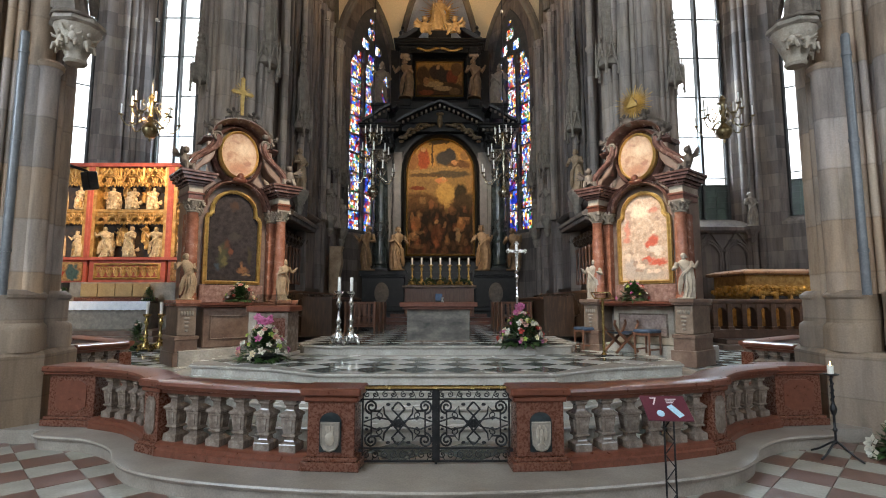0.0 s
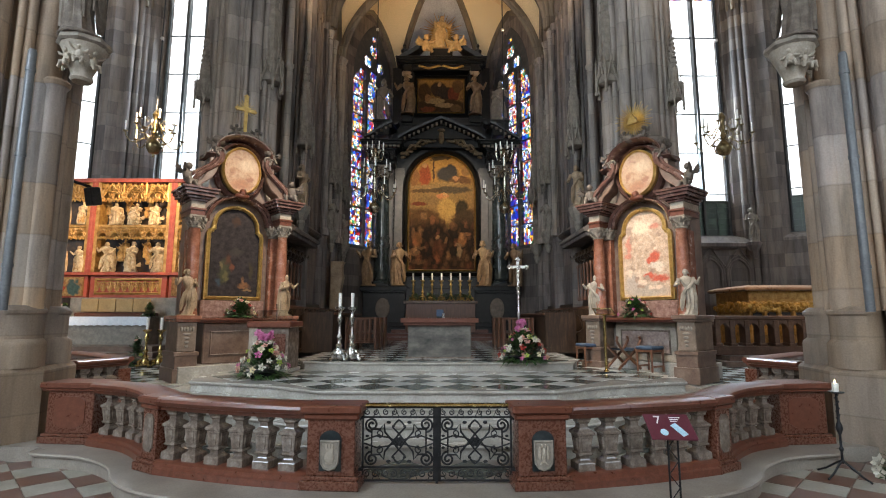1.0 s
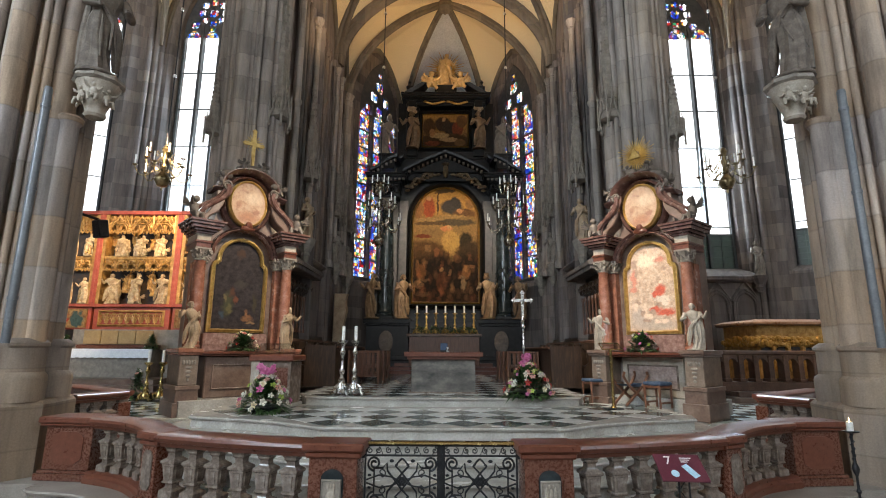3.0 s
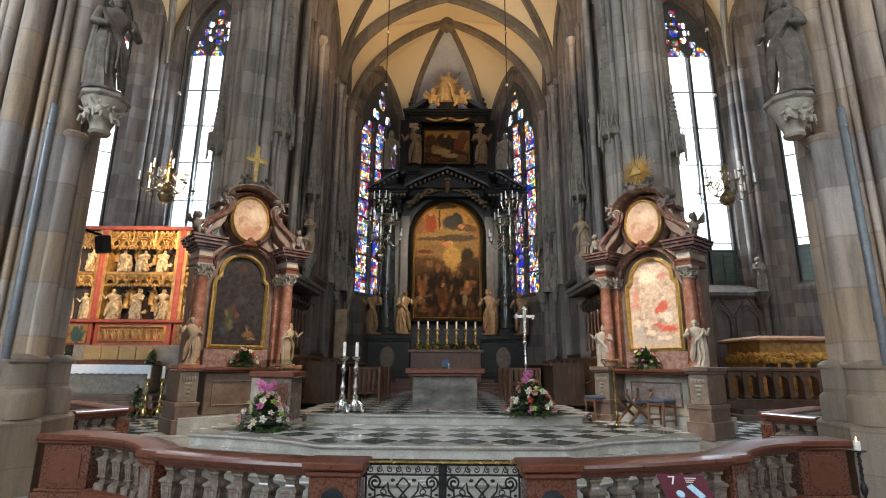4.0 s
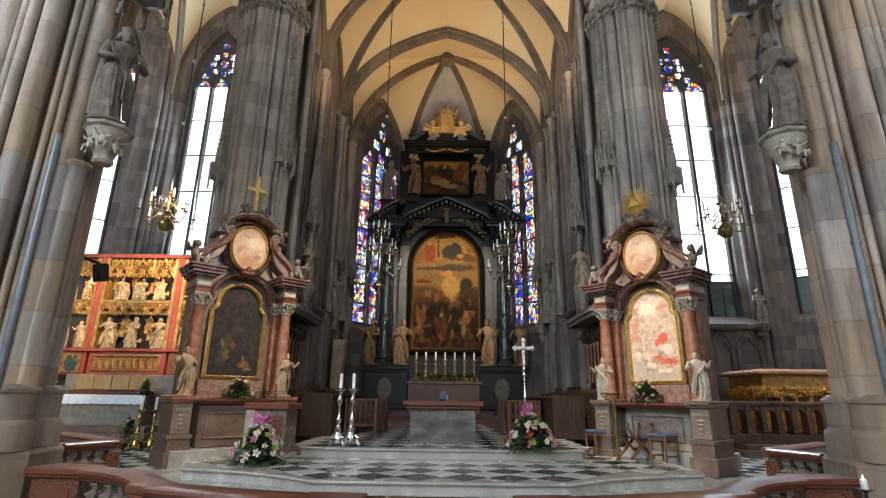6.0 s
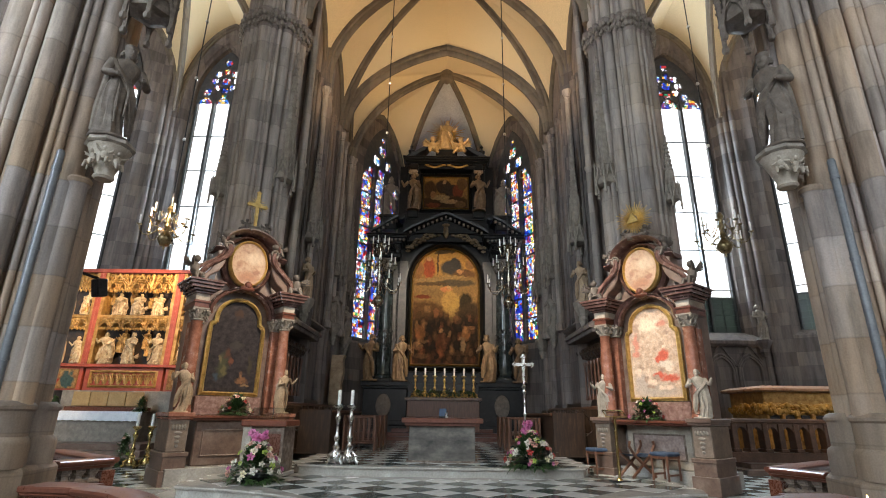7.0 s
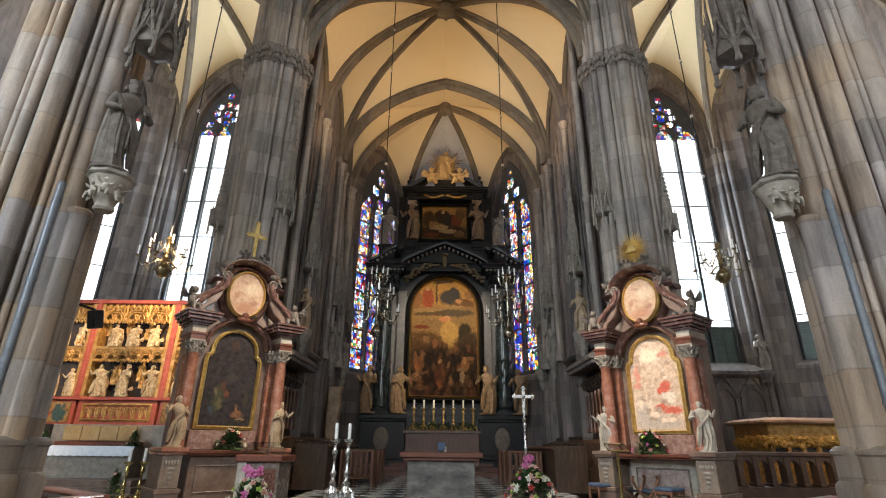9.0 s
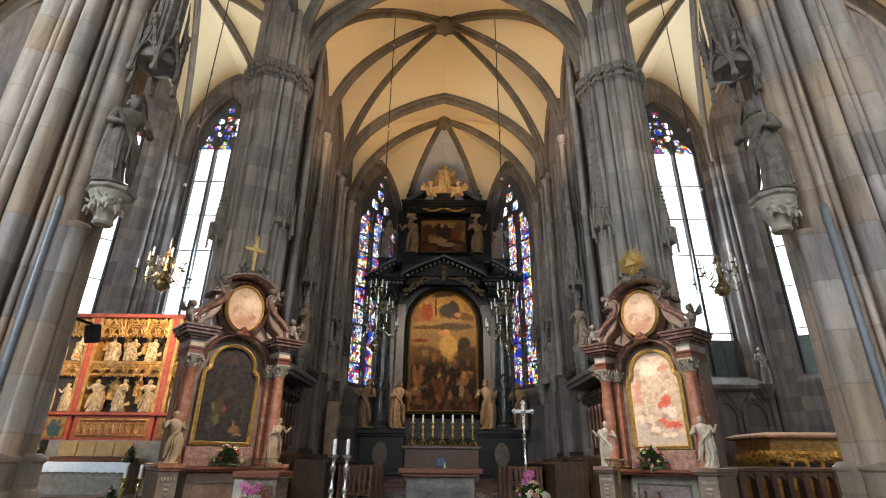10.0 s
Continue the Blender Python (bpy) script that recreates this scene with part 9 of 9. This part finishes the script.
# ---- figures, canopies, pipes and capitals on the piers ----
STATUE_BROWN = mottled("brown_weathered_stone", (0.065, 0.048, 0.036), (0.125, 0.096, 0.074), (0.21, 0.17, 0.135), 0.75, 6, 0.6, fine=40)
for side in (-1, 1):
    px_, py_ = (5.55 if side > 0 else -5.55), 7.35
    cb = thing("pier_corbel", "pale figured corbel carved with busts on the near pier", "corbel", "pier corbels")
    bm = lathe([(0.13, 5.52), (0.16, 5.56), (0.14, 5.62), (0.17, 5.7), (0.24, 5.88), (0.29, 6.0), (0.32, 6.07)], 12, (px_, py_ + 0.1, 0))
    part("corbel_stone", bm, STATUE_PALE, cb, smooth=True)
    for k in range(4):
        a = radians(-150 + 50 * k) + side * 0.3
        bm = cherub_mesh(0.36, "cb%d%d" % (k, side))
        bm.transform(pose(px_ + 0.2 * math.cos(a), py_ + 0.1 + 0.2 * math.sin(a), 5.72 - 0.05 * (k % 2), 8, 0, math.degrees(a) + 90))
        part("carved_bust", bm, STATUE_PALE, cb, smooth=True)
    part("corbel_slab", lathe([(0.34, 6.07), (0.38, 6.1), (0.36, 6.17)], 8, (px_, py_ + 0.1, 0), 0.39), STATUE_GREY, cb)
    part("carrying_shaft", lathe([(0.14, 1.99), (0.14, 5.42), (0.18, 5.48), (0.19, 5.53), (0.16, 5.57)], 14, (side * 5.97, py_ + 0.16, 0)), STONE_WARM, cb, smooth=True)
    statue(pose(px_, py_ + 0.02, 6.17, 0, 0, -side * 28), 1.92, STATUE_BROWN, "life-size weathered stone saint high on the near pier", "np%d" % side, "pier saints", arms=(0.0, 0.15), girth=0.98, crown=True, stance=side * 0.012, spin=-side * 25)
    spire_canopy(pose(side * 5.42, py_ + 0.1, 8.62), 5.0, 0.42, STATUE_BROWN, "pier_canopy", "openwork stone canopy over the pier saint", "pier canopies")
    pipe = thing("pipe", "grey painted service pipe clipped to the near pier", "pipe", "service pipes")
    part("tube", lathe([(0.058, 2.0), (0.058, 5.8), (0.045, 5.84)], 14, (side * 6.02, 7.06, 0)), PIPE, pipe, smooth=True)
    for z in (2.6, 4.2, 5.5):
        part("clip", lathe([(0.068, z), (0.068, z + 0.05)], 14, (side * 6.02, 7.06, 0)), PIPE, pipe, smooth=True)
    # leafy capital band and the bundle above it
    cap = thing("pier_capital", "grey stone capital band of carved leaves on the choir pier", "capital", "pier capitals")
    ring = lobed(side * 4.95, 12.0, 0.60, FAR_LOBES, 480)
    part("capital_core", add_loft(bmesh.new(), [scaled_ring(ring, side * 4.95, 12.0, s, z) for s, z in ((1.0, 11.9), (1.04, 11.96), (1.0, 12.0), (1.1, 12.35), (1.14, 12.4), (1.14, 12.46), (0.98, 12.5))]), STONE, cap, smooth=True)
    bm = bmesh.new()
    for k in range(0, 480, 8):
        x, y = ring[k]
        for z, s in ((12.08, 1.06), (12.26, 1.12)):
            add_ball(bm, (side * 4.95 + (x - side * 4.95) * s, 12.0 + (y - 12.0) * s, z), 0.055, 0.055, 0.08, 6)
    part("leaf_band", bm, STATUE_GREY, cap, smooth=True)
    part("springing", add_loft(bmesh.new(), [scaled_ring(ring, side * 4.95, 12.0, s, z) for s, z in ((0.96, 12.48), (0.94, 14.6), (0.9, 18.5))]), STONE_PIER, cap, smooth=True)
    # side pilaster of the pier towards the choir
    pil = thing("pier_pilaster", "warm grey stone pilaster between pier and choir wall", "pilaster", "pier pilasters")
    bm = bmesh.new()
    lathe_shafts(bm, [(side * 4.35, 13.05), (side * 4.28, 13.3), (side * 4.35, 13.55)], 1.0, 16.2, 0.13)
    part("pilaster_shaft", bm, STONE, pil, smooth=True)
    spire_canopy(pose(side * 4.15, 11.75, 7.4), 4.2, 0.3, STATUE_GREY, "statue_canopy", "slender crocketed stone canopy on the choir pier", "statue canopies")
    spire_canopy(pose(side * 5.5, 11.2, 6.75), 2.0, 0.2, STATUE_GREY, "statue_canopy", "slender crocketed stone canopy on the choir pier", "statue canopies")

for side in (-1, 1):
    for y in (15.5, 16.1, 16.7, 17.3):
        sh = bmesh.new()
        lathe_shafts(sh, [(side * 4.33, y)], 4.7, 12.6, 0.07)
        add_tube(sh, [(side * 4.33, y + a, 12.6 + b) for a, b in pointed(0.3, 0.5, 4)], 0.05, 6)
        structure("wall_shaft", sh, STONE, "thin blind tracery shaft on the choir wall", "shaft", True)
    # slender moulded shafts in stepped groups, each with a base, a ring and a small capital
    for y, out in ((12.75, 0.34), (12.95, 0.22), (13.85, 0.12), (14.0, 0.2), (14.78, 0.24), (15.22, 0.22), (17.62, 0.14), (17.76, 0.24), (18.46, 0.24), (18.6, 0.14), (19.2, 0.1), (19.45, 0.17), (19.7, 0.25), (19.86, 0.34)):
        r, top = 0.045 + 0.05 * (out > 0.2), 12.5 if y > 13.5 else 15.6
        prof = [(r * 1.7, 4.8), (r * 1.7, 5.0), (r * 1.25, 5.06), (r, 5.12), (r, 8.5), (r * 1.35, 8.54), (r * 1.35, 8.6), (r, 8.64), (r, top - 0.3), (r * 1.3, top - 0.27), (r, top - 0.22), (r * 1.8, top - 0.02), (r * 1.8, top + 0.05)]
        # shafts set close to the wall take darker stone: groove shade in their colour
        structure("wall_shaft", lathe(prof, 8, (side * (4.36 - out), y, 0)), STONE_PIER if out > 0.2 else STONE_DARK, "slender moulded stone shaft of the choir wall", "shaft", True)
    bm = add_sweep(bmesh.new(), [(side * 4.34, 13.7, 4.75), (side * 4.34, 20.0, 4.75)][::-side], [(-0.02, 0.12), (0.16, 0.06), (0.18, 0.0), (0.1, -0.08), (-0.02, -0.12)])
    structure("string_course", bm, STONE, "projecting stone string course on the choir wall", "moulding")


# ---- paving ----
def front_y(line, x):
    x = abs(x)
    for (x0, y0), (x1, y1) in zip(line, line[1:]):
        if x0 <= x <= x1:
            return y0 + (y1 - y0) * (x - x0) / max(1e-6, x1 - x0)
    return 99


def tile_mesh(name, a, mats, thick=0.012, gap=0.003, chamfer=0.003):
    out = []
    for m in mats:
        h = a / 2 - gap
        bm = add_loft(bmesh.new(), [[Vector((x * s, y * s, z)) for x, y in ((-h, -h), (h, -h), (h, h), (-h, h))] for s, z in ((1, -thick), (1, -chamfer), (1 - chamfer / h, 0))])
        me = bpy.data.meshes.new(name)
        bm.to_mesh(me)
        bm.free()
        me.materials.append(m)
        out.append(me)
    return out


def pave(parent, a, turn, z, inside, mats, x_range, y_range, near=None, shift=(0, 0)):
    """Square tiles in two colours; those inside `near` are parts, the rest is one joined mesh."""
    meshes = tile_mesh("tile", a, mats)
    c, s = math.cos(radians(turn)), math.sin(radians(turn))
    R = int(max(x_range[1] - x_range[0], y_range[1] - y_range[0]) / a) + 2
    cx, cy = (x_range[0] + x_range[1]) / 2, (y_range[0] + y_range[1]) / 2
    rest = bmesh.new()
    rng = random.Random(int(z * 100))
    for i in range(-R, R):
        for j in range(-R, R):
            u, v = (i + 0.5) * a, (j + 0.5) * a
            x, y = cx + c * u - s * v + shift[0], cy + s * u + c * v + shift[1]
            if not (x_range[0] <= x <= x_range[1] and y_range[0] <= y <= y_range[1] and inside(x, y)):
                continue
            k = (i + j) % 2
            dz = rng.uniform(-0.0012, 0.0012)
            if near is None or near(x, y):
                t = new("tile", meshes[k])
                t.parent = parent
                t.matrix_local = pose(x, y, z + dz, rng.uniform(-0.12, 0.12), rng.uniform(-0.12, 0.12), turn)
            else:
                h = a / 2 - 0.003
                m = pose(x, y, z + dz, 0, 0, turn)
                add_loft(rest, [[m @ Vector((p, q, d)) for p, q in ((-h, -h), (h, -h), (h, h), (-h, h))] for d in (-0.012, 0)], index=k)
    if len(rest.verts):
        ob = mesh_object("tile_field", rest, list(mats), parent)
        ob["kind"] = "stuff"
    else:
        rest.free()


nave_floor = bpy.data.objects["floor"]
pave(nave_floor, 0.445, 45, 0.0, lambda x, y: y < front_y(FRONT, x) + 0.4 and not (abs(x) > 5.2 and y > 7.2), (TILE_CREAM, TILE_RED), (-8.5, 8.5), (-6, 7.4), lambda x, y: y > 4.3 and abs(x) < 6.8)
plat = bpy.data.objects["step_5"]


def in_plat(x, y):
    return y > front_y(PLAT, x) + 0.42 and abs(x) < 4.05 and not (y > front_y(DAIS, x) - 0.3 and abs(x) < 2.95 and y < 14.4)


pave(plat, 0.485, 45, 0.851, in_plat, (TILE_WHITE, TILE_GREEN), (-4.2, 4.2), (7.8, 13.8))
pave(bpy.data.objects["dais"], 0.485, 45, 1.022, lambda x, y: y > front_y(DAIS, x) + 0.3 and abs(x) < 2.8, (TILE_WHITE, TILE_GREEN), (-3, 3), (10.4, 14.1))
pave(bpy.data.objects["choir_floor"], 0.485, 45, 1.018, lambda x, y: y > 14.35, (TILE_WHITE, TILE_GREEN), (-3.0, 3.0), (14.3, 20.2), lambda x, y: y < 15.5)
pave(bpy.data.objects["side_floor"], 0.4, 0, 0.684, lambda x, y: abs(x) > 5.0, (TILE_WHITE, TILE_GREEN), (-12.5, 12.5), (9.8, 13.0), lambda x, y: False)
pave(bpy.data.objects["step_1"], 0.6, 45, 0.181, lambda x, y: abs(x) < 3.0 and max(6.0, front_y(RAIL, x) + 0.42 if abs(x) > 1.2 else 6.0) < y < front_y(spread_front(PLAT, 1.08), x) - 0.1, (TILE_WHITE, TILE_GREEN), (-4.5, 4.5), (5.7, 8.2))
